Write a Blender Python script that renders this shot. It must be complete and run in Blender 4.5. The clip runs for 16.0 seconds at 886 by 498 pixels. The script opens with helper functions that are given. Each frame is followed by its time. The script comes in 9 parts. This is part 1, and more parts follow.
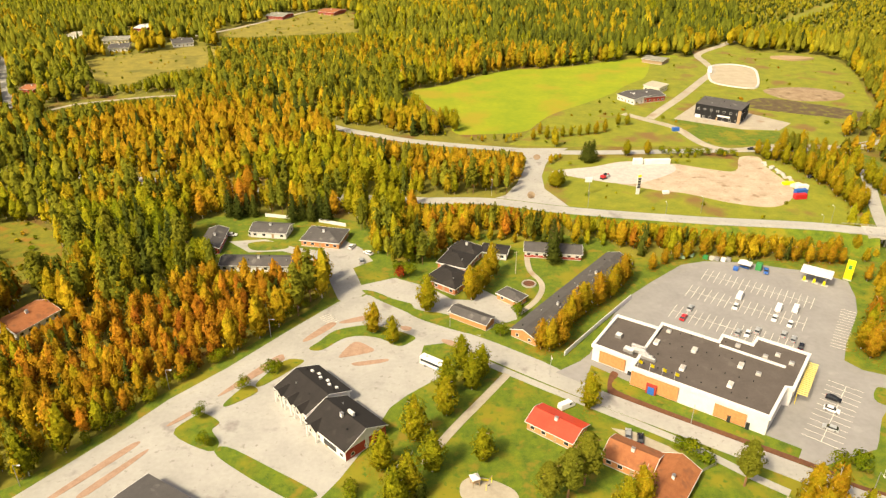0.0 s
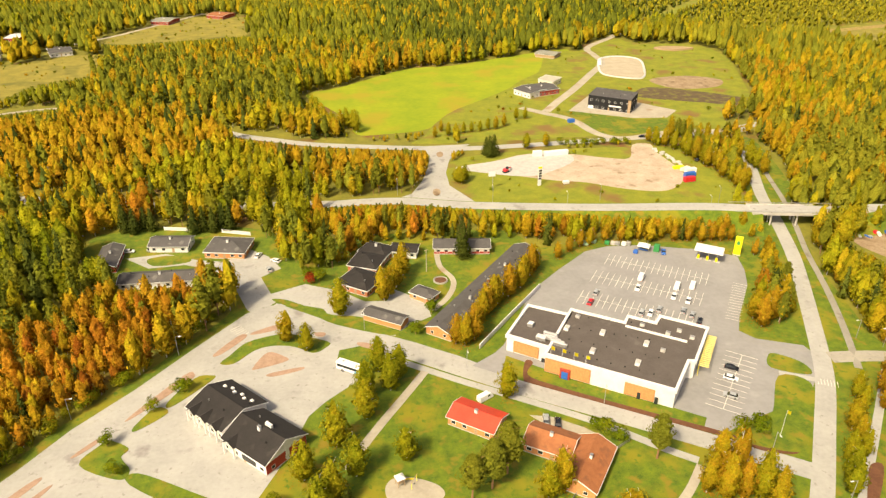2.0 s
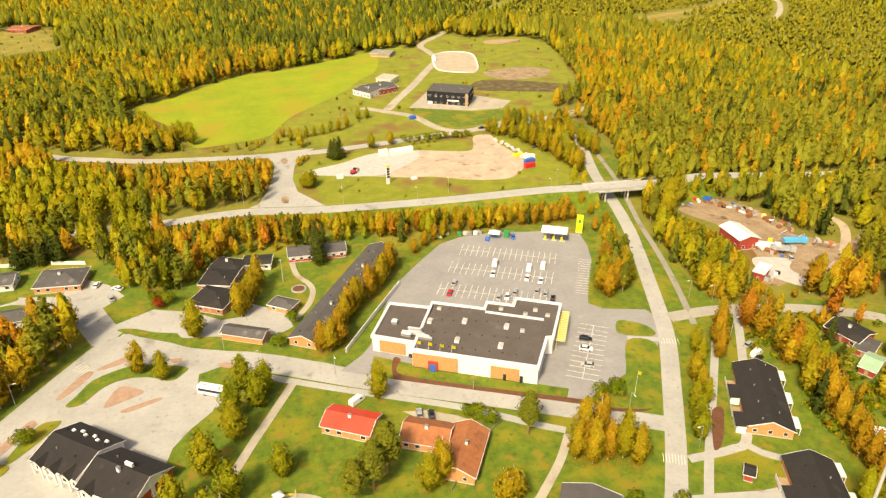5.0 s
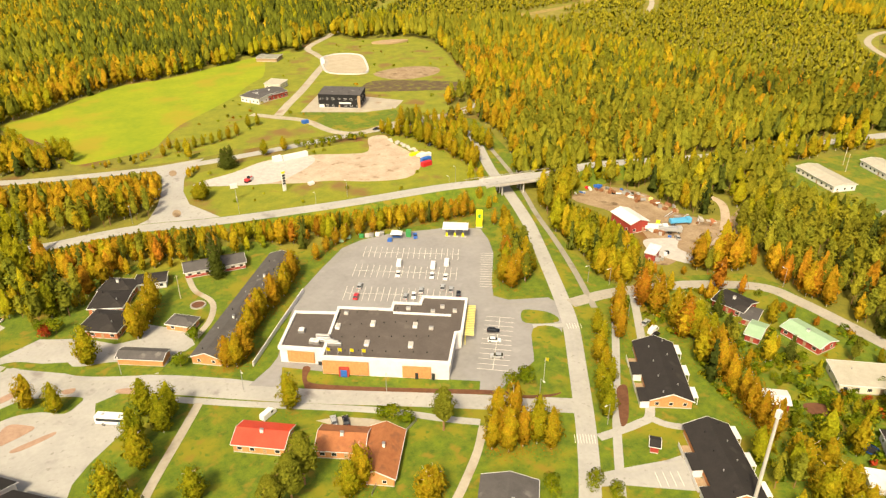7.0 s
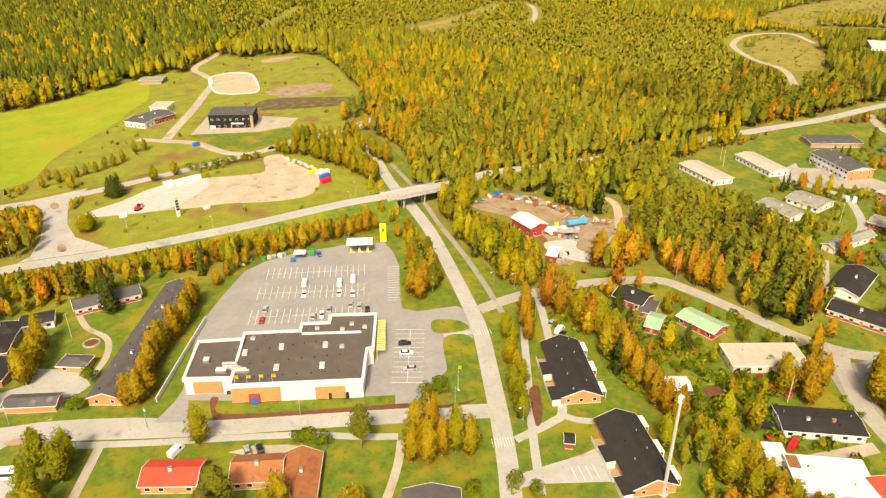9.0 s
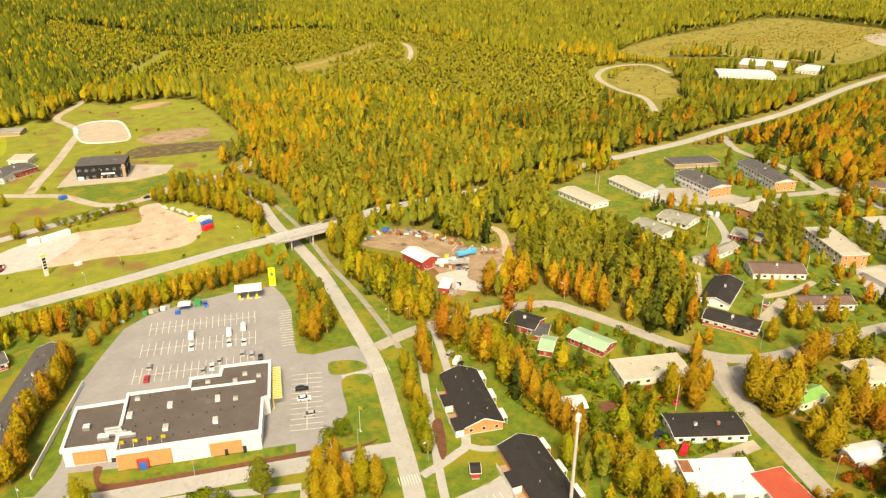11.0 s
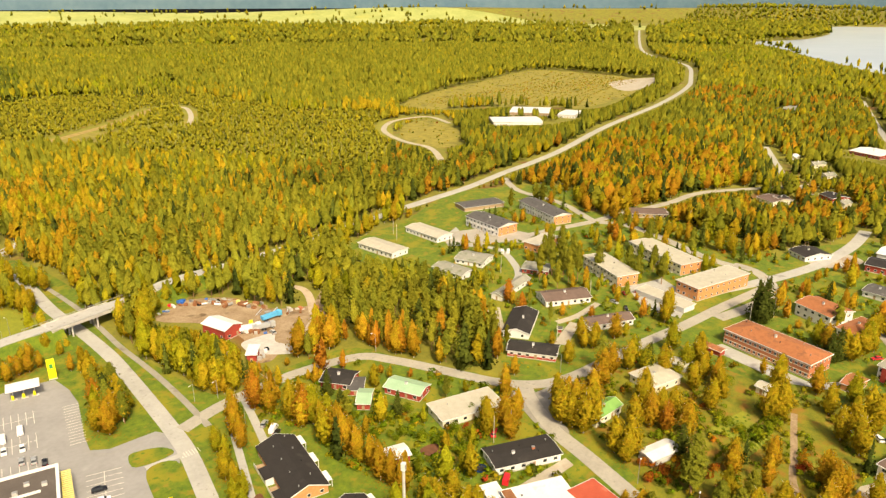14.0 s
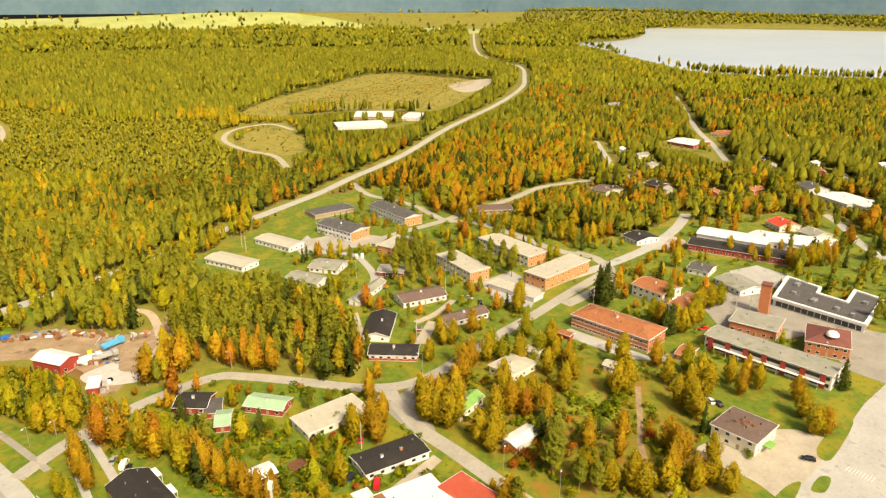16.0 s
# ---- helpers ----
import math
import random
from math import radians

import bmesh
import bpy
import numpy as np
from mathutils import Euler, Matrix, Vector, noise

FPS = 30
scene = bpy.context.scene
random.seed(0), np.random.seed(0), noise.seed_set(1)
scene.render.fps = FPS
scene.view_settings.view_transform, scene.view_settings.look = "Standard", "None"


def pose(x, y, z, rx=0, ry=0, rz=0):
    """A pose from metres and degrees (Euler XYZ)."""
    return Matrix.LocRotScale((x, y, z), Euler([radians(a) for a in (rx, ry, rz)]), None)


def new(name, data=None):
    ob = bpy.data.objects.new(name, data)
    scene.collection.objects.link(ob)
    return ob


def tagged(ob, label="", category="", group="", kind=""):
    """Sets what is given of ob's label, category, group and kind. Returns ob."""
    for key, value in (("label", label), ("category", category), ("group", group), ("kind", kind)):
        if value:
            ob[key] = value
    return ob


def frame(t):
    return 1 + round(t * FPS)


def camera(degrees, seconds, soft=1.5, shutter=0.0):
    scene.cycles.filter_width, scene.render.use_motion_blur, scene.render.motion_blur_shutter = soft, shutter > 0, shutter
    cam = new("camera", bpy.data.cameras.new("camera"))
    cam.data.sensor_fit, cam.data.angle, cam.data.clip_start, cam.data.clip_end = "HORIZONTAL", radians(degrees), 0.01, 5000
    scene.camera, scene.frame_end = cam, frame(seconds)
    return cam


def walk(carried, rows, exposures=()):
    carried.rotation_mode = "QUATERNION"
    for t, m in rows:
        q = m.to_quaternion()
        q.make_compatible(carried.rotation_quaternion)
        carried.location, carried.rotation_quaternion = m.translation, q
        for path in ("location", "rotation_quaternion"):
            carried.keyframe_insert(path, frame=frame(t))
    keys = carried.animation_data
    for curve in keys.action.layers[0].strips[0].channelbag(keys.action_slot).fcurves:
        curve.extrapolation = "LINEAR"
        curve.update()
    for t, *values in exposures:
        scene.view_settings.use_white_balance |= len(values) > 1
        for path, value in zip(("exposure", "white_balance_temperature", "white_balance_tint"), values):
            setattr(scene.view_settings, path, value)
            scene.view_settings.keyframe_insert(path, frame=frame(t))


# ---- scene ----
# ---------------------------------------------------------------- camera
EYE = (0.0, 0.0, 140.0)
# seconds, heading, tilt below level: a drone that hangs in the air and pans to its right
PAN = [
    (0.0, 0.0, 27.854), (0.5, -2.02, 27.887), (1.0, -4.043, 27.895), (1.5, -6.094, 27.897), (2.0, -8.195, 27.889),
    (2.5, -10.317, 27.9), (3.0, -12.441, 27.893), (3.5, -14.619, 27.888), (4.0, -16.794, 27.881), (6.5, -27.832, 27.873),
    (7.0, -29.989, 27.851), (7.5, -32.182, 27.85), (8.0, -34.352, 27.781), (10.5, -45.477, 24.623), (11.0, -48.145, 23.923),
    (11.5, -50.998, 23.923), (12.0, -53.74, 23.91), (12.5, -56.611, 23.652), (13.0, -59.387, 22.668), (13.5, -62.133, 20.925),
    (14.0, -64.986, 19.612), (14.5, -68.031, 19.293), (15.0, -71.235, 19.287), (15.5, -74.433, 19.286), (16.0, -77.383, 19.288),
]
cam = camera(63.64, 16.0, 1.3)
walk(cam, [(t, pose(*EYE, 90 - tilt, 0, yaw)) for t, yaw, tilt in PAN], [(0.0, 0.9, 7800, 8), (16.0, 0.9, 7800, 8)])

# ---------------------------------------------------------------- light
world = bpy.data.worlds.new("sky")
scene.world = world
world.use_nodes = True
sky = world.node_tree.nodes.new("ShaderNodeTexSky")
sky.sky_type, sky.sun_disc = "NISHITA", False
sky.sun_elevation, sky.sun_rotation = radians(47), radians(225)
sky.dust_density, sky.air_density, sky.ozone_density = 6.0, 0.6, 0.5
world.node_tree.nodes["Background"].inputs[1].default_value = 0.1
world.node_tree.links.new(sky.outputs[0], world.node_tree.nodes["Background"].inputs[0])
sun = new("sun", bpy.data.lights.new("sun", "SUN"))
sun.data.energy, sun.data.angle, sun.data.color = 2.8, radians(7), (1.0, 0.9, 0.72)
sun.matrix_world = pose(0, 0, 300, 43, 0, -45)

# ---------------------------------------------------------------- materials
def surface(name, dark, light, size=1.0, rough=0.85, bump=0.3, spots=None, metal=0.0, random_tone=0.0):
    """Two-scale mottled surface: dark and light base colours, size of the coarse mottling in metres."""
    m = bpy.data.materials.new(name)
    m.use_nodes = True
    n, l = m.node_tree.nodes, m.node_tree.links
    bsdf = n["Principled BSDF"]
    bsdf.inputs["Roughness"].default_value, bsdf.inputs["Metallic"].default_value = rough, metal
    geo = n.new("ShaderNodeTexCoord")
    coarse, fine = n.new("ShaderNodeTexNoise"), n.new("ShaderNodeTexNoise")
    coarse.inputs["Scale"].default_value, coarse.inputs["Detail"].default_value = 1 / size, 6
    coarse.inputs["Roughness"].default_value = 0.65
    fine.inputs["Scale"].default_value, fine.inputs["Detail"].default_value = 9 / size, 4
    for t in (coarse, fine):
        l.new(geo.outputs["Object"], t.inputs["Vector"])
    both = n.new("ShaderNodeMath")
    both.operation, both.inputs[1].default_value = "MULTIPLY_ADD", 0.45
    l.new(fine.outputs["Fac"], both.inputs[0])
    l.new(coarse.outputs["Fac"], both.inputs[2])
    ramp = n.new("ShaderNodeValToRGB")
    ramp.color_ramp.elements[0].position, ramp.color_ramp.elements[1].position = 0.5, 0.95
    ramp.color_ramp.elements[0].color, ramp.color_ramp.elements[1].color = (*dark, 1), (*light, 1)
    l.new(both.outputs[0], ramp.inputs[0])
    out = ramp.outputs[0]
    for colour, scale, amount in (spots if isinstance(spots, list) else [spots] if spots else []):
        stain = n.new("ShaderNodeTexNoise")
        stain.inputs["Scale"].default_value, stain.inputs["Detail"].default_value = 1 / scale, 5
        l.new(geo.outputs["Object"], stain.inputs["Vector"])
        cut = n.new("ShaderNodeMapRange")
        cut.inputs[1].default_value, cut.inputs[2].default_value = 0.66 - amount * 0.3, 0.74 - amount * 0.2
        l.new(stain.outputs["Fac"], cut.inputs[0])
        mix = n.new("ShaderNodeMix")
        mix.data_type = "RGBA"
        l.new(cut.outputs[0], mix.inputs[0])
        l.new(out, mix.inputs[6])
        mix.inputs[7].default_value = (*colour, 1)
        out = mix.outputs[2]
    if random_tone:
        info, tone, hsv = n.new("ShaderNodeObjectInfo"), n.new("ShaderNodeMapRange"), n.new("ShaderNodeHueSaturation")
        tone.inputs[3].default_value, tone.inputs[4].default_value = 1 - random_tone, 1 + random_tone
        l.new(info.outputs["Random"], tone.inputs[0])
        l.new(tone.outputs[0], hsv.inputs["Value"])
        l.new(out, hsv.inputs["Color"])
        out = hsv.outputs[0]
    l.new(out, bsdf.inputs["Base Color"])
    if bump:
        b = n.new("ShaderNodeBump")
        b.inputs["Strength"].default_value, b.inputs["Distance"].default_value = bump, 0.05
        l.new(fine.outputs["Fac"], b.inputs["Height"])
        l.new(b.outputs[0], bsdf.inputs["Normal"])
    return m


def foliage(name, colours, tone=0.12, glow=0.2, leaf=0.9):
    """Leaves: the tint of each tree picks its hue from colours; boughs and leaves of the size leaf (metres) vary about it."""
    m = bpy.data.materials.new(name)
    m.use_nodes = True
    n, l = m.node_tree.nodes, m.node_tree.links
    n.remove(n["Principled BSDF"])
    att, geo = n.new("ShaderNodeAttribute"), n.new("ShaderNodeNewGeometry")
    att.attribute_name = "tint"
    boughs_, leaves_ = n.new("ShaderNodeTexNoise"), n.new("ShaderNodeTexNoise")
    for node, scale, detail in ((boughs_, 0.22 / leaf, 2), (leaves_, 0.9 / leaf, 3)):
        node.inputs["Scale"].default_value, node.inputs["Detail"].default_value = scale, detail
        node.inputs["Roughness"].default_value = 0.7
        l.new(geo.outputs["Position"], node.inputs["Vector"])
    shift = n.new("ShaderNodeMath")
    shift.operation, shift.inputs[1].default_value = "MULTIPLY_ADD", 0.5
    l.new(boughs_.outputs["Fac"], shift.inputs[0])
    l.new(att.outputs["Fac"], shift.inputs[2])
    hue = n.new("ShaderNodeMath")
    hue.operation, hue.inputs[1].default_value = "SUBTRACT", 0.25
    l.new(shift.outputs[0], hue.inputs[0])
    ramp = n.new("ShaderNodeValToRGB")
    while len(ramp.color_ramp.elements) < len(colours):
        ramp.color_ramp.elements.new(0.5)
    for i, c in enumerate(colours):
        ramp.color_ramp.elements[i].position = i / (len(colours) - 1)
        ramp.color_ramp.elements[i].color = (*c, 1)
    l.new(hue.outputs[0], ramp.inputs[0])
    val, grain, hsv = n.new("ShaderNodeMapRange"), n.new("ShaderNodeMapRange"), n.new("ShaderNodeHueSaturation")
    val.inputs[3].default_value, val.inputs[4].default_value = 1 - tone, 1 + tone
    l.new(geo.outputs["Random Per Island"], val.inputs[0])
    for i, v in enumerate((0.3, 0.7, 0.6, 1.38)):
        grain.inputs[1 + i].default_value = v
    l.new(leaves_.outputs["Fac"], grain.inputs[0])
    # each tree's random tone, with the shade painted into the far southern wood
    tone_shade, both, all_ = n.new("ShaderNodeAttribute"), n.new("ShaderNodeMath"), n.new("ShaderNodeMath")
    tone_shade.attribute_name, both.operation, all_.operation = "tone", "MULTIPLY", "MULTIPLY"
    l.new(val.outputs[0], both.inputs[0])
    l.new(tone_shade.outputs["Fac"], both.inputs[1])
    l.new(both.outputs[0], all_.inputs[0])
    l.new(grain.outputs[0], all_.inputs[1])
    l.new(all_.outputs[0], hsv.inputs["Value"])
    l.new(ramp.outputs[0], hsv.inputs["Color"])
    bump = n.new("ShaderNodeBump")
    bump.inputs["Strength"].default_value, bump.inputs["Distance"].default_value = 0.5, 0.45 * leaf
    l.new(leaves_.outputs["Fac"], bump.inputs["Height"])
    a, b, mix = n.new("ShaderNodeBsdfDiffuse"), n.new("ShaderNodeBsdfTranslucent"), n.new("ShaderNodeMixShader")
    mix.inputs[0].default_value = glow
    for s in (a, b):
        l.new(hsv.outputs[0], s.inputs["Color"])
        l.new(bump.outputs[0], s.inputs["Normal"])
    l.new(a.outputs[0], mix.inputs[1])
    l.new(b.outputs[0], mix.inputs[2])
    l.new(mix.outputs[0], n["Material Output"].inputs["Surface"])
    return m


def plain(name, colour, rough=0.5, metal=0.0):
    return surface(name, tuple(c * 0.88 for c in colour), colour, 0.7, rough, 0.0, None, metal)


def glass(name, colour=(0.03, 0.035, 0.04)):
    m = plain(name, colour, 0.08)
    m.node_tree.nodes["Principled BSDF"].inputs["Specular IOR Level"].default_value = 0.7
    return m


FOREST_FLOOR = surface("forest_floor", (0.11, 0.115, 0.011), (0.23, 0.205, 0.018), 14, 0.95, 0.4, ((0.16, 0.075, 0.02), 30, 0.3))
LAWN = surface("lawn_grass", (0.045, 0.092, 0.003), (0.15, 0.195, 0.006), 3.0, 0.95, 0.9, [((0.20, 0.185, 0.008), 14, 0.55), ((0.07, 0.13, 0.004), 2.2, 0.3), ((0.21, 0.155, 0.012), 5, 0.3)])
ROUGH_GRASS = surface("rough_grass", (0.125, 0.16, 0.008), (0.25, 0.245, 0.015), 8, 0.95, 0.5, ((0.19, 0.11, 0.03), 22, 0.35))
# open bog on the far plain: its sunlit glow is put into the pale colour
SUNLIT_BOG = surface("sunlit_pale_bog", (0.23, 0.27, 0.065), (0.37, 0.385, 0.125), 130, 0.95, 0.3, ((0.34, 0.34, 0.08), 170, 0.15))
FIELD = surface("hay_field", (0.165, 0.235, 0.003), (0.27, 0.305, 0.005), 30, 0.95, 0.3, ((0.29, 0.245, 0.012), 32, 0.45))
HEATH = surface("tawny_heath", (0.085, 0.11, 0.004), (0.22, 0.195, 0.009), 4, 0.95, 0.8, ((0.24, 0.125, 0.012), 6, 0.5))
CLEARING = surface("felled_clearing", (0.16, 0.145, 0.018), (0.29, 0.235, 0.035), 9, 0.95, 0.5, ((0.13, 0.12, 0.015), 25, 0.35))
ASPHALT = surface("worn_asphalt", (0.305, 0.30, 0.275), (0.395, 0.388, 0.355), 12, 0.9, 0.15, [((0.23, 0.215, 0.2), 9, 0.1), ((0.25, 0.235, 0.21), 1.8, 0.12)])
GREY_ASPHALT = surface("grey_worn_asphalt", (0.27, 0.25, 0.21), (0.37, 0.345, 0.29), 9, 0.9, 0.15, [((0.35, 0.32, 0.26), 5, 0.2), ((0.21, 0.19, 0.155), 1.8, 0.12)])
DARK_ASPHALT = surface("parking_asphalt", (0.215, 0.21, 0.205), (0.285, 0.278, 0.27), 15, 0.9, 0.15, ((0.30, 0.29, 0.28), 8, 0.08))
GRAVEL = surface("pale_gravel", (0.30, 0.265, 0.205), (0.42, 0.38, 0.30), 9, 0.95, 0.3, ((0.30, 0.22, 0.15), 12, 0.2))
YARD = surface("trodden_yard", (0.21, 0.195, 0.165), (0.30, 0.28, 0.24), 10, 0.95, 0.3, ((0.17, 0.15, 0.12), 8, 0.15))
DIRT = surface("bare_dirt", (0.20, 0.13, 0.07), (0.36, 0.27, 0.17), 7, 0.95, 0.4, ((0.12, 0.075, 0.035), 9, 0.3))
LOT = surface("rutted_tan_gravel", (0.34, 0.26, 0.18), (0.50, 0.41, 0.31), 9, 0.95, 0.3, ((0.27, 0.19, 0.12), 6, 0.25))
SAND = surface("arena_sand", (0.34, 0.29, 0.20), (0.44, 0.38, 0.28), 6, 0.95, 0.2)
RED_GRIT = surface("reddish_planting_grit", (0.27, 0.17, 0.115), (0.40, 0.27, 0.19), 3, 0.95, 0.4)
TRACK = surface("brown_sandy_track", (0.24, 0.17, 0.05), (0.36, 0.25, 0.08), 6, 0.95, 0.4, ((0.2, 0.18, 0.02), 8, 0.35))
YOUNG_HEATH = surface("young_plantation_heath", (0.14, 0.15, 0.012), (0.26, 0.235, 0.02), 9, 0.95, 0.5, ((0.25, 0.15, 0.02), 14, 0.3))
PEAT = surface("ploughed_peat", (0.055, 0.038, 0.018), (0.15, 0.105, 0.045), 5, 0.95, 0.6, ((0.15, 0.15, 0.012), 5, 0.4))
BARK_MULCH = surface("bark_mulch", (0.09, 0.035, 0.015), (0.16, 0.065, 0.03), 2, 0.95, 0.4)
PAINT = plain("road_paint", (0.75, 0.70, 0.6), 0.7)
CONCRETE = surface("concrete", (0.36, 0.34, 0.31), (0.5, 0.48, 0.44), 3, 0.9, 0.2)
WHITE = surface("white_paint", (0.60, 0.595, 0.58), (0.74, 0.73, 0.71), 2.5, 0.6, 0.05)
CREAM = surface("cream_paint", (0.62, 0.58, 0.45), (0.72, 0.68, 0.54), 2.5, 0.6, 0.05)
RED_WALL = surface("red_ochre_boards", (0.27, 0.03, 0.02), (0.38, 0.05, 0.03), 1.5, 0.8, 0.1)
BRICK = surface("orange_brick_wall", (0.46, 0.19, 0.07), (0.60, 0.28, 0.11), 0.8, 0.85, 0.2)
DARK_BRICK = surface("red_brick_wall", (0.36, 0.12, 0.05), (0.48, 0.17, 0.075), 0.8, 0.85, 0.2)
BLACK_WALL = surface("black_boards", (0.006, 0.006, 0.007), (0.014, 0.014, 0.016), 1.5, 0.95, 0.1)
GREY_ROOF = surface("grey_felt_roof", (0.062, 0.058, 0.056), (0.092, 0.086, 0.082), 3, 0.85, 0.2, ((0.15, 0.14, 0.13), 4, 0.12))
DARK_ROOF = surface("dark_felt_roof", (0.013, 0.011, 0.010), (0.024, 0.020, 0.018), 3, 0.9, 0.2, ((0.035, 0.03, 0.026), 5, 0.1))
BROWN_ROOF = surface("brown_roof", (0.10, 0.065, 0.05), (0.15, 0.10, 0.08), 3, 0.8, 0.2)
RED_ROOF = surface("bright_red_metal_roof", (0.52, 0.045, 0.022), (0.64, 0.07, 0.035), 4, 0.5, 0.05, ((0.5, 0.06, 0.03), 3, 0.1))
ORANGE_ROOF = surface("orange_tile_roof", (0.26, 0.088, 0.03), (0.36, 0.135, 0.05), 1.6, 0.8, 0.3, ((0.22, 0.085, 0.035), 3, 0.35))
MAROON_ROOF = surface("maroon_roof", (0.13, 0.04, 0.03), (0.19, 0.065, 0.045), 3, 0.8, 0.2)
CORAL_ROOF = surface("coral_red_sheet_roof", (0.34, 0.06, 0.03), (0.42, 0.085, 0.042), 4, 0.6, 0.05, ((0.5, 0.14, 0.09), 3, 0.15))
GREEN_ROOF = surface("pale_green_metal_roof", (0.25, 0.39, 0.24), (0.32, 0.46, 0.30), 3, 0.5, 0.05)
LEAF_ROOF = surface("green_metal_roof", (0.14, 0.30, 0.07), (0.21, 0.40, 0.10), 3, 0.5, 0.05)
PALE_ROOF = surface("pale_sheet_roof", (0.36, 0.335, 0.26), (0.47, 0.44, 0.35), 3, 0.5, 0.05, ((0.5, 0.45, 0.33), 3, 0.12))
WHITE_ROOF = surface("white_sheet_roof", (0.58, 0.58, 0.56), (0.70, 0.70, 0.68), 4, 0.45, 0.05, ((0.6, 0.57, 0.5), 3, 0.06))
BITUMEN = surface("brownish_bitumen_roof", (0.075, 0.062, 0.053), (0.108, 0.09, 0.077), 5, 0.85, 0.2, ((0.13, 0.11, 0.095), 6, 0.12))
MOSS_ROOF = surface("mossy_grey_roof", (0.20, 0.20, 0.16), (0.29, 0.28, 0.23), 3, 0.85, 0.2, ((0.15, 0.17, 0.10), 5, 0.2))
PALE_YELLOW = plain("pale_yellow_paint", (0.80, 0.68, 0.22), 0.5)
# far woods: the blue of the haze is put into the colour
DISTANCE = surface("distant_woods_haze_blue", (0.045, 0.095, 0.13), (0.085, 0.14, 0.17), 300, 0.95, 0.0)
YELLOW = plain("yellow_plastic", (0.85, 0.72, 0.02), 0.45)
BLUE = plain("blue_paint", (0.02, 0.12, 0.45), 0.45)
LIGHT_BLUE = plain("light_blue_paint", (0.08, 0.40, 0.68), 0.45)
GREEN_PAINT = plain("green_paint", (0.03, 0.25, 0.07), 0.5)
RED_PAINT = plain("red_paint", (0.55, 0.02, 0.03), 0.35)
SILVER = plain("silver_car_paint", (0.5, 0.52, 0.52), 0.3, 0.4)
BLACK_PAINT = plain("black_car_paint", (0.015, 0.016, 0.02), 0.25)
CAR_WHITE = plain("white_car_paint", (0.78, 0.78, 0.77), 0.3)
RUBBER = plain("black_rubber", (0.015, 0.015, 0.015), 0.9)
STEEL = plain("galvanised_steel", (0.42, 0.42, 0.42), 0.45, 0.6)
WOOD = surface("weathered_wood", (0.28, 0.19, 0.11), (0.42, 0.30, 0.18), 0.6, 0.85, 0.3)
RUST = surface("rusty_iron", (0.16, 0.06, 0.025), (0.30, 0.13, 0.05), 1.0, 0.85, 0.3)
GLASS = glass("window_glass")
BIRCH_BARK = surface("birch_bark", (0.45, 0.40, 0.33), (0.68, 0.64, 0.55), 0.5, 0.85, 0.2, ((0.06, 0.05, 0.04), 0.6, 0.15))
PINE_BARK = surface("pine_bark", (0.20, 0.10, 0.05), (0.33, 0.18, 0.09), 0.6, 0.9, 0.3)
BIRCH_LEAF = foliage("birch_leaves", [(0.13, 0.155, 0.010), (0.255, 0.24, 0.014), (0.345, 0.235, 0.016), (0.36, 0.168, 0.016), (0.32, 0.1, 0.015)], 0.12, 0.22, 0.55)
PINE_LEAF = foliage("pine_needles", [(0.105, 0.122, 0.015), (0.16, 0.166, 0.018), (0.222, 0.205, 0.02), (0.32, 0.268, 0.022)], 0.1, 0.18, 0.5)
SPRUCE_LEAF = foliage("spruce_needles", [(0.045, 0.062, 0.012), (0.09, 0.105, 0.016)], 0.12, 0.14, 0.6)
SHRUB_LEAF = foliage("shrub_leaves", [(0.085, 0.135, 0.008), (0.16, 0.19, 0.011), (0.26, 0.235, 0.014), (0.35, 0.15, 0.012), (0.30, 0.04, 0.015)], 0.15, 0.14, 0.5)
LITTER_LEAF = foliage("fallen_leaves", [(0.16, 0.13, 0.012), (0.22, 0.15, 0.014), (0.26, 0.13, 0.014), (0.25, 0.09, 0.012)], 0.2, 0.0, 0.4)
# lake: the bright sky's reflection is painted into the pale base colour
WATER = surface("lake_water_sky_pale", (0.56, 0.64, 0.74), (0.62, 0.70, 0.79), 400, 0.15, 0.0)

# ---------------------------------------------------------------- helpers
from mathutils import geometry


def mesh_object(name, bm, material, parent=None):
    data = bpy.data.meshes.new(name)
    bm.to_mesh(data)
    bm.free()
    data.materials.append(material)
    ob = new(name, data)
    ob.parent = parent
    return ob


def part(name, bm, material, parent, label=""):
    ob = mesh_object(name, bm, material, parent)
    return tagged(ob, label) if label else ob


def thing(name, m, label, category, group=""):
    """An Empty at the base of a thing; its parts are built in its own axes."""
    ob = new(name)
    ob.empty_display_size = 0.5
    ob.matrix_world = m
    return tagged(ob, label, category, group)


def box(bm, x0, y0, z0, x1, y1, z1, bevel=0.0):
    v = [bm.verts.new((x, y, z)) for z in (z0, z1) for x, y in ((x0, y0), (x1, y0), (x1, y1), (x0, y1))]
    fs = [bm.faces.new([v[i] for i in f]) for f in ((3, 2, 1, 0), (4, 5, 6, 7), (0, 1, 5, 4), (1, 2, 6, 5), (2, 3, 7, 6), (3, 0, 4, 7))]
    if bevel:
        es = list({e for f in fs for e in f.edges})
        bmesh.ops.bevel(bm, geom=es, offset=bevel, segments=1, affect="EDGES")
    return bm


def boxed(*a):
    return box(bmesh.new(), *a)


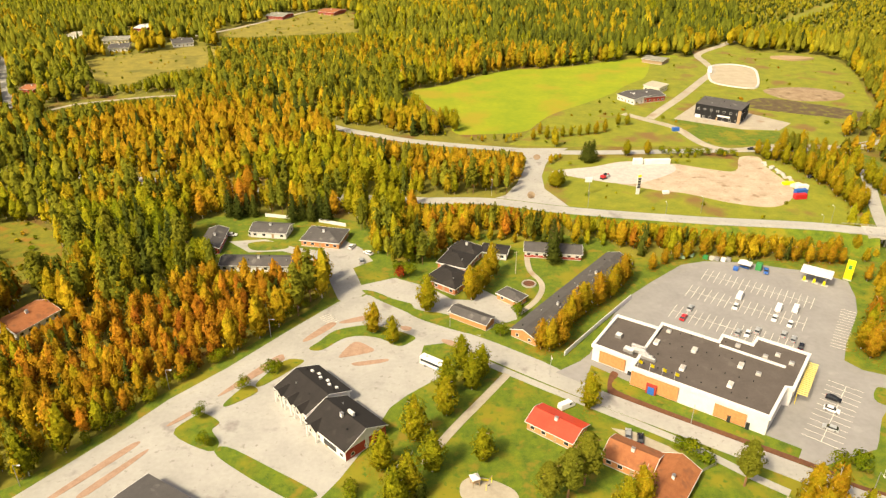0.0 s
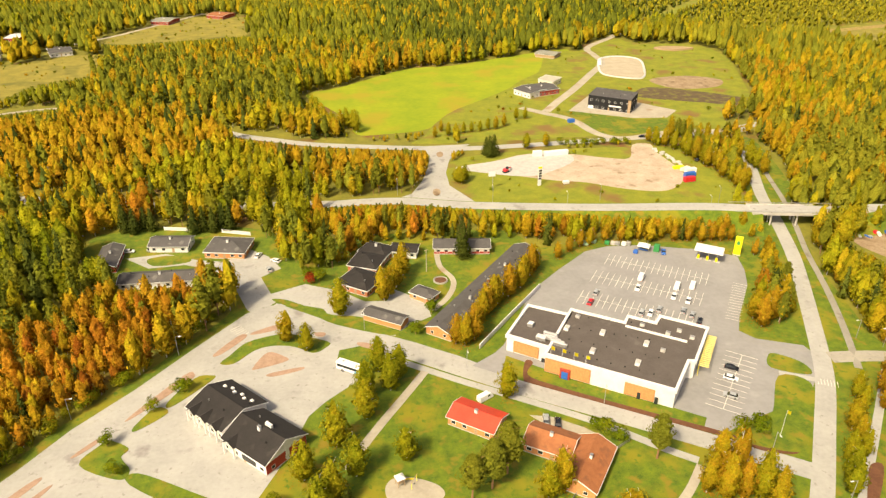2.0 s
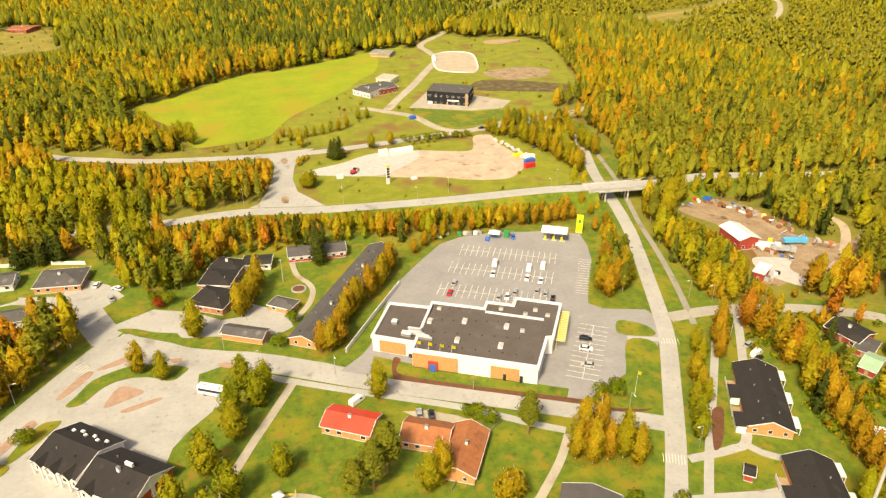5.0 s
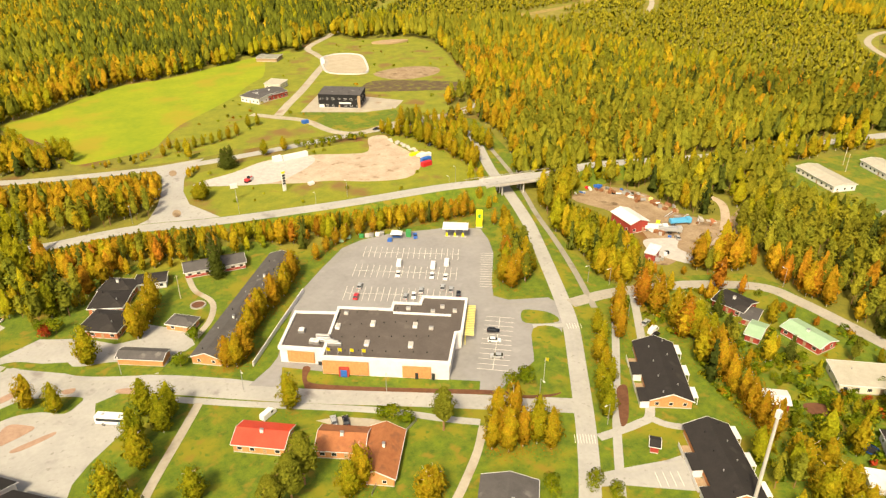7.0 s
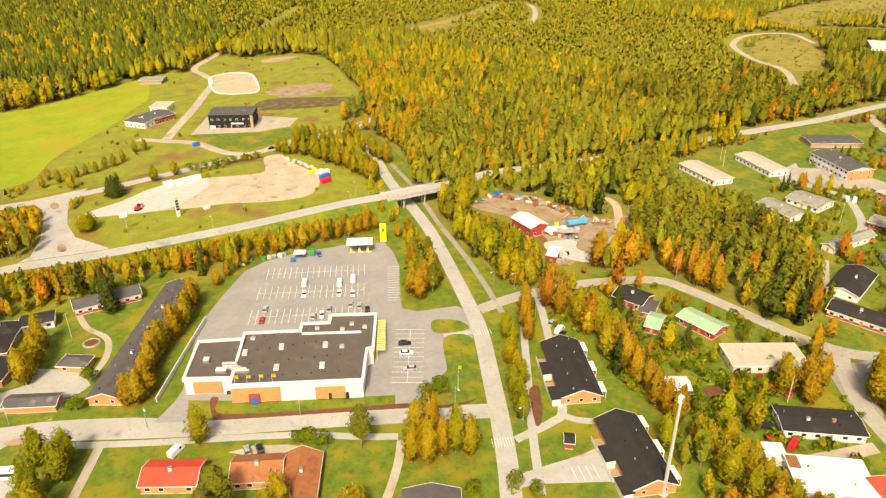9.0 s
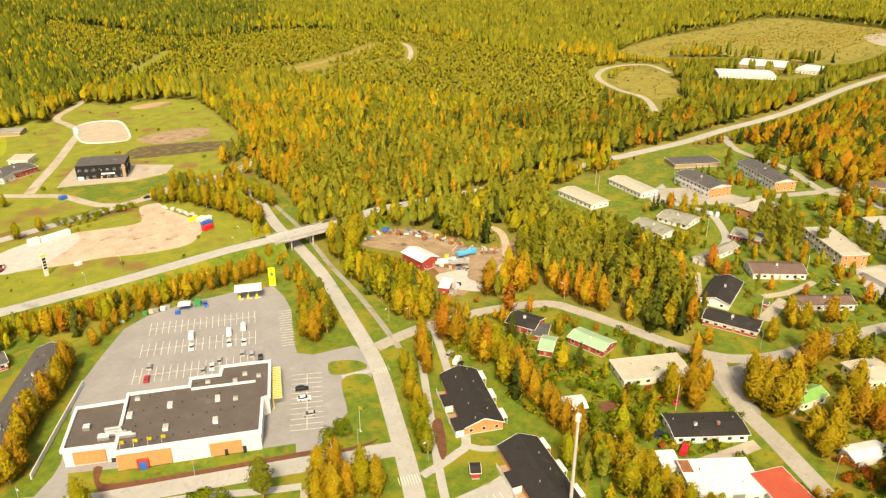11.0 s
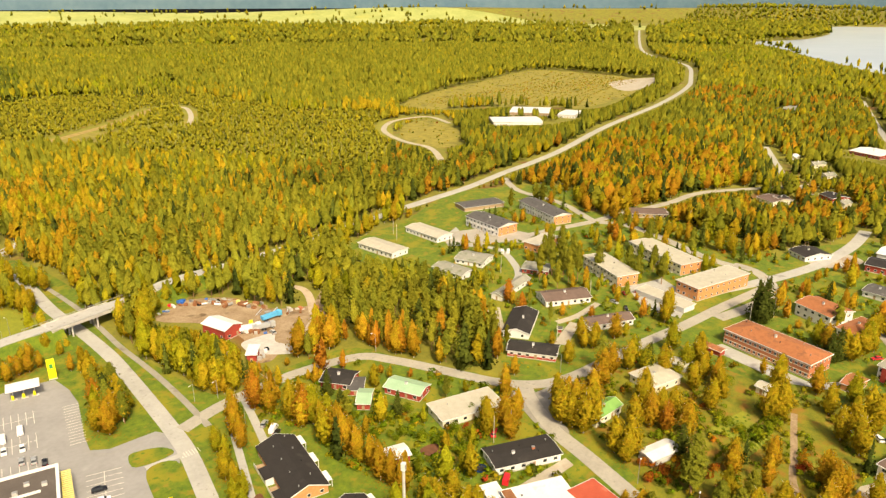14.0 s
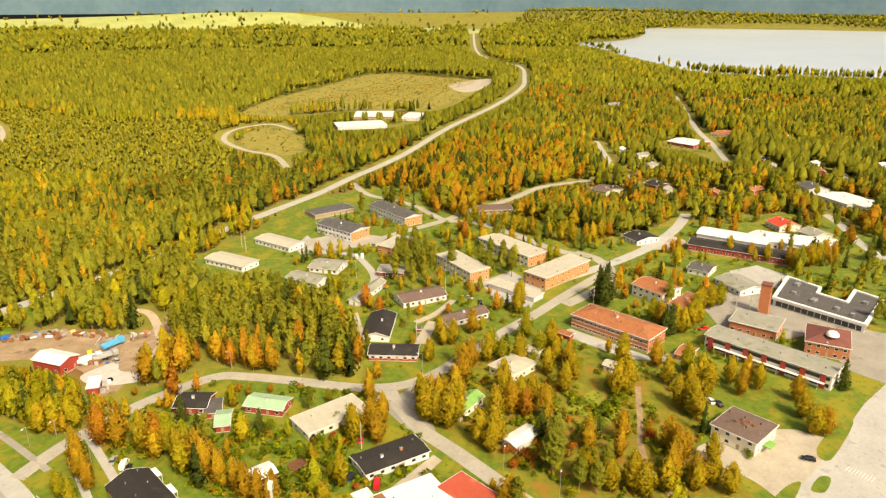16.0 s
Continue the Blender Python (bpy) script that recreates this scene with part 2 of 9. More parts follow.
def tube(bm, x, y, z0, z1, r0, r1=None, n=8):
    r1 = r0 if r1 is None else r1
    low = [bm.verts.new((x + r0 * math.cos(6.2832 * i / n), y + r0 * math.sin(6.2832 * i / n), z0)) for i in range(n)]
    top = [bm.verts.new((x + r1 * math.cos(6.2832 * i / n), y + r1 * math.sin(6.2832 * i / n), z1)) for i in range(n)]
    for i in range(n):
        bm.faces.new((low[i], low[(i + 1) % n], top[(i + 1) % n], top[i]))
    bm.faces.new(top)
    bm.faces.new(low[::-1])
    return bm


def smooth_line(pts, closed=False, steps=5):
    """Catmull-Rom curve through the points."""
    p = [np.array(q, float) for q in pts]
    n, out = len(p), []
    for i in range(n if closed else n - 1):
        a, b, c, d = (p[(i + k) % n] if closed else p[min(max(i + k, 0), n - 1)] for k in (-1, 0, 1, 2))
        for s in range(steps):
            u = s / steps
            out.append(0.5 * (2 * b + (c - a) * u + (2 * a - 5 * b + 4 * c - d) * u * u + (3 * b - a - 3 * c + d) * u ** 3))
    if not closed:
        out.append(p[-1])
    return out


CLEAR, SOFT = [], []  # outlines where no tree stands, and lawns where only garden trees do
SCRUB, HARD = [], []  # rough ground with bushes, and paving


def inside(px, py, poly):
    """Which of the points (arrays) lie in the polygon."""
    hit = np.zeros(px.shape, bool)
    n = len(poly)
    for i in range(n):
        (x0, y0), (x1, y1) = poly[i][:2], poly[(i + 1) % n][:2]
        if y0 != y1:
            hit ^= ((y0 > py) != (y1 > py)) & (px < (x1 - x0) * (py - y0) / (y1 - y0) + x0)
    return hit


def slab(name, poly, z0, z1, material, label, category="ground", curved=True, clear=True):
    """A sheet of ground cover with a real edge, from z0 up to z1."""
    if curved:
        poly = smooth_line(poly, True, 4)
    area = sum(a[0] * b[1] - b[0] * a[1] for a, b in zip(poly, poly[1:] + poly[:1]))
    if area < 0:
        poly = poly[::-1]
    if clear:
        (SOFT if clear == "soft" else CLEAR).append(poly)
    if material in (CLEARING, ROUGH_GRASS, HEATH):
        SCRUB.append((poly, 0.25 if material is CLEARING else 0.5 if material is HEATH else 0.09))
    elif material is not LAWN:
        HARD.append(poly)
    bm = bmesh.new()
    n = len(poly)
    verts, _, tris, *_ = geometry.delaunay_2d_cdt([Vector(p[:2]) for p in poly], [], [list(range(n))], 1, 0.001)
    top = [bm.verts.new((p.x, p.y, z1)) for p in verts]
    for t in tris:
        bm.faces.new([top[i] for i in t])
    if z1 - z0 > 0.01:
        low = [bm.verts.new((p[0], p[1], z0)) for p in poly]
        rim = [bm.verts.new((p[0], p[1], z1)) for p in poly]
        for i in range(n):
            j = (i + 1) % n
            bm.faces.new((low[i], low[j], rim[j], rim[i]))
    return tagged(mesh_object(name, bm, material), label, category, "", "structure")


def ribbon(name, pts, width, z, material, label, category="road", clear=1.0, thick=0.12, steps=6):
    """A road along a line; the points may carry a height of their own above z."""
    line = smooth_line([(p[0], p[1], p[2] if len(p) > 2 else 0) for p in pts], False, steps)
    bm = bmesh.new()
    rows = []
    sides = [[], []]
    for i, p in enumerate(line):
        d = line[min(i + 1, len(line) - 1)] - line[max(i - 1, 0)]
        d = d / max(np.hypot(d[0], d[1]), 1e-6)
        w = width / 2
        l, r = (p[0] - d[1] * w, p[1] + d[0] * w), (p[0] + d[1] * w, p[1] - d[0] * w)
        k = w + clear
        sides[0].append((p[0] - d[1] * k, p[1] + d[0] * k))
        sides[1].append((p[0] + d[1] * k, p[1] - d[0] * k))
        h = z + p[2]
        rows.append([bm.verts.new(c) for c in ((*l, h - thick), (*l, h), (p[0], p[1], h + 0.03), (*r, h), (*r, h - thick))])
    for a, b in zip(rows, rows[1:]):
        for i in range(4):
            bm.faces.new((a[i], a[i + 1], b[i + 1], b[i]))
    bmesh.ops.recalc_face_normals(bm, faces=bm.faces)
    CLEAR.append(sides[0] + sides[1][::-1])
    HARD.append(CLEAR[-1])
    return tagged(mesh_object(name, bm, material), label, category, "", "structure")


def frame_of(a, b):
    """The pose at a whose x axis runs to b."""
    ang = math.degrees(math.atan2(b[1] - a[1], b[0] - a[0]))
    return pose(a[0], a[1], 0, 0, 0, ang), math.dist(a, b)

# ---------------------------------------------------------------- ground, water, distance
def ground_height(x, y):
    """Level in the village; a forested ridge closes the distance."""
    r = np.hypot(x, y)
    a = np.arctan2(x, y)
    wave = 0.75 + 0.17 * np.sin(a * 5 + 1) + 0.1 * np.sin(a * 13)
    far = np.clip((r - 3950) / 750, 0, 1)
    return 175 * wave * np.minimum(far * far * (3 - 2 * far), 0.42)


bm = bmesh.new()
rings = [0.0, 60, 130, 250, 400, 600, 900, 1300, 1800, 2400, 3000, 3500, 3900, 4000, 4100, 4200, 4300, 4400, 4500, 4600, 4700, 4780]
last = None
for r in rings:
    row = []
    for i in range(96):
        a = 6.28318 * i / 96
        x, y = r * math.sin(a), r * math.cos(a)
        row.append(bm.verts.new((x, y, float(ground_height(np.array(x), np.array(y))))))
        if r == 0:
            break
    if last:
        for i in range(96):
            j = (i + 1) % 96
            if len(last) == 1:
                bm.faces.new((last[0], row[j], row[i]))
            else:
                bm.faces.new((last[i], last[j], row[j], row[i]))
    last = row
bmesh.ops.recalc_face_normals(bm, faces=bm.faces)
tagged(mesh_object("ground", bm, FOREST_FLOOR), "forest floor with moss and brown litter reaching the horizon", "ground", "", "structure")
slab("water", [(2494.4, 109.3),(2276.8, 28.6),(1971.3, -48.4),(1771.5, -108.3),(1610.1, -156.8),(1546.6, -205.2),(1523.1, -254.8),(1500.5, -302.2),(1510.4, -394.4),(1504.4, -507.2),(1451.4, -696.4),(3656.1, -1704.9),(3851.9, -1258.1),(4046.4, -887.8),(4031.5, -480.9),(3805.1, -136.8),(3200.6, -139.7),(2739.1, -43.0)], 0.0, 0.5, WATER, "pale calm lake, the overcast sky's reflection put into its colour", "lake")
slab("field", [(-25.2, 506.7),(0.0, 523.5),(51.3, 569.4),(92.0, 576.8),(143.3, 602.1),(182.1, 616.5),(201.6, 618.6),(170.1, 564.0),(135.0, 523.5),(114.8, 493.6),(89.2, 466.5),(66.1, 445.4),(51.1, 419.3),(22.5, 413.0),(7.2, 415.1),(2.2, 444.2),(-11.2, 475.6)], 0.0, 0.05, FIELD, "bright yellow-green mown hay field")
slab("field_2", [(196.8, 602.1),(222.0, 629.4),(259.5, 659.0),(271.3, 636.0),(319.9, 622.9),(327.0, 578.7),(305.4, 511.2),(273.9, 438.3),(238.7, 416.1),(211.2, 416.1),(199.3, 438.3),(149.1, 438.3),(128.9, 416.1),(112.5, 419.3),(102.4, 456.3),(115.6, 493.6),(135.0, 523.5),(169.1, 560.4)], 0.0, 0.04, ROUGH_GRASS, "olive rough grassland round the new building")
slab("clearing", [(-271.6, 543.1), (-295.2, 602.1), (-271.0, 625.1), (-231.4, 654.4), (-195.7, 654.4), (-187.4, 614.5), (-193.7, 578.7), (-226.9, 556.9), (-231.7, 523.6), (-248.4, 523.6)], 0.0, 0.05, CLEARING, "ochre felled clearing with low scrub")
slab("clearing_2", [(-220.4, 715.3), (-200.5, 758.9), (-154.1, 828.7), (-89.5, 814.5), (-88.4, 720.9), (-133.8, 709.9), (-191.5, 699.2)], 0.0, 0.05, CLEARING, "ochre felled clearing beside a lane")
slab("clearing_3", [(868.8, 463.2),(995.0, 479.2),(1155.6, 465.5),(1381.0, 446.3),(1366.5, 329.0),(1294.7, 212.6),(1179.5, 199.4),(1002.7, 214.3),(927.2, 244.0),(911.8, 326.0),(900.8, 360.1),(855.2, 394.7),(811.1, 420.1)], 0.0, 0.05, CLEARING, "wide brown felled clearing above the sawmill")
slab("clearing_4", [(715.2, 383.8),(759.3, 370.9),(718.2, 316.7),(648.9, 285.1),(619.8, 295.2),(643.6, 344.8)], 0.0, 0.05, CLEARING, "brown clearing inside the bend of a track")
slab("clearing_5", [(455.0, 670.0),(504.0, 674.5),(536.1, 664.5),(528.9, 635.4),(473.9, 613.6),(432.9, 626.5)], 0.0, 0.05, CLEARING, "brown track through young pines")
slab("scrubland", [(-192.0, 275.9),(-180.0, 281.4),(-162.3, 250.8),(-157.8, 229.1),(-170.8, 237.4),(-191.8, 250.8)], 0.0, 0.05, CLEARING, "rusty brown heath beside the forest")
# the bog's sheet, coloured pale in place of sunlight on the far plain
bm = bmesh.new()
last = None
for i in range(54):
    a = 31 + i
    near = float(np.interp(a, (31, 47, 55, 63, 70, 77, 81, 84), (3500, 3500, 3450, 3350, 3100, 2900, 3300, 4200)))
    row = []
    for k in range(13):
        near += 60 * math.sin(i * 2.1) if k == 0 else 0
        r = near + (max(near, 4560 - max(0, a - 60) * 45 + 25 * math.sin(i * 0.7)) - near) * k / 12
        p = np.array(r * math.sin(math.radians(a))), np.array(r * math.cos(math.radians(a)))
        row.append(bm.verts.new((float(p[0]), float(p[1]), float(ground_height(*p)) + (0.4 if r < 3900 else 5.0))))
    if last:
        for k in range(12):
            bm.faces.new((last[k], row[k], row[k + 1], last[k + 1]))
    last = row
bmesh.ops.recalc_face_normals(bm, faces=bm.faces)
tagged(mesh_object("bog", bm, SUNLIT_BOG), "open bog beyond the pine hill, sunlight put into its pale yellow", "bog", "", "structure")
slab("grassland", [(-118.6, 126.9),(-111.1, 133.9),(-94.0, 157.2),(-83.6, 172.9),(-69.8, 189.2),(-56.0, 207.6),(-44.0, 227.1),(-50.2, 246.2),(-90.5, 246.2),(-108.3, 270.6),(-107.7, 296.0),(-68.9, 299.0),(-36.7, 290.0),(-20.3, 270.6),(11.4, 278.7),(65.1, 275.9),(78.0, 258.0),(107.5, 262.9),(108.5, 259.1),(139.7, 254.3),(174.9, 266.8),(191.5, 257.1),(179.2, 203.1),(175.0, 170.7),(200.5, 163.5),(228.2, 147.5),(226.4, 116.1),(229.9, 98.0),(232.5, 81.3),(249.0, 60.2),(283.9, 45.1),(386.8, -4.8),(436.5, -16.3),(468.8, -52.7),(512.9, -130.8),(472.5, -177.1),(410.9, -246.5),(210.9, -157.9),(116.4, -45.9),(94.0, 54.2),(0.0, 57.1),(-75.9, 84.6)], 0.0, 0.04, LAWN, "green village lawns and verges", "grass", True, "soft")
slab("grassland_2", [(345.3, 221.0),(399.3, 211.7),(475.1, 210.5),(528.8, 143.4),(468.7, 106.5),(472.3, 79.0),(448.9, 18.4),(426.3, -10.5),(368.9, -13.3),(286.4, 36.8),(246.8, 59.5),(238.7, 83.8),(281.6, 108.0),(301.9, 124.1),(311.4, 163.8),(320.4, 205.0)], 0.0, 0.045, LAWN, "green lawns between the terraced houses", "grass", True, "soft")
slab("grassland_3", [(50.1, 332.5),(58.5, 364.0),(98.7, 372.6),(160.6, 370.9),(188.8, 364.0),(192.3, 332.5),(200.9, 296.0),(194.4, 280.3),(130.8, 288.3),(82.5, 299.0),(57.1, 304.0)], 0.0, 0.045, ROUGH_GRASS, "yellow-green verge between the two roads", "grass")
slab("grassland_4", [(188.9, 274.9),(200.3, 276.9),(195.9, 258.6),(177.1, 204.3),(162.5, 170.8),(157.1, 169.2),(172.0, 213.2),(182.9, 254.4)], 0.0, 0.045, LAWN, "green verge beside the underpass road", "grass")
slab("heath_2", [(-211.6, 284.2),(-187.8, 291.8),(-165.8, 278.7),(-153.6, 250.8),(-157.8, 237.4),(-175.4, 223.1)], 0.0, 0.07, HEATH, "orange-brown heath opening in the wood", "meadow", False)
slab("driveway_2", [(381.2, 180.2),(409.6, 153.1),(404.3, 125.8),(386.9, 126.5),(375.2, 153.3),(367.9, 171.7)], 0.05, 0.125, GREY_ASPHALT, "grey asphalt turning place of the terraces", "driveway", False)
slab("driveway_3", [(286.3, 112.0),(292.7, 106.8),(274.4, 97.8),(261.8, 95.2),(261.9, 100.9)], 0.05, 0.125, GRAVEL, "pale gravel yard beside a dark-roofed house", "driveway", False)
slab("driveway_4", [(266.8, 72.8),(291.3, 72.2),(290.3, 67.6),(268.2, 67.1)], 0.05, 0.125, GRAVEL, "pale gravel drive between two houses", "driveway", False)
slab("driveway", [(169.1, 56.6),(179.5, 51.7),(191.6, 46.1),(189.2, 42.7),(178.9, 47.0),(168.8, 50.9)], 0.05, 0.13, GRAVEL, "gravel drive between house and workshop", "driveway", False)
slab("heath", [(227.9, 54.0),(248.8, 49.7),(266.1, 31.5),(275.9, 11.2),(266.4, -14.3),(262.8, -33.8),(247.7, -43.8),(212.5, -38.9),(197.4, -50.4),(174.2, -46.7),(156.0, -13.1),(176.0, 9.4),(196.0, 27.7)], 0.05, 0.09, HEATH, "overgrown tawny meadow with rusty shrubs", "meadow", True, False)

# ---------------------------------------------------------------- paving
slab("pavement", [(-109.1, 130.1),(-92.2, 152.8),(-82.1, 168.4),(-68.5, 184.1),(-54.9, 202.4),(-38.7, 223.1),(-30.3, 227.1),(-13.0, 216.2),(3.1, 206.5),(18.2, 197.1),(32.2, 187.1),(44.8, 176.1),(44.1, 172.3),(31.3, 179.8),(17.7, 189.5),(3.0, 197.8),(-6.4, 195.8),(-7.7, 187.1),(1.1, 180.7),(-10.9, 170.2),(-15.7, 164.5),(-22.2, 146.4),(-27.1, 136.2),(-31.8, 128.7),(-40.6, 116.7),(-88.3, 110.5)], 0.0, 0.07, ASPHALT, "pale worn asphalt street and bus yard", "pavement", False)
slab("pavement_2", [(-91.7, 271.7),(-76.4, 273.8),(-62.9, 266.5),(-50.4, 262.9),(-45.5, 275.9),(-34.2, 265.4),(-28.5, 254.6),(-35.9, 248.5),(-31.2, 235.3),(-18.5, 240.9),(-8.4, 234.0),(-9.2, 225.1),(-28.5, 229.9),(-35.5, 221.2),(-38.9, 225.1),(-45.1, 241.8),(-55.4, 257.5),(-66.9, 262.9),(-80.8, 261.9)], 0.0, 0.075, ASPHALT, "pale asphalt lane and turning area between houses", "pavement", False)
slab("pavement_3", [(-30.7, 225.3),(-24.2, 230.0),(-17.8, 240.2),(-5.3, 233.7),(3.3, 225.0),(11.3, 224.2),(14.8, 232.0),(25.7, 221.7),(26.3, 211.7),(16.9, 206.3),(12.5, 201.4),(-7.7, 211.1),(-11.6, 222.1),(-21.1, 226.5)], 0.0, 0.078, ASPHALT, "grey asphalt yard of the day nursery", "pavement", False)
slab("parking", [(33.3, 179.8),(44.2, 187.1),(48.1, 191.1),(66.2, 224.0),(80.6, 237.8),(95.9, 251.2),(106.3, 254.2),(122.1, 253.2),(136.3, 248.2),(146.4, 245.7),(156.4, 238.0),(153.6, 226.9),(148.8, 216.0),(134.9, 196.3),(130.0, 187.6),(133.3, 182.5),(147.0, 176.5),(148.5, 167.5),(134.4, 153.1),(119.0, 147.4),(107.4, 143.4),(101.5, 141.0),(99.7, 139.9),(95.0, 142.6),(98.5, 147.5),(91.3, 152.6),(67.7, 168.5),(47.6, 185.1),(43.2, 174.7)], 0.0, 0.08, DARK_ASPHALT, "grey asphalt supermarket car park", "car park", False)
ribbon("road", [(-30.7, 225.7),(-17.3, 215.3),(-0.1, 202.5),(14.8, 192.3),(33.4, 178.8),(51.7, 166.1),(71.9, 153.2),(94.6, 138.3),(108.6, 129.1),(119.6, 121.6)], 6.6, 0.085, ASPHALT, "pale worn asphalt street through the village")
ribbon("road_2", [(75.6, 67.9),(91.8, 87.5),(103.7, 102.0),(115.6, 118.1),(129.3, 138.0),(140.9, 155.2),(148.0, 167.8),(158.8, 190.1),(171.3, 216.7),(180.5, 237.6),(191.4, 268.5),(199.7, 295.5),(212.5, 326.7),(224.0, 355.0)], 5.8, 0.09, ASPHALT, "pale asphalt road that runs under the bridge")
ribbon("road_3", [(157.2, 162.4),(167.4, 185.1),(177.0, 209.1),(187.0, 237.4),(195.7, 258.7),(206.1, 285.3),(217.1, 320.7),(228.1, 357.6)], 2.4, 0.095, YARD, "straight gravel track beside the road", "track")
ribbon("road_4", [(151.6, 169.2),(167.6, 167.6),(182.4, 163.5),(201.6, 155.9),(221.9, 141.8),(225.5, 127.5),(226.4, 104.8),(226.5, 90.4),(227.7, 79.4),(232.4, 67.8),(242.7, 58.2),(261.9, 48.5),(286.4, 36.8),(308.0, 25.2),(336.9, 11.3),(370.1, -5.9)], 5.8, 0.1, GREY_ASPHALT, "grey grey asphalt residential street")
ribbon("road_5", [(228.9, 73.1),(218.7, 66.0),(205.5, 54.2),(194.9, 39.7),(181.8, 22.7),(171.9, 10.7),(161.3, 1.1)], 6.2, 0.105, GREY_ASPHALT, "grey gravelly lane between gardens")
ribbon("road_6", [(366.1, 158.1),(390.3, 135.8),(417.3, 119.4),(446.1, 99.7),(471.2, 87.1),(511.5, 62.2),(550.9, 44.3),(581.6, 8.0),(614.1, -36.0)], 6.0, 0.11, GREY_ASPHALT, "grey residential street between woods and flats")
ribbon("road_7", [(446.1, 99.7),(445.6, 74.6),(425.3, 47.5),(405.5, 25.4),(396.5, 6.6),(400.6, 9.8),(393.3, -1.7),(373.9, -9.6),(348.7, -4.0),(323.2, 11.7)], 6.5, 0.115, GREY_ASPHALT, "grey asphalt street beside the flats")
ribbon("road_8", [(532.2, 193.5),(499.9, 170.0),(480.9, 132.7),(454.4, 106.2),(445.8, 98.2)], 5.5, 0.112, GREY_ASPHALT, "grey side street from the highway")
HIGHWAY = [(-271.8, 355.7),(-221.6, 351.6),(-188.2, 346.9),(-150.6, 339.2),(-91.4, 326.7),(-50.5, 318.4),(-11.4, 314.4),(-7.5, 313.7),(22.8, 312.6),(57.0, 301.6),(111.7, 287.0),(159.0, 275.5),(182.4, 267.6),(202.7, 263.8),(222.1, 261.4),(245.8, 262.5),(311.9, 247.2),(426.7, 224.4),(493.7, 208.4),(549.7, 200.3),(596.2, 191.1),(664.2, 182.2),(808.8, 173.3),(1012.5, 147.6),(1204.9, 138.0),(1346.8, 147.4),(1613.9, 188.0),(1785.7, 277.8),(2145.5, 381.4),(3431.1, 622.0)]
RISE = [0, 0, 0, 0, 0, 0, 0, 0.3, 0.5, 1, 3, 5.5, 6.4, 6.6, 6, 5, 2, 0.5] + [0] * 12
ribbon("highway_west", HIGHWAY[:8], 8.4, 0.115, ASPHALT, "pale asphalt highway between the trees", "road", 0.5, 0.5)
ribbon("highway", [(*p, r) for p, r in zip(HIGHWAY[7:], RISE[7:])], 7.6, 0.12, ASPHALT, "pale asphalt highway rising to a bridge", "road", 4.0, 0.5)
ribbon("road_9", [(-80.3, 438.3),(-61.5, 422.6),(-44.0, 413.0),(-18.3, 400.7),(17.6, 391.0),(43.4, 385.3),(64.4, 381.6),(98.8, 381.6),(133.8, 383.4),(166.8, 385.3),(201.9, 386.2),(225.5, 389.1),(260.4, 400.7)], 6.5, 0.1, ASPHALT, "pale asphalt road along the hay field", "road", 6.0)
ribbon("road_10", [(-260.6, 462.6),(-250.9, 474.3),(-235.1, 482.4),(-193.2, 496.4),(-140.2, 492.1),(-99.8, 466.5),(-82.5, 452.6)], 3.4, 0.1, GRAVEL, "pale gravel road in the woods", "road", 6.0)
ribbon("road_11", [(-377.5, 618.6),(-335.1, 543.1),(-299.8, 482.4),(-273.9, 438.3)], 6, 0.1, ASPHALT, "pale road cut through the forest")
ribbon("road_12", [(-258.3, 688.7), (-235.3, 709.9), (-208.3, 743.9), (-187.9, 781.0), (-169.7, 811.0), (-145.6, 854.6)], 5, 0.1, GRAVEL, "gravel lane over the clearing")
ribbon("road_13", [(571.2, 268.1),(615.7, 301.5),(635.3, 341.5),(679.0, 388.3),(739.4, 408.1),(782.8, 385.6),(751.4, 342.2)], 6, 0.1, GRAVEL, "curving gravel forest road", "road", 7.0)
ribbon("road_14", [(292.6, 707.5),(254.9, 663.3),(220.8, 625.5),(217.6, 596.3),(213.9, 567.3),(194.0, 535.2),(167.2, 493.8),(146.5, 464.7),(132.3, 443.5)], 6, 0.1, GRAVEL, "gravel drive past the riding arena")
ribbon("road_15", [(118.1, 454.5),(130.5, 440.4),(143.8, 424.5),(151.2, 395.7),(165.3, 385.2),(191.5, 391.7),(223.8, 390.7),(242.6, 389.8)], 6, 0.11, GRAVEL, "pale gravel drive across the grass")
slab("gravel_yard", [(147.6, 443.2),(175.5, 480.4),(201.7, 453.6),(218.8, 434.0),(205.7, 420.0),(184.3, 422.0)], 0.0, 0.09, GRAVEL, "pale gravel apron round the black building", "gravel", False)
slab("gravel_yard_2", [(58.3, 353.2),(79.7, 358.9),(99.8, 367.4),(123.8, 364.0),(141.6, 355.7),(154.8, 353.2),(164.4, 373.5),(175.0, 373.5),(173.3, 358.9),(175.2, 332.5),(170.0, 318.4),(156.3, 307.2),(138.2, 311.7),(119.8, 323.2),(105.9, 327.5),(85.3, 337.7),(63.7, 347.6)], 0.0, 0.13, LOT, "tan gravel lot of a closed filling station", "gravel")
slab("concrete_apron", [(58.3, 353.2),(79.7, 358.9),(99.6, 366.5),(121.3, 364.0),(122.9, 353.2),(106.0, 339.9),(90.5, 335.4),(63.6, 346.9)], 0.13, 0.16, CONCRETE, "pale concrete forecourt", "concrete")
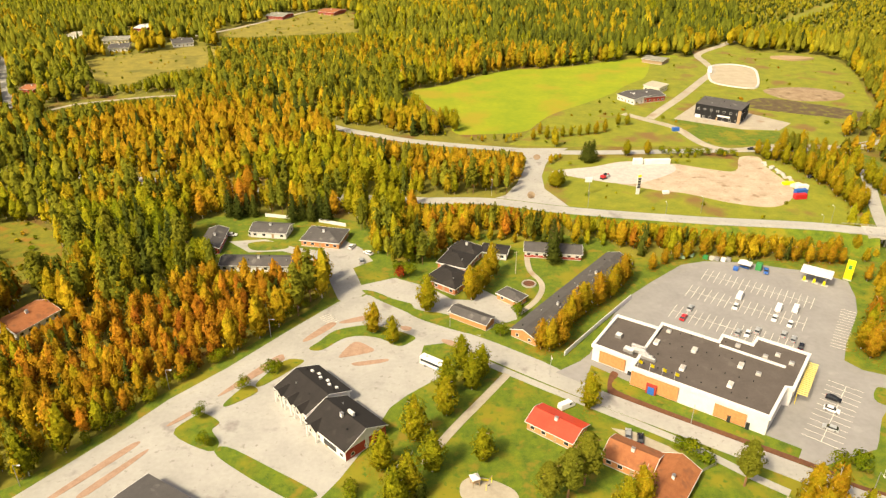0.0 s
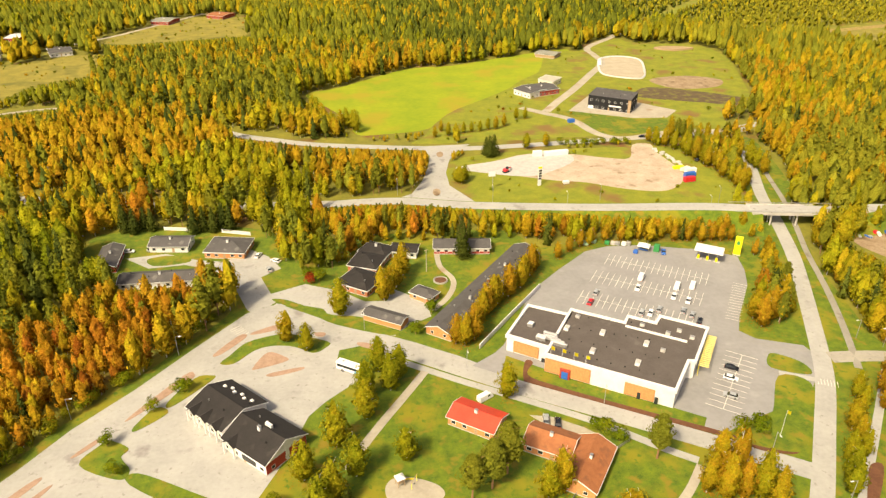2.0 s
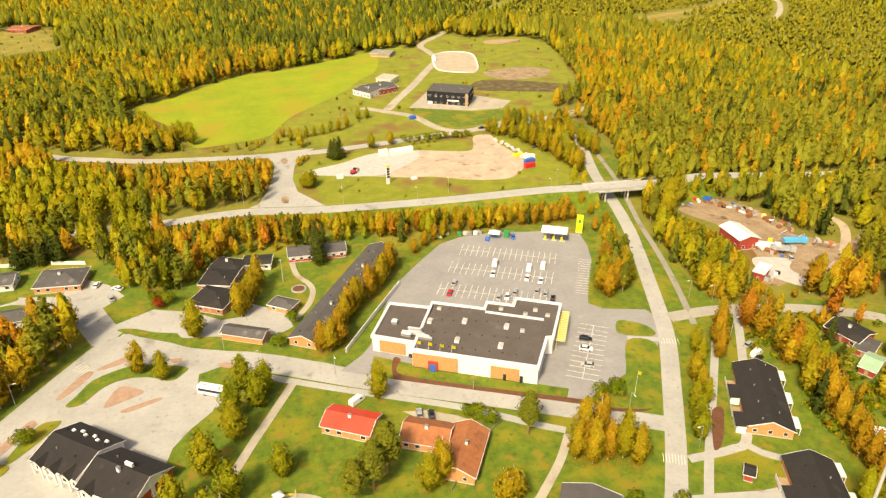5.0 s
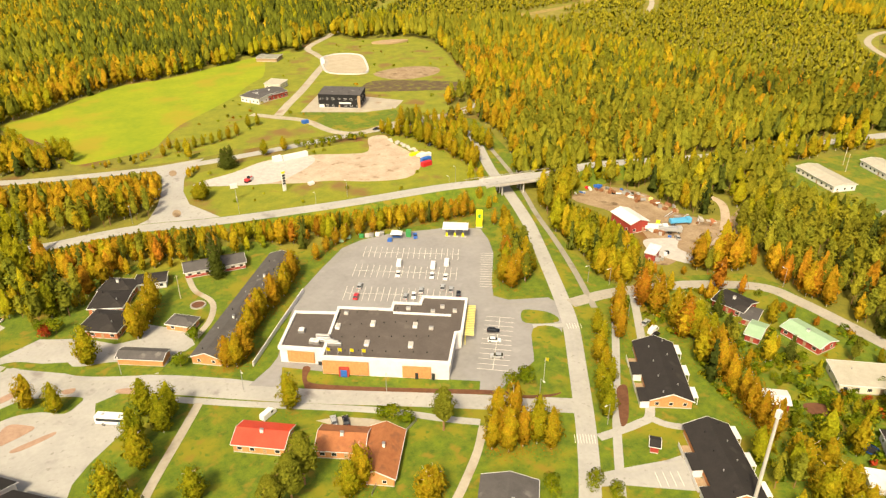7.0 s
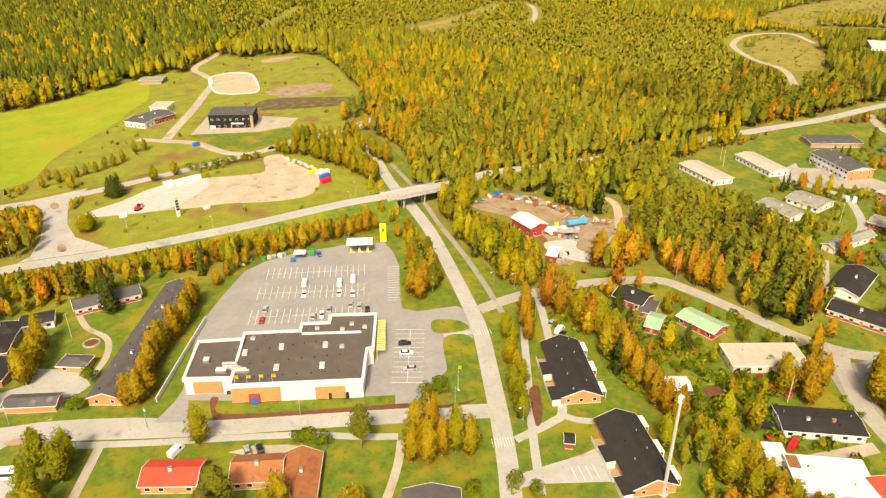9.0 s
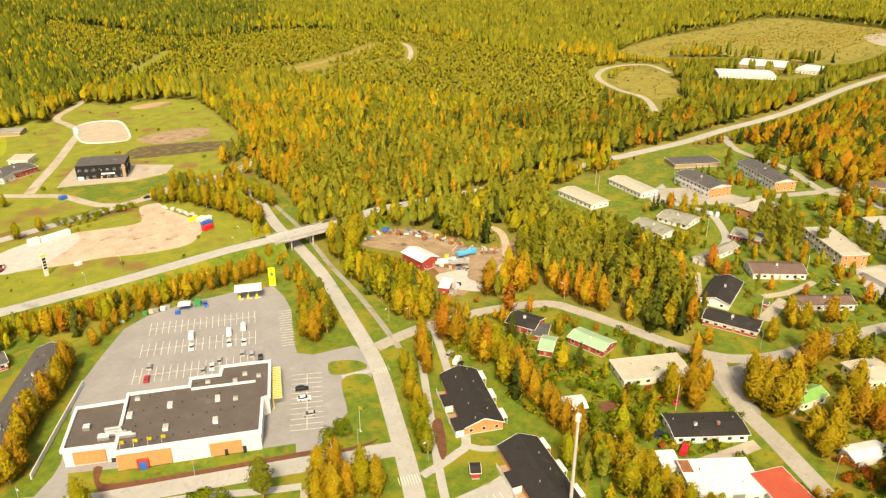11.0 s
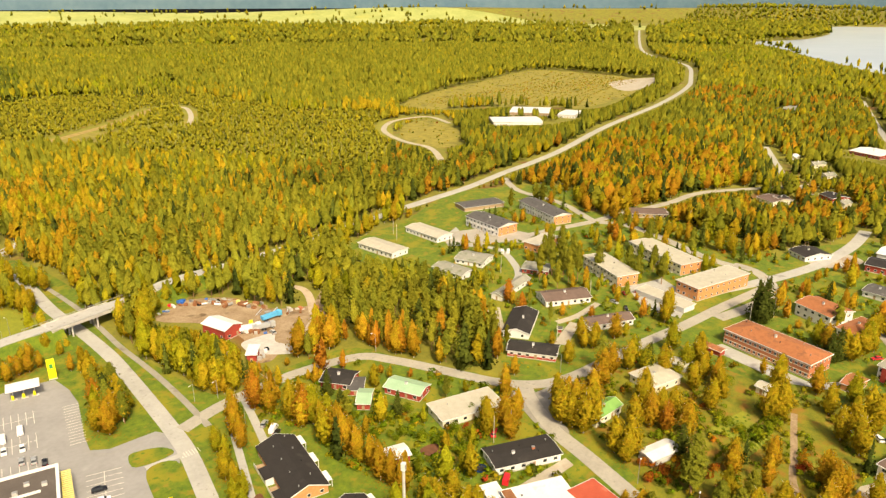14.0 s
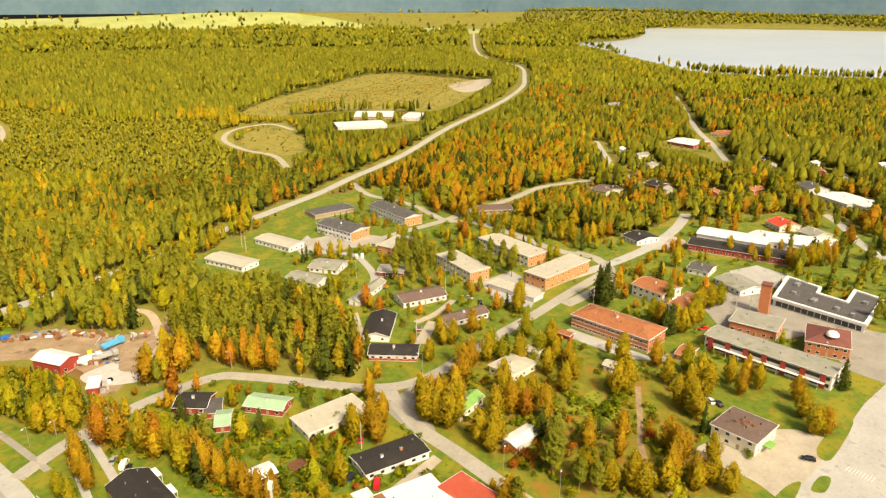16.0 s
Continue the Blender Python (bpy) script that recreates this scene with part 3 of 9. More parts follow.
slab("road_16", [(19.3, 313.7),(30.7, 321.1),(37.6, 336.2),(43.3, 355.7),(46.2, 372.6),(43.3, 388.1),(71.5, 388.1),(61.9, 377.1),(55.8, 364.0),(51.4, 346.1),(50.7, 328.9),(55.2, 318.4),(61.1, 304.0)], 0.0, 0.14, ASPHALT, "flared pale asphalt junction of two roads", "road", False)
slab("arena", [(217.5, 581.6),(235.4, 588.5),(248.9, 575.7),(241.9, 546.5),(230.1, 518.5),(219.5, 516.4),(203.6, 529.6),(205.4, 549.7)], 0.0, 0.09, SAND, "sandy riding arena", "arena")
slab("scrapyard", [(212.5, 243.5),(232.5, 249.8),(247.5, 230.4),(245.1, 205.9),(256.7, 189.4),(271.4, 192.2),(266.1, 184.1),(238.9, 174.0),(216.8, 174.5),(203.3, 172.3),(200.6, 182.1),(214.5, 194.8),(219.5, 220.0)], 0.0, 0.09, DIRT, "brown rutted dirt of the scrapyard", "yard")
ribbon("meadow_track", [(250.9, -20.3),(238.0, -20.2),(223.6, -20.3),(208.6, -20.2),(194.3, -24.5),(185.9, -28.9)], 2.2, 0.12, DIRT, "brown rutted track through the meadow", "track", 0.0)
ribbon("road_17", [(224.9, 188.8),(234.5, 179.7),(252.6, 184.8),(269.5, 191.4),(275.6, 193.8)], 4, 0.11, DIRT, "dirt track out of the scrapyard", "track")
slab("gravel_yard_3", [(212.1, -37.1),(225.1, -51.3),(232.5, -69.0),(231.0, -77.6),(226.0, -85.0),(209.0, -77.2),(192.0, -62.1),(200.6, -52.6)], 0.05, 0.13, GRAVEL, "pale gravel parking beside a low block", "gravel")
slab("pavement_4", [(188.8, -59.1),(209.3, -72.4),(233.1, -87.0),(256.5, -100.9),(273.9, -113.6),(310.8, -195.0),(207.3, -141.8)], 0.0, 0.14, ASPHALT, "broad pale street crossing", "pavement", False)
slab("pavement_5", [(337.5, -52.5),(369.3, -78.3),(337.6, -98.2),(330.3, -108.6),(322.5, -127.3),(323.9, -159.1),(270.9, -137.9),(273.9, -113.6),(282.8, -102.5),(315.9, -97.9),(307.7, -86.9),(301.8, -60.4)], 0.0, 0.13, YARD, "trodden grey-brown school yard", "yard", False)
slab("pavement_6", [(291.0, 13.5),(282.8, -0.4),(272.9, -16.7),(274.4, -32.5),(283.2, -37.6),(276.9, -25.9),(297.0, 7.6)], 0.0, 0.12, ASPHALT, "asphalt strip before the brick offices", "pavement", False)
slab("pavement_7", [(343.1, 56.8),(363.0, 43.0),(342.4, 24.3),(316.2, 27.4),(319.4, 44.3)], 0.0, 0.12, ASPHALT, "asphalt yard of the garages", "pavement", False)
slab("pavement_8", [(388.9, -72.8),(401.6, -89.4),(387.3, -103.9),(369.0, -94.6),(368.5, -78.1)], 0.0, 0.12, ASPHALT, "asphalt yard beside the shop", "pavement", False)

slab("grassland_5", [(47.3, 405.7),(65.7, 441.8),(102.9, 458.8),(131.8, 427.0),(150.8, 444.2),(215.9, 427.0),(238.7, 416.1),(230.6, 392.9),(168.2, 391.9),(47.6, 391.9)], 0.0, 0.06, ROUGH_GRASS, "rough grass with scrub along the road", "grass")
slab("grassland_6", [(180.0, 612.0), (154.6, 546.5), (121.7, 503.7), (94.6, 475.7), (74.6, 456.4), (66.0, 440.0), (104.0, 448.0), (128.0, 470.0), (150.0, 500.0), (176.0, 548.0), (206.0, 606.0)], 0.0, 0.055, ROUGH_GRASS, "rough yellow-green grass beside the hay field", "grass")
slab("pavement_9", [(222.4, 76.4), (225.2, 67.9), (233.7, 62.1), (215.2, 58.6), (208.3, 50.0), (201.3, 49.2), (204.7, 58.7), (212.1, 67.0)], 0.0, 0.108, YARD, "worn gravelly junction of two lanes", "pavement")
ribbon("road_23", [(360.0, 634.0), (418.4, 649.0), (499.5, 668.0), (590.0, 692.0), (690.0, 738.0)], 11, 0.1, TRACK, "wide brown track in the young pines", "track", 6.0)
ribbon("road_26", [(690.0, 738.0), (716.4, 713.6), (671.7, 657.2), (613.2, 604.9)], 6, 0.105, GRAVEL, "sandy bend of a track in the young pines", "track", 5.0)
slab("grassland_7", [(224.0, 373.0), (238.0, 373.6), (229.1, 330.5), (212.7, 288.0), (190.0, 287.2), (206.1, 323.8)], 0.0, 0.05, LAWN, "green verges of the sunken road", "grass")
ribbon("road_24", [(382.5, 630.0), (463.1, 640.0), (560.0, 640.0), (613.2, 606.0)], 6, 0.1, CLEARING, "brown wheel track through the young pines", "track", 4.0)
ribbon("road_25", [(273.7, 682.4), (334.4, 746.9), (409.9, 825.8), (465.4, 887.5)], 12, 0.1, ROUGH_GRASS, "grassy ride through the dark wood", "track", 3.0)
slab("concrete_apron_2", [(210.8, 193.2), (219.6, 190.5), (224.4, 186.4), (218.5, 180.9), (218.5, 172.8), (213.4, 168.1), (208.9, 174.4), (206.1, 184.0)], 0.09, 0.13, CONCRETE, "pale worn concrete before the scrapyard shed", "concrete")
slab("lawn", [(138.6, 439.9),(149.8, 441.9),(183.8, 420.9),(204.0, 416.5),(191.2, 395.8),(152.5, 396.2),(147.1, 421.3)], 0.06, 0.1, LAWN, "mown lawn before the black building", "lawn")
slab("dirt_strip", [(204.9, 474.3), (221.7, 490.8), (249.7, 478.4), (281.6, 451.4), (274.1, 436.0), (240.6, 450.2), (211.2, 463.9)], 0.0, 0.12, PEAT, "dark ploughed strip of peat", "earth")
slab("dirt_strip_2", [(231.7, 511.2),(263.8, 518.8),(285.4, 503.7),(272.3, 485.2),(241.0, 485.2)], 0.0, 0.11, DIRT, "bare stony earth", "earth")

for n, p in enumerate([(52.0, 373.5),(43.1, 321.1)]):
    bm = tube(bmesh.new(), 0, 0, 0, 0.3, 1, 1, 24)
    bm.transform(pose(*p, 0, 0, 0, -8) @ Matrix.Diagonal((1.9, 4.2, 1, 1)))
    tagged(mesh_object(f"traffic_island_{n + 1}", bm, DIRT), "oval cobbled traffic island in the junction", "traffic island", "", "structure")

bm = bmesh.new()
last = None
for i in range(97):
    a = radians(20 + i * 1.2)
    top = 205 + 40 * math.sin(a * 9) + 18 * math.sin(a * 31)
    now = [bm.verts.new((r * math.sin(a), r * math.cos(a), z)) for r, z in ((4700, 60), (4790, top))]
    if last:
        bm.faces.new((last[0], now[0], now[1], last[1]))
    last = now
tagged(mesh_object("backdrop", bm, DISTANCE), "wooded hills far away with the blue-green of haze put into their colour", "hills", "", "structure")

# ---------------------------------------------------------------- houses
def window(parent, x, y, z, w, h, axis, sign, pane=GLASS, frame_mat=WHITE):
    """A window on a wall: axis 'x' lies along x and looks along sign * y; 'y' the other way."""
    bm, gl = bmesh.new(), bmesh.new()
    t, d = 0.09, 0.06
    for x0, x1, z0, z1 in ((-w / 2, w / 2, 0, t), (-w / 2, w / 2, h - t, h), (-w / 2, -w / 2 + t, t, h - t), (w / 2 - t, w / 2, t, h - t)):
        if axis == "x":
            box(bm, x + x0, y, z + z0, x + x1, y + sign * d, z + z1)
        else:
            box(bm, x, y + x0, z + z0, x + sign * d, y + x1, z + z1)
    k = w / 2 - t
    if axis == "x":
        box(gl, x - k, y, z + t, x + k, y + sign * 0.02, z + h - t)
    else:
        box(gl, x, y - k, z + t, x + sign * 0.02, y + k, z + h - t)
    for b in (bm, gl):
        bmesh.ops.recalc_face_normals(b, faces=b.faces)
    f = part("window", bm, frame_mat, parent)
    part("pane", gl, pane, f)


DIMS, FRONTS = {}, []


def roof_mesh(x0, y0, x1, y1, h, rise, style, thick=0.22):
    """A roof shell over the eave rectangle; gable ridges run along x (gable) or y (cross)."""
    bm = bmesh.new()
    mx, my = (x0 + x1) / 2, (y0 + y1) / 2
    e = [(x0, y0, h), (x1, y0, h), (x1, y1, h), (x0, y1, h)]
    if style == "gable":
        r = [(x0, my, h + rise), (x1, my, h + rise)]
        faces = [(e[0], e[1], r[1], r[0]), (e[2], e[3], r[0], r[1])]
    elif style == "cross":
        r = [(mx, y0, h + rise), (mx, y1, h + rise)]
        faces = [(e[1], e[2], r[1], r[0]), (e[3], e[0], r[0], r[1])]
    elif style == "hip":
        k = min(x1 - x0, y1 - y0) / 2
        if x1 - x0 >= y1 - y0:
            r = [(x0 + k, my, h + rise), (x1 - k - 0.01, my, h + rise)]
            faces = [(e[0], e[1], r[1], r[0]), (e[2], e[3], r[0], r[1]), (e[1], e[2], r[1]), (e[3], e[0], r[0])]
        else:
            r = [(mx, y0 + k, h + rise), (mx, y1 - k - 0.01, h + rise)]
            faces = [(e[1], e[2], r[1], r[0]), (e[3], e[0], r[0], r[1]), (e[0], e[1], r[0]), (e[2], e[3], r[1])]
    else:  # flat, sloping to the back
        faces = [((x0, y0, h), (x1, y0, h), (x1, y1, h + rise), (x0, y1, h + rise))]
    for f in faces:
        top = [bm.verts.new(p) for p in f]
        low = [bm.verts.new((p[0], p[1], p[2] - thick)) for p in f]
        bm.faces.new(top)
        bm.faces.new(low[::-1])
        for i in range(len(f)):
            j = (i + 1) % len(f)
            bm.faces.new((low[i], low[j], top[j], top[i]))
    return bm


def wall_mesh(x0, y0, x1, y1, h, rise, style):
    bm = box(bmesh.new(), x0, y0, 0, x1, y1, h)
    mx, my = (x0 + x1) / 2, (y0 + y1) / 2
    if style == "gable":
        tri = (((x0, y0), (x0, y1), (x0, my)), ((x1, y0), (x1, y1), (x1, my)))
    elif style == "cross":
        tri = (((x0, y0), (x1, y0), (mx, y0)), ((x0, y1), (x1, y1), (mx, y1)))
    else:
        tri = ()
    for a, b, c in tri:
        bm.faces.new([bm.verts.new(p) for p in ((*a, h), (*b, h), (*c, h + rise))])
    return bm


def barge(bm, p, q, t=0.3):
    """A white board along a sloping or level edge from p to q."""
    p, q = Vector(p), Vector(q)
    d = (q - p).normalized()
    side = Vector((-d.y, d.x, 0))
    side = side.normalized() * 0.06 if side.length > 0.01 else Vector((0.06, 0, 0))
    v = [bm.verts.new(c) for c in (p - side, p + side, q + side, q - side)]
    w = [bm.verts.new(c.co - Vector((0, 0, t))) for c in v]
    bm.faces.new(v)
    bm.faces.new(w[::-1])
    for i in range(4):
        bm.faces.new((w[i], w[(i + 1) % 4], v[(i + 1) % 4], v[i]))


def house(a, b, depth, h, rise, walls, roof, style, label, category="house", group="", name="house", storeys=1, every=3.2, trim=WHITE,
          ends=None, chimneys=1, over=0.5, vents=0, glaze=True, band=None):
    """A house whose front eave runs from a to b; depth: metres back from it, or a third eave corner."""
    m, w = frame_of(a, b)
    if isinstance(depth, tuple):
        back = m.inverted() @ Vector((*depth, 0))
        depth = back.y
    ob = thing(name, m, label, category, group)
    k = 6 if group in ("cottages", "far houses", "hamlet houses") else 1
    corners = [m @ Vector(p) for p in ((-k, -k, 0), (w + k, -k, 0), (w + k, depth + 1, 0), (-k, depth + 1, 0))]
    CLEAR.append([(c.x, c.y) for c in corners])
    x0, y0, x1, y1 = over, over, w - over, depth - over
    if style == "flat" and over < 0.2:
        part("wall", boxed(x0, y0, 0, x1, y1, h), walls, ob)
    else:
        part("wall", wall_mesh(x0, y0, x1, y1, h - 0.12, rise * (1 - 2 * over / depth), style), walls, ob)
    part("roof", roof_mesh(0, 0, w, depth, h, rise, style), roof, ob)
    part("plinth", boxed(x0 - 0.05, y0 - 0.05, -0.1, x1 + 0.05, y1 + 0.05, 0.35), CONCRETE, ob)
    if band:
        part("wall_band", boxed(x0 - 0.04, y0 - 0.04, 0.36, x1 + 0.04, y1 + 0.04, 1.3), band, ob)
    if ends:
        for x in (x0, x1):
            part("end_wall", boxed(x - 0.06, y0 + 0.1, 0.36, x + 0.06, y1 - 0.1, h - 0.4), ends, ob)
    if trim:
        bm = bmesh.new()
        my, mx = depth / 2, w / 2
        z, r = h + 0.04, h + rise + 0.04
        if style == "gable":
            for x in (-0.05, w + 0.05):
                barge(bm, (x, 0, z), (x, my, r))
                barge(bm, (x, depth, z), (x, my, r))
            barge(bm, (0, -0.05, z - 0.05), (w, -0.05, z - 0.05), 0.2)
        elif style == "cross":
            for y in (-0.05, depth + 0.05):
                barge(bm, (0, y, z), (mx, y, r))
                barge(bm, (w, y, z), (mx, y, r))
            barge(bm, (w + 0.05, 0, z - 0.05), (w + 0.05, depth, z - 0.05), 0.2)
        else:
            for p, q in (((0, 0), (w, 0)), ((w, 0), (w, depth)), ((w, depth), (0, depth)), ((0, depth), (0, 0))):
                k = rise if style == "flat" else 0
                barge(bm, (*p, z + (k if p[1] else 0)), (*q, z + (k if q[1] else 0)), 0.35)
        bmesh.ops.recalc_face_normals(bm, faces=bm.faces)
        part("fascia", bm, trim, ob)
    if glaze:
        level = h / storeys
        for s in range(storeys):
            z = s * level + 0.95
            n = max(1, int((x1 - x0) / every))
            door = n // 2 if s == 0 else -1
            for i in range(n):
                x = x0 + (i + 0.5) * (x1 - x0) / n
                if i == door:
                    d = part("door", boxed(x - 0.5, y0 - 0.07, 0.1, x + 0.5, y0, 2.15), WOOD, ob)
                    part("door_handle", boxed(x + 0.32, y0 - 0.13, 1.0, x + 0.42, y0 - 0.07, 1.06), STEEL, d)
                else:
                    window(ob, x, y0, z, min(1.5, 0.5 * every), 1.25, "x", -1)
            n = max(1, int((y1 - y0) / (every + 0.8)))
            for i in range(n):
                y = y0 + (i + 0.5) * (y1 - y0) / n
                for x, sgn in ((x0 - 0.06 if ends else x0, -1), (x1 + 0.06 if ends else x1, 1)):
                    window(ob, x, y, z, 1.2, 1.2, "y", sgn)
    rng = random.Random(int(a[0] * 7 + a[1] * 3))
    for i in range(chimneys):
        t = (i + 0.5) / chimneys
        cx, cy = (w * (0.2 + 0.6 * t), depth * 0.42) if style != "cross" else (w * 0.42, depth * (0.2 + 0.6 * t))
        top = h + rise + 0.7
        c = part("chimney", boxed(cx - 0.45, cy - 0.35, h, cx + 0.45, cy + 0.35, top), DARK_BRICK if i % 2 else WHITE, ob)
        part("chimney_cap", boxed(cx - 0.52, cy - 0.42, top, cx + 0.52, cy + 0.42, top + 0.1), STEEL, c)
    DIMS[ob.name] = (w, depth, h, rise)
    FRONTS.extend((m @ Vector((w * t, 0, 0)))[:2] for t in (0.1, 0.5, 0.9))
    for i in range(vents):
        f = 0.3 if i % 2 else 0.68
        x, y = (w * (i + 0.5) / vents, depth * f) if style != "cross" else (w * f, depth * (i + 0.5) / vents)
        k = rise * (1 - abs((y if style != "cross" else x) / (depth if style != "cross" else w) - 0.5) * 2) if style != "flat" else rise * y / depth
        part("roof_vent", tube(bmesh.new(), x, y, h + k - 0.2, h + k + 0.55, 0.16, 0.2, 8), STEEL if rng.random() < 0.5 else RUBBER, ob)
    return ob

# ---------------------------------------------------------------- buildings

TERRACE = "terraced houses"
# the dark-roofed halls at the bus yard
HALL = house((-50.6, 169.0),(-38.8, 156.5),(-27.2, 167.9), 4, 3.0, WHITE, DARK_ROOF, "gable", "white hall with a dark felt gable roof and roof hatches", "hall", "halls", vents=5, chimneys=0)
HALL_2 = house((-38.9, 154.4),(-26.0, 141.8),(-17.1, 154.6), 4, 3.6, WHITE, DARK_ROOF, "gable", "white and red hall with a dark felt gable roof", "hall", "halls", ends=RED_WALL, vents=2)
house((-84.7, 119.0),(-67.5, 108.8),(-60.7, 125.9), 4, 0.8, RED_WALL, GREY_ROOF, "gable", "low red hall with a grey felt roof", "hall", chimneys=0)
# houses round the turning lane
house((-92.0, 259.7),(-92.9, 278.7),(-102.3, 284.4), 3, 1.7, RED_WALL, GREY_ROOF, "gable", "low house with grey felt gable roof and red boards", group=TERRACE)
house((-83.7, 275.4),(-67.0, 273.2),(-67.3, 283.8), 3, 1.7, WHITE, GREY_ROOF, "gable", "white house with a grey felt gable roof", group=TERRACE)
house((-60.4, 267.4),(-43.3, 263.8),(-42.9, 278.2), 3, 2.2, BRICK, GREY_ROOF, "hip", "brick house with a grey hipped roof", group=TERRACE)
house((-88.5, 245.4),(-58.1, 244.5),(-58.7, 253.9), 3, 1.7, WHITE, GREY_ROOF, "gable", "long white house with a grey gable roof beside the wood", group=TERRACE, vents=4)
house((-143.1, 198.1),(-135.2, 213.4),(-147.2, 220.2), 3, 2.2, WHITE, ORANGE_ROOF, "gable", "white house with a faded red tiled roof in the wood")
# nursery and terraces
house((-7.5, 235.7),(4.5, 226.9),(9.9, 239.9), 3, 2.6, DARK_BRICK, DARK_ROOF, "hip", "day nursery wing with dark hipped roof and brick walls", "nursery", "nursery wings", chimneys=0, vents=2)
house((-2.8, 248.1),(8.8, 242.7),(11.6, 255.9), 3, 2.2, DARK_BRICK, DARK_ROOF, "hip", "day nursery wing with dark felt roof", "nursery", "nursery wings", chimneys=0, vents=2)
house((1.9, 259.6),(13.0, 252.3),(14.7, 263.2), 3, 2.2, DARK_BRICK, DARK_ROOF, "hip", "rear nursery wing with dark felt roof", "nursery", "nursery wings", vents=2)
house((1.6, 212.5),(14.8, 203.5),(17.4, 209.7), 2.8, 1.1, BRICK, GREY_ROOF, "gable", "low brick carport with a grey felt roof", "carport", chimneys=0, glaze=False)
house((19.3, 225.0),(26.7, 218.3),(30.0, 224.5), 2.8, 1.5, BRICK, GREY_ROOF, "hip", "small brick house with a grey hipped roof", chimneys=0)
house((14.9, 257.2),(26.0, 254.2),(27.2, 262.5), 3, 0.8, WHITE, DARK_ROOF, "gable", "white outbuilding with a dark roof", "outbuilding", chimneys=0)
house((32.9, 257.2),(56.5, 254.0),(56.2, 263.5), 3, 1.8, WHITE, GREY_ROOF, "gable", "white terraced house with red doors and a grey roof", group=TERRACE, band=RED_WALL, vents=3)
LONG_ROW = house((30.9, 194.6),(75.1, 249.8), 10.8, 3, 2.0, BRICK, GREY_ROOF, "gable", "very long brick terrace with a grey felt gable roof", group=TERRACE, chimneys=3, vents=12)
# houses south of the street
house((23.1, 155.3),(35.2, 146.1), 10, 3, 1.9, BRICK, RED_ROOF, "gable", "brick house with a bright red metal roof", chimneys=1)
house((41.9, 141.8),(53.3, 134.0), 10.5, 3, 2.4, BRICK, ORANGE_ROOF, "gable", "orange brick house wing with orange tiled roof", "house", "orange house wings")
house((56.2, 121.5),(67.1, 136.7), 11, 3, 2.6, BRICK, ORANGE_ROOF, "gable", "orange brick house wing with a white gable window", "house", "orange house wings")
house((75.8, 87.6),(87.6, 102.8), 15, 3.5, 2.0, BRICK, GREY_ROOF, "gable", "brick house with a grey sheet roof", vents=1)
# terraces with porches by the birch row
ROW = house((145.5, 104.8),(162.2, 129.9),(148.8, 133.6), 3, 2.6, BRICK, DARK_ROOF, "gable", "terrace with dark felt roof, brick ends and white gables", group="dark terraces", vents=8, chimneys=0)
ROW_2 = house((132.6, 68.8),(146.5, 93.6),(134.0, 97.7), 3, 2.8, BRICK, DARK_ROOF, "gable", "larger terrace with dark felt roof and white porches", group="dark terraces", vents=8, chimneys=0)
house((194.3, 142.2),(196.8, 130.0),(207.6, 132.3), 3, 1.6, RED_WALL, DARK_ROOF, "gable", "dark red timber house with a dark roof")
house((193.6, 129.6),(196.4, 123.9),(206.2, 126.9), 2.6, 0.6, RED_WALL, GREY_ROOF, "gable", "dark red shed with a grey lean-to roof", "shed", chimneys=0)
house((186.8, 121.7),(189.0, 116.6),(199.1, 120.8), 2.8, 1.4, RED_WALL, GREEN_ROOF, "gable", "red shed with a pale green metal roof", "shed", chimneys=0)
house((201.1, 118.5),(201.0, 103.1),(210.6, 103.8), 3, 1.2, RED_WALL, GREEN_ROOF, "gable", "red house with a pale green metal roof")
house((189.3, 88.6),(209.3, 73.1),(217.2, 82.7), 3.2, 0.3, CREAM, PALE_ROOF, "flat", "cream house with a pale flat sheet roof", chimneys=0, vents=2)
house((160.9, 96.2),(168.8, 89.6),(172.7, 95.6), 3, 0.7, RED_WALL, WHITE_ROOF, "gable", "red shed with a white sheet roof", "shed", chimneys=0)
house((173.1, 63.0),(189.5, 46.4),(197.2, 55.0), 3, 0.7, WHITE, DARK_ROOF, "gable", "low white house with a dark flat felt roof", vents=5, chimneys=2)
WORKSHOP = house((153.1, 48.2),(167.1, 33.9),(184.3, 35.8), 4, 0.25, WHITE, WHITE_ROOF, "flat", "white workshop with a white sheet roof and rust stains", "workshop", "workshop wings", chimneys=0, vents=2)
house((161.9, 26.1),(170.9, 20.4),(180.9, 33.9), 4, 0.3, WHITE, CORAL_ROOF, "flat", "white workshop wing with a coral red roof", "workshop", "workshop wings", chimneys=0)
house((159.3, 59.7),(163.3, 55.9),(168.2, 60.5), 2.6, 0.3, WHITE, WHITE_ROOF, "flat", "small white shed beside the workshop", "shed", chimneys=0, glaze=False)
house((211.7, 41.0),(226.0, 34.9),(231.2, 40.4), 3.4, 1.5, CREAM, LEAF_ROOF, "gable", "cream cottage with a green metal roof", chimneys=1)
house((249.1, 37.7),(242.2, 27.0),(255.2, 18.3), 3.5, 0.9, CREAM, PALE_ROOF, "hip", "cream house with a pale low roof among birches", chimneys=1)
house((197.3, 19.9),(208.0, 12.6),(213.1, 17.5), 3, 0.8, WHITE, WHITE_ROOF, "gable", "white boarded shed with a white sheet roof", "shed", chimneys=0, glaze=False)
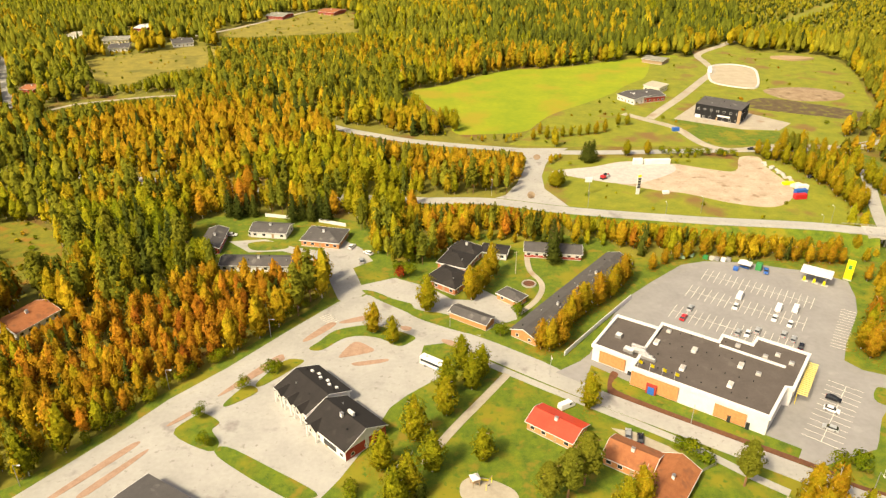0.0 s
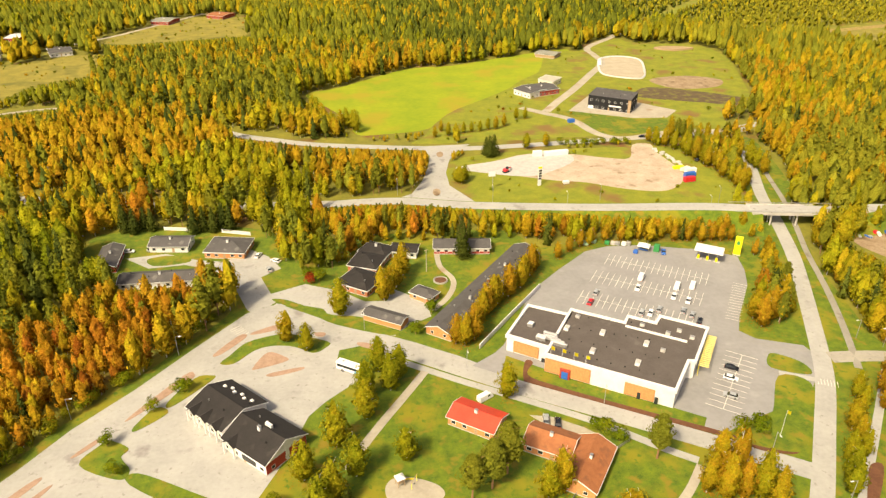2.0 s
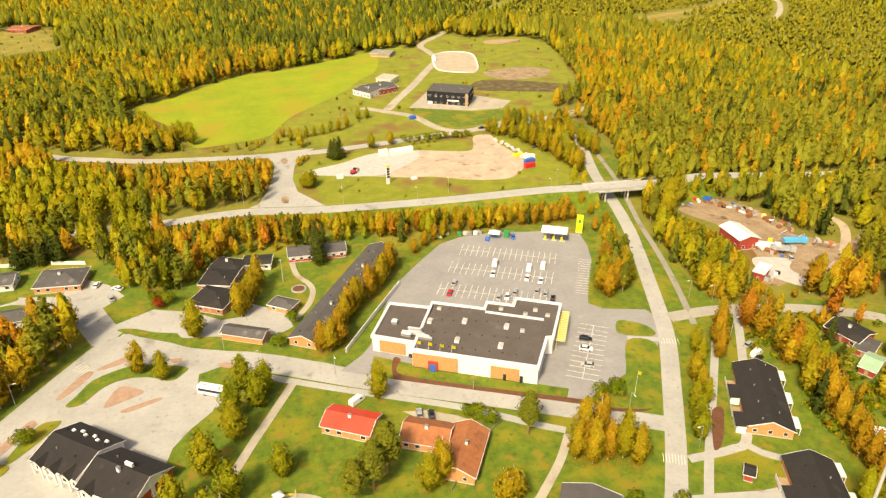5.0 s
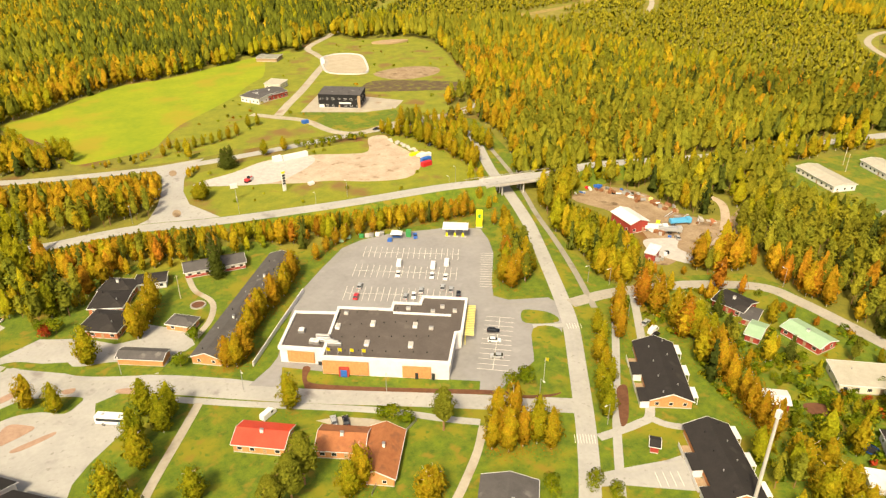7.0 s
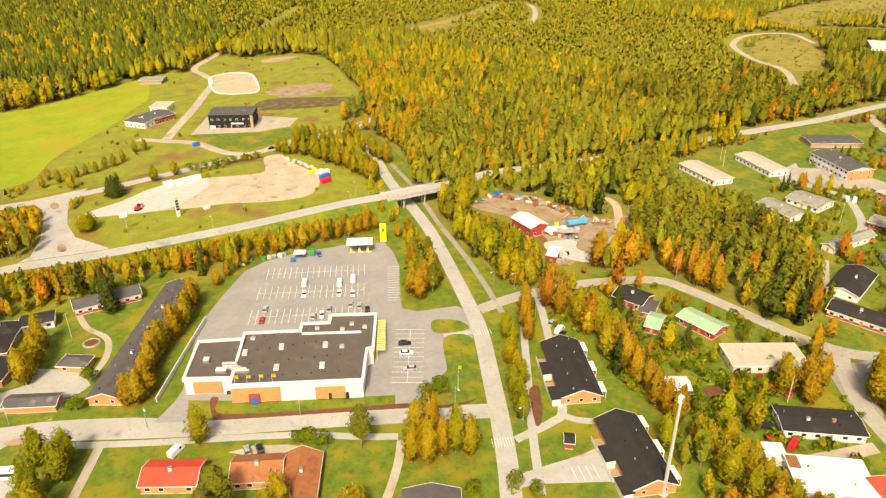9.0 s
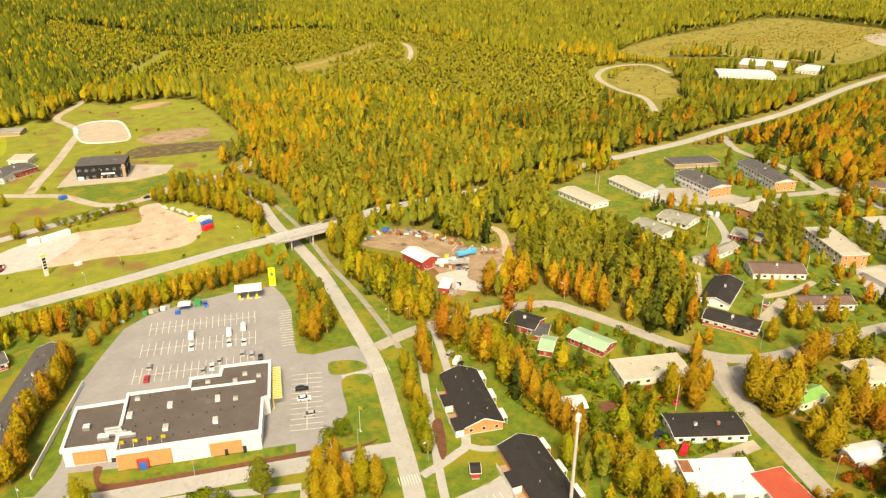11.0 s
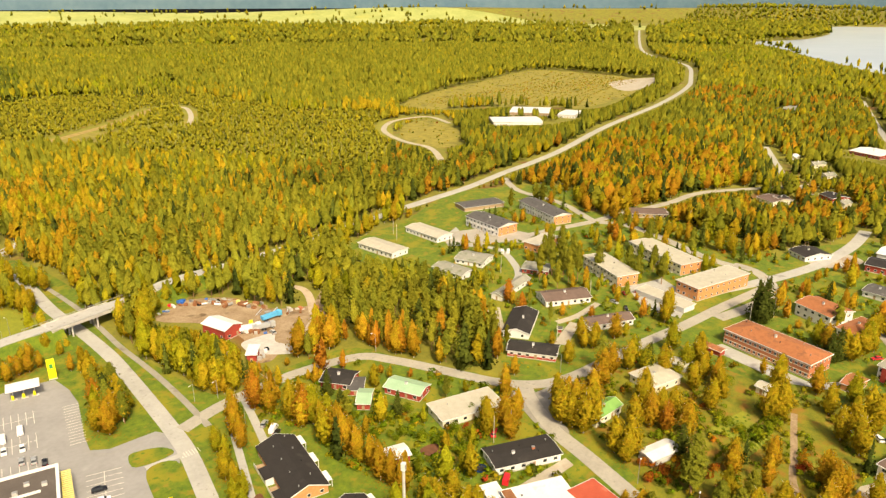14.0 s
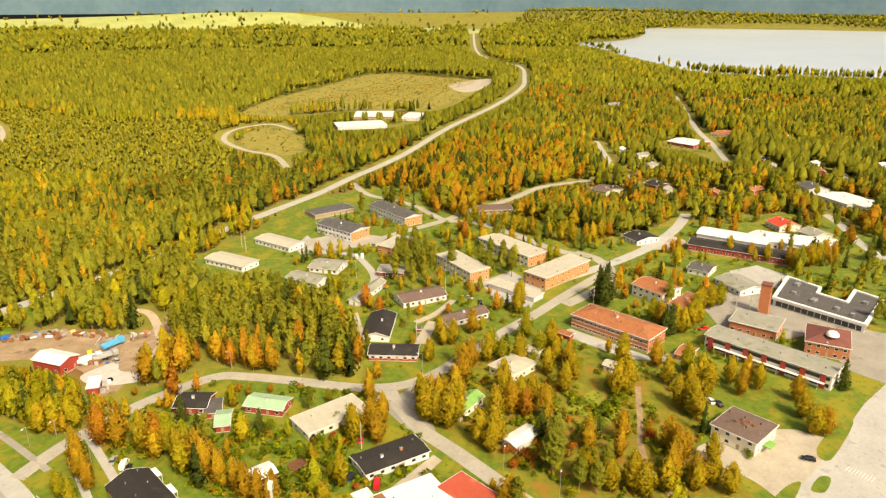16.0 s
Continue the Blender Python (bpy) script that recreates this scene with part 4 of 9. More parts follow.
# houses east of the woods
house((265.5, 82.9),(290.2, 86.7),(297.6, 100.2), 3, 1.9, WHITE, DARK_ROOF, "gable", "white terraced house with a dark roof and porches", group="eastern houses", vents=3)
house((247.8, 87.1),(251.2, 66.6),(261.6, 68.7), 3, 1.7, WHITE, DARK_ROOF, "gable", "white and red terraced house with a dark roof", group="eastern houses", band=RED_WALL, vents=3)
house((283.5, 62.2),(300.0, 44.9),(308.3, 49.7), 3, 1.7, WHITE, BROWN_ROOF, "gable", "white house with a dark brown roof", group="eastern houses", vents=2)
house((301.1, 86.8),(316.3, 68.4),(329.1, 74.1), 3, 1.9, WHITE, BROWN_ROOF, "gable", "white house with brown roof on a lawn", group="eastern houses", vents=3)
house((336.4, 212.2),(328.0, 184.4),(342.7, 186.2), 3.5, 1.0, WHITE, PALE_ROOF, "gable", "white row house with a pale roof and porches", group="pale row houses", chimneys=0)
house((374.6, 201.1),(363.2, 173.3),(377.8, 174.1), 3.5, 1.0, WHITE, PALE_ROOF, "gable", "white row house with pale roof on a lawn", group="pale row houses", chimneys=0)
FLATS_3 = house((404.5, 173.1),(389.6, 144.5), 16.5, 6, 1.6, WHITE, GREY_ROOF, "gable", "two-storey white flats with brick ends and a grey roof", "apartment block", "flats", storeys=2, ends=BRICK, vents=6)
FLATS_4 = house((453.7, 153.9),(426.4, 120.7), 14.5, 6, 1.5, WHITE, GREY_ROOF, "gable", "two-storey white flats with brick ends and grey roof", "apartment block", "flats", storeys=2, ends=BRICK, vents=6)
house((429.9, 184.4),(454.4, 164.3),(465.6, 175.3), 3, 0.6, WOOD, GREY_ROOF, "gable", "long low store with a grey roof behind the flats", "outbuilding", chimneys=0, glaze=False)
house((336.9, 150.6),(336.2, 133.1),(351.9, 134.3), 3, 1.4, WHITE, MOSS_ROOF, "gable", "white row house with a mossy grey roof", group="pale row houses")
house((320.8, 156.4),(314.9, 136.4),(326.9, 136.8), 3, 1.4, WHITE, MOSS_ROOF, "gable", "white row house with mossy grey roof and porches", group="pale row houses")
house((299.9, 114.6),(298.7, 107.9),(326.6, 99.5), 3, 1.4, WHITE, MOSS_ROOF, "cross", "white row house with a mossy grey roof", group="pale row houses")
house((338.4, 112.1),(339.6, 97.6),(351.4, 105.5), 3, 0.8, RED_WALL, MOSS_ROOF, "gable", "red shed with a grey roof", "shed", chimneys=0)
house((375.3, 123.8),(371.8, 113.7),(393.4, 108.6), 5, 0.2, BRICK, PALE_ROOF, "flat", "square brick building with a pale flat roof", "building", chimneys=0)
FLATS = house((363.1, 85.4),(339.3, 61.6), 13.2, 6.4, 0.3, CREAM, PALE_ROOF, "flat", "cream two-storey flats with brick ends and balconies", "apartment block", "flats", storeys=2, ends=BRICK, chimneys=0, vents=5)
FLATS_2 = house((397.4, 67.5),(369.8, 34.7), 15.0, 6.4, 0.3, CREAM, PALE_ROOF, "flat", "cream two-storey flats with orange brick ends", "apartment block", "flats", storeys=2, ends=BRICK, chimneys=0, vents=5)
house((346.3, 34.3),(338.4, 22.6),(373.0, 5.3), 7, 0.3, BRICK, PALE_ROOF, "flat", "orange brick flats with a pale flat roof", "apartment block", "flats", storeys=2, chimneys=0, vents=4)
house((336.2, 52.1),(321.7, 26.4),(330.3, 23.9), 2.8, 0.2, WHITE, PALE_ROOF, "flat", "long white garage row with a pale flat roof", "garage", chimneys=0, glaze=False)
house((464.8, 79.6),(473.3, 56.2),(487.5, 60.3), 3, 0.9, WOOD, BROWN_ROOF, "gable", "low brown hut at the edge of the wood", "hut", chimneys=0)
# the school and centre
OFFICE = house((298.6, 8.0),(278.9, -25.1),(292.1, -34.9), 6.5, 2.4, DARK_BRICK, ORANGE_ROOF, "hip", "two-storey brick offices with an orange tiled hipped roof", "office building", storeys=2, every=2.2, chimneys=1, vents=6)
house((343.3, -19.4),(331.1, -33.9),(344.1, -43.3), 6, 1.8, WHITE, ORANGE_ROOF, "gable", "two-storey white house with an orange roof", storeys=2, chimneys=1)
house((327.7, -35.7),(321.7, -44.9),(340.2, -54.0), 3.5, 1.6, WHITE, ORANGE_ROOF, "hip", "low white wing with an orange tiled roof")
house((288.7, 17.4),(283.5, 7.3), 4.5, 2.6, 0.5, RED_WALL, ORANGE_ROOF, "gable", "narrow red shed with an orange roof", "shed", chimneys=0, glaze=False)
SCHOOL = house((290.0, -48.0),(262.5, -91.1),(274.2, -97.4), 6.5, 0.9, WHITE, MOSS_ROOF, "gable", "long two-storey white school with red panels and grey roof", "school", storeys=2, every=2.8, chimneys=0, vents=6)
house((310.5, -60.8),(302.4, -79.6),(316.4, -87.3), 5, 0.3, DARK_BRICK, MOSS_ROOF, "flat", "red brick school hall with a flat roof", "school", chimneys=0, vents=2)
house((294.0, -88.3),(289.5, -105.0),(306.1, -118.0), 6, 3.2, DARK_BRICK, MAROON_ROOF, "hip", "brick hall with a maroon pyramid roof", "hall", storeys=2, chimneys=0)
house((419.5, -53.4),(401.2, -112.1),(416.5, -117.0), 4, 1.4, RED_WALL, DARK_ROOF, "gable", "long red timber row with a dark roof", "row house", chimneys=0, vents=4)
house((440.4, -60.5),(426.0, -98.7),(443.0, -102.5), 4.5, 1.2, WHITE, WHITE_ROOF, "gable", "long white store with a white sheet roof", "store", "stores", chimneys=0)
house((433.5, -99.1),(426.5, -137.5),(447.1, -140.6), 4.5, 1.2, WHITE, WHITE_ROOF, "gable", "long store with a white sheet roof", "store", "stores", chimneys=0)
CREAM_BLOCK = house((221.4, -42.2),(212.2, -55.5),(225.5, -65.1), 5.5, 0.9, CREAM, BROWN_ROOF, "hip", "cream two-storey block with a low brown roof", "office building", storeys=2, chimneys=0, vents=6)
house((276.2, -35.2),(273.5, -41.1),(283.8, -45.9), 3, 1.0, BRICK, ORANGE_ROOF, "gable", "small brick hut with an orange roof", "hut", chimneys=0)
house((380.4, -49.5),(375.1, -60.5),(387.7, -66.1), 3.2, 1.3, WHITE, GREY_ROOF, "gable", "white house with blue-grey roof", group="far houses")
house((368.8, -62.3),(351.6, -72.4),(368.9, -80.8), 3.2, 1.8, WHITE, MOSS_ROOF, "gable", "white house with a mossy tiled roof", group="far houses")
house((431.7, -16.0),(420.4, -25.1),(436.1, -35.7), 3, 1.6, WHITE, DARK_ROOF, "gable", "dark-roofed bungalow beside a gravel yard", group="far houses")
house((453.6, -93.2),(445.4, -97.3),(458.6, -105.0), 3, 1.5, RED_WALL, WHITE_ROOF, "gable", "small red cottage with a white roof", group="far houses")
house((480.7, -107.9),(466.9, -113.7),(486.5, -122.5), 4, 2.5, CREAM, RED_ROOF, "gable", "cream cottage with a red roof", group="far houses")
house((463.4, -123.0),(451.1, -129.8),(467.0, -138.8), 3.5, 1.8, CREAM, MOSS_ROOF, "gable", "cream cottage with grey roof", group="far houses")
house((755.3, -64.6),(736.3, -88.5),(774.1, -91.7), 3.5, 1.5, RED_WALL, WHITE_ROOF, "gable", "far red house with a white roof", group="far houses")
house((813.0, -114.2),(802.4, -128.8),(839.1, -133.9), 3.5, 1.5, CREAM, ORANGE_ROOF, "gable", "far pale house with a faded roof", group="far houses")
house((591.0, -151.1),(572.3, -155.6),(594.6, -167.0), 4, 2.2, WHITE, GREY_ROOF, "gable", "white house with a grey roof in the trees", group="far houses")
house((557.5, -157.6),(533.9, -171.6),(563.5, -184.4), 4, 1.2, WHITE, WHITE_ROOF, "gable", "white hall with a white roof", "hall", group="far houses")
house((540.6, -174.5),(527.2, -181.5),(553.9, -192.1), 4, 1.4, CREAM, WHITE_ROOF, "gable", "cream house with a white roof", group="far houses")
house((1016.2, 1.4),(998.3, -18.9),(1050.6, -20.8), 3.5, 1.5, RED_WALL, MOSS_ROOF, "gable", "far red house among trees", group="far houses")
house((544.6, 5.9),(533.2, -5.6),(552.4, -13.2), 3.2, 1.4, CREAM, BROWN_ROOF, "gable", "brown-roofed house in the wood", group="far houses")
house((572.1, -35.0),(561.1, -43.9),(579.1, -49.2), 3.2, 1.4, RED_WALL, DARK_ROOF, "gable", "red house with a dark roof in the wood", group="far houses")
# sawmill, riding arena, gravel road
house((828.0, 297.3),(839.4, 250.7),(885.9, 263.5), 5, 0.6, WOOD, WHITE_ROOF, "gable", "open sawmill shed with a white roof", "sawmill shed", "sawmill sheds", chimneys=0)
house((757.4, 290.6),(785.9, 241.0),(821.3, 253.9), 4, 0.6, WHITE, WHITE_ROOF, "gable", "long white sawmill store", "sawmill shed", "sawmill sheds", chimneys=0)
house((843.5, 241.4),(843.9, 219.6),(885.0, 229.9), 4, 0.6, WHITE, WHITE_ROOF, "gable", "white store at the sawmill", "sawmill shed", "sawmill sheds", chimneys=0)
BLACK_HOUSE = house((161.9, 447.7),(185.2, 431.1),(197.7, 444.9), 9, 0.6, BLACK_WALL, GREY_ROOF, "flat", "black boarded two-storey building with a grey flat roof", "office building", storeys=2, every=4, trim=BLACK_WALL, chimneys=0, vents=5, over=0.15)
house((120.2, 487.5),(129.1, 472.9),(140.1, 492.6), 4, 1.0, WHITE, GREY_ROOF, "gable", "white house with a grey roof by the hay field", group="houses by the field")
house((133.4, 476.7),(153.4, 483.3),(156.4, 504.2), 4, 1.2, RED_WALL, GREY_ROOF, "gable", "red house with grey roof by the hay field", group="houses by the field")
house((144.3, 511.2),(153.9, 502.0),(158.2, 516.1), 4, 0.5, CREAM, PALE_ROOF, "flat", "cream store behind the red house", "outbuilding", chimneys=0)
house((164.4, 597.1),(179.2, 586.2),(183.7, 602.8), 3, 0.8, WOOD, MOSS_ROOF, "gable", "grey barn at the edge of the field", "barn", chimneys=0, glaze=False)
# scrapyard sheds
house((209.2, 200.2),(219.3, 199.0),(219.4, 214.0), 5, 1.6, RED_WALL, WHITE_ROOF, "cross", "red shed with a white sheet roof in the scrapyard", "shed", chimneys=0)
house((197.6, 179.8),(199.8, 175.7),(208.0, 177.7), 4, 0.6, RED_WALL, WHITE_ROOF, "flat", "red store with a white roof", "shed", chimneys=0)
# far hamlet
house((-356.1, 692.0),(-342.0, 686.8),(-351.8, 711.0), 3.5, 1.2, WHITE, PALE_ROOF, "gable", "far pale house in the wood", group="hamlet houses")
house((-312.2, 666.5),(-289.3, 671.4),(-296.3, 689.4), 3.5, 1.2, CREAM, MOSS_ROOF, "gable", "far long house in the wood", group="hamlet houses")
house((-293.2, 633.4),(-276.2, 637.9),(-283.5, 656.7), 3.5, 1.2, WHITE, GREY_ROOF, "gable", "far white row house", group="hamlet houses")
house((-242.7, 651.9),(-225.6, 659.1),(-232.6, 681.6), 3.5, 1.2, WHITE, GREY_ROOF, "gable", "far white row house by the lane", group="hamlet houses")
house((-306.3, 725.2),(-292.4, 722.3),(-301.6, 748.9), 3.5, 1.2, RED_WALL, WHITE_ROOF, "gable", "far red house with a white roof", group="hamlet houses")
house((-190.3, 794.0),(-170.8, 787.3),(-176.3, 814.9), 3.5, 1.2, RED_WALL, MOSS_ROOF, "gable", "far red house by the lane", group="hamlet houses")
house((-138.9, 822.1),(-119.9, 811.4),(-122.6, 840.6), 3.5, 1.2, RED_WALL, ORANGE_ROOF, "gable", "far red house beyond the clearing", group="hamlet houses")
house((-301.8, 501.4),(-289.8, 498.4),(-298.3, 516.7), 3.5, 1.4, RED_WALL, ORANGE_ROOF, "gable", "far red-roofed house beside a road", group="hamlet houses")
# cottages among the far trees
rng = random.Random(21)
for i, p in enumerate([(1112.8, 52.5),(540.1, -11.3),(676.0, -34.4),(699.2, -20.4),(1105.0, -199.0),(1103.1, -135.6),(680.6, -143.1),(654.1, -148.4),(673.3, -183.7),(641.0, -185.5),(623.5, -197.2),(947.3, -152.1),(549.0, -51.0),(803.0, -193.0),(563.0, -113.7),(1153.2, -359.3),(1200.2, -337.7),(634.9, -42.6),(679.0, -239.6),(548.8, -87.5)]):
    ang = rng.uniform(-0.5, 0.5) - 0.6
    size = rng.uniform(9, 14)
    q = (p[0] + size * math.cos(ang), p[1] + size * math.sin(ang))
    k = i % 5
    house(p, q, 8.5, 3.2, 1.8, (WHITE, RED_WALL, CREAM, WHITE, RED_WALL)[k], (GREY_ROOF, DARK_ROOF, MOSS_ROOF, WHITE_ROOF, ORANGE_ROOF)[k], "gable",
          ("white cottage with a grey roof among the trees", "red cottage with a dark roof among the trees", "cream cottage with a mossy roof among the trees", "white cottage with a pale sheet roof among the trees", "red cottage with an orange roof among the trees")[k], group="cottages", every=4.5)
house((121.2, 98.4),(123.4, 96.2), 4.5, 2.6, 0.8, RED_WALL, DARK_ROOF, "gable", "small dark red bin shed beside the parking", "shed", chimneys=0, glaze=False)
house((277.0, 74.2),(277.6, 71.8), 2.6, 2.2, 0.9, RED_WALL, GREY_ROOF, "gable", "small red garden hut on the lawn", "shed", chimneys=0, glaze=False)
house((266.2, 25.2),(264.1, 18.5), 6, 2.8, 0.9, WHITE, PALE_ROOF, "gable", "small white garden house in the thicket", "shed", chimneys=0)
house((260.8, -6.4),(258.5, -10.8), 6, 2.8, 1.0, CREAM, PALE_ROOF, "gable", "small cream garden house", "shed", chimneys=0)

# ---------------------------------------------------------------- supermarket
def prism(poly, z0, z1):
    bm = bmesh.new()
    n = len(poly)
    area = sum(a[0] * b[1] - b[0] * a[1] for a, b in zip(poly, poly[1:] + poly[:1]))
    if area < 0:
        poly = poly[::-1]
    top = [bm.verts.new((*p, z1)) for p in poly]
    low = [bm.verts.new((*p, z0)) for p in poly]
    bm.faces.new(top)
    bm.faces.new(low[::-1])
    for i in range(n):
        bm.faces.new((low[i], low[(i + 1) % n], top[(i + 1) % n], top[i]))
    return bm


def strip(bm, a, b, wide, z0, z1):
    """An upright bar over the line from a to b."""
    a, b = Vector(a), Vector(b)
    s = (b - a).normalized()
    s = Vector((-s.y, s.x)) * wide / 2
    e = (b - a).normalized() * wide / 2
    v = [bm.verts.new((*p, z)) for z in (z0, z1) for p in (a - e - s, b + e - s, b + e + s, a - e + s)]
    for f in ((3, 2, 1, 0), (4, 5, 6, 7), (0, 1, 5, 4), (1, 2, 6, 5), (2, 3, 7, 6), (3, 0, 4, 7)):
        bm.faces.new([v[i] for i in f])


def offset(poly, d):
    """The outline moved to its left by d, with mitred corners."""
    out = []
    for i, p in enumerate(poly):
        a, b = Vector(p) - Vector(poly[i - 1]), Vector(poly[(i + 1) % len(poly)]) - Vector(p)
        na, nb = Vector((-a.y, a.x)).normalized(), Vector((-b.y, b.x)).normalized()
        out.append(Vector(p) + (na + nb) * d / (1 + na.dot(nb)))
    return out


def rim(poly, wide, z0, z1):
    """A closed upstand along an outline."""
    bm = bmesh.new()
    rings = [[bm.verts.new((p.x, p.y, z)) for p in offset(poly, d)] for d, z in ((-wide / 2, z0), (-wide / 2, z1), (wide / 2, z1), (wide / 2, z0))]
    n = len(poly)
    for a, b in zip(rings, rings[1:] + rings[:1]):
        for i in range(n):
            bm.faces.new((a[i], a[(i + 1) % n], b[(i + 1) % n], b[i]))
    bmesh.ops.recalc_face_normals(bm, faces=bm.faces)
    return bm


MAIN = [(57.6, 175.4),(90.4, 152.8),(100.3, 165.7),(102.4, 165.2),(114.5, 181.7),(101.9, 190.7),(98.8, 186.9),(91.1, 192.2),(88.6, 188.6),(73.3, 199.0)]
WING = [(48.2, 188.0),(59.9, 179.4),(72.3, 196.6),(59.6, 204.7)]
market = thing("supermarket", pose(0, 0, 0), "white and orange supermarket with dark flat roofs and white parapets", "supermarket")
for poly, h in ((MAIN, 7.0), (WING, 6.4)):
    CLEAR.append(poly)
    part("wall", prism(poly, 0, h - 0.9), WHITE, market)
    part("roof", prism(poly, h - 0.9, h - 0.6), BITUMEN, market, "dark brownish felt flat roof")
    part("parapet", rim(poly, 0.9, h - 1.2, h), WHITE, market)


def on_wall(p, q, s0, s1, z0, z1, name, material, out=0.12):
    """A panel on the wall from p to q, between the fractions s0 and s1."""
    m, w = frame_of(p, q)
    bm = boxed(w * s0, -0.45 - out, z0, w * s1, -0.4, z1, 0.02)
    bm.transform(m)
    return part(name, bm, material, market)


bm = bmesh.new()
strip(bm, (88.3, 186.6), (104.1, 175.4), 0.5, 6.1, 7.05)
part("roof_step", bm, WHITE, market, "low white upstand across the roof")
F0, F1 = MAIN[0], MAIN[1]
on_wall(F0, F1, 0.005, 0.37, 0.6, 5.6, "brick_panel", BRICK)
on_wall(F0, F1, 0.635, 0.86, 0.6, 5.0, "brick_panel", BRICK)
on_wall(WING[0], WING[1], 0.18, 0.78, 0.8, 5.0, "brick_panel", BRICK)
d = on_wall(F0, F1, 0.135, 0.215, 0.1, 3.6, "entrance", RED_WALL, 0.8)
on_wall(F0, F1, 0.15, 0.2, 0.2, 2.8, "door", BLUE, 0.95)
on_wall(F0, F1, 0.735, 0.76, 0.2, 2.6, "door", GLASS, 0.2)
on_wall(F0, F1, 0.865, 0.89, 0.2, 2.6, "door", GLASS, 0.2)
on_wall(WING[0], WING[1], 0.86, 0.98, 0.2, 1.6, "door", GLASS, 0.2)

# ---------------------------------------------------------------- trees
def boughs(species, n, rng):
    """A crown of rounded boughs round the stem, the leaves near their surfaces."""
    k = {"birch": 11, "pine": 8, "shrub": 7}[species]
    f = (np.arange(k) + 0.5) / k
    if species == "birch":
        zc = 0.16 + 0.77 * f + rng.normal(0, 0.02, k)
        prof = np.sin(np.pi * np.clip(0.1 + 0.86 * f, 0, 1) ** 0.85) ** 0.7
        off, rad, tallness = 0.125 * prof * rng.uniform(0.5, 1.15, k), 0.05 + 0.085 * prof * rng.uniform(0.8, 1.15, k), 1.25
    elif species == "pine":
        zc = 0.5 + 0.44 * f + rng.normal(0, 0.02, k)
        prof = np.sin(np.pi * np.clip(0.22 + 0.7 * f, 0, 1))
        off, rad, tallness = 0.10 * prof * rng.uniform(0.4, 1.2, k), 0.045 + 0.06 * prof * rng.uniform(0.8, 1.2, k), 0.85
    else:
        zc = 0.3 + 0.42 * rng.random(k)
        off, rad, tallness = 0.3 * rng.uniform(0.3, 1.0, k), rng.uniform(0.2, 0.3, k), 0.95
    turn = 2.4 * np.arange(k) + rng.normal(0, 0.4, k)
    at = np.stack([off * np.cos(turn), off * np.sin(turn), zc], 1)
    pick = rng.choice(k, n, p=rad ** 2 / (rad ** 2).sum())
    d = rng.normal(0, 1, (n, 3))
    d[:, 2] = d[:, 2] + 0.35
    d /= np.linalg.norm(d, axis=1)[:, None]
    reach = rad[pick] * (0.72 + 0.3 * np.sqrt(rng.random(n))) * (1 + 0.15 * np.sin(d[:, 0] * 7 + pick) * np.sin(d[:, 2] * 6))
    c = at[pick] + d * reach[:, None] * np.array([1, 1, tallness])
    c[:, 2] = np.clip(c[:, 2], 0.04, 1.0)
    axis = c * np.array([1, 1, 0])
    nrm = d + 2.0 * axis / max(off.max(), 0.05) * 0.2 + rng.normal(0, 0.2, (n, 3))
    return c, nrm / np.linalg.norm(nrm, axis=1)[:, None]


def crown(species, n, rng):
    """Clump centres, outward normals and sizes for a crown of height 1 (whole tree)."""
    if n >= 20 and species == "shrub":
        return boughs(species, n, rng)
    u = rng.random(n)
    a = rng.random(n) * 6.2832
    if species == "birch":
        t = 1 - np.sqrt(1 - u * 0.995)
        z = 0.1 + 0.9 * t
        r = 0.2 * np.minimum(1, 0.42 + t * 2.0) * (1 - t ** 2.0) ** 0.65 + 0.012
        turn = rng.random() * 6.28
        lump = 1 + 0.18 * np.sin(a * 3 + z * 11 + turn) + 0.17 * np.sin(a * 4 - z * 27 + turn) + 0.12 * np.sin(a * 6 + z * 46)
    elif species == "pine":
        z = 0.42 + 0.58 * u
        t = (z - 0.42) / 0.58
        r = 0.155 * np.minimum(1, 0.5 + t * 2.5) * (1 - t) ** 0.6 + 0.01
        lump = 1 + 0.22 * np.sin(a * 2 + z * 33) + 0.2 * np.sin(a * 5 + z * 52)
    elif species == "spruce":
        z = 0.06 + 0.94 * (1 - np.sqrt(1 - u * 0.99))
        r = 0.17 * (1 - z) + 0.012
        lump = 1 + 0.25 * np.sin(z * 60) + 0.15 * np.sin(a * 5 + z * 20)
    else:
        z = 0.05 + 0.95 * u
        r = 0.55 * np.sin(np.pi * np.clip(0.25 + 0.72 * u, 0, 1)) ** 0.6
        lump = 1 + 0.2 * np.sin(a * 3 + z * 9) + 0.15 * np.sin(a * 5)
    rr = r * lump * np.sqrt(0.55 + 0.45 * rng.random(n))
    c = np.stack([rr * np.cos(a), rr * np.sin(a), z], 1)
    up = 0.35 if species != "spruce" else 0.5
    nrm = np.stack([np.cos(a), np.sin(a), np.full(n, up) + 1.4 * (z - 0.55)], 1) + rng.normal(0, 0.24, (n, 3))
    return c, nrm / np.linalg.norm(nrm, axis=1)[:, None]


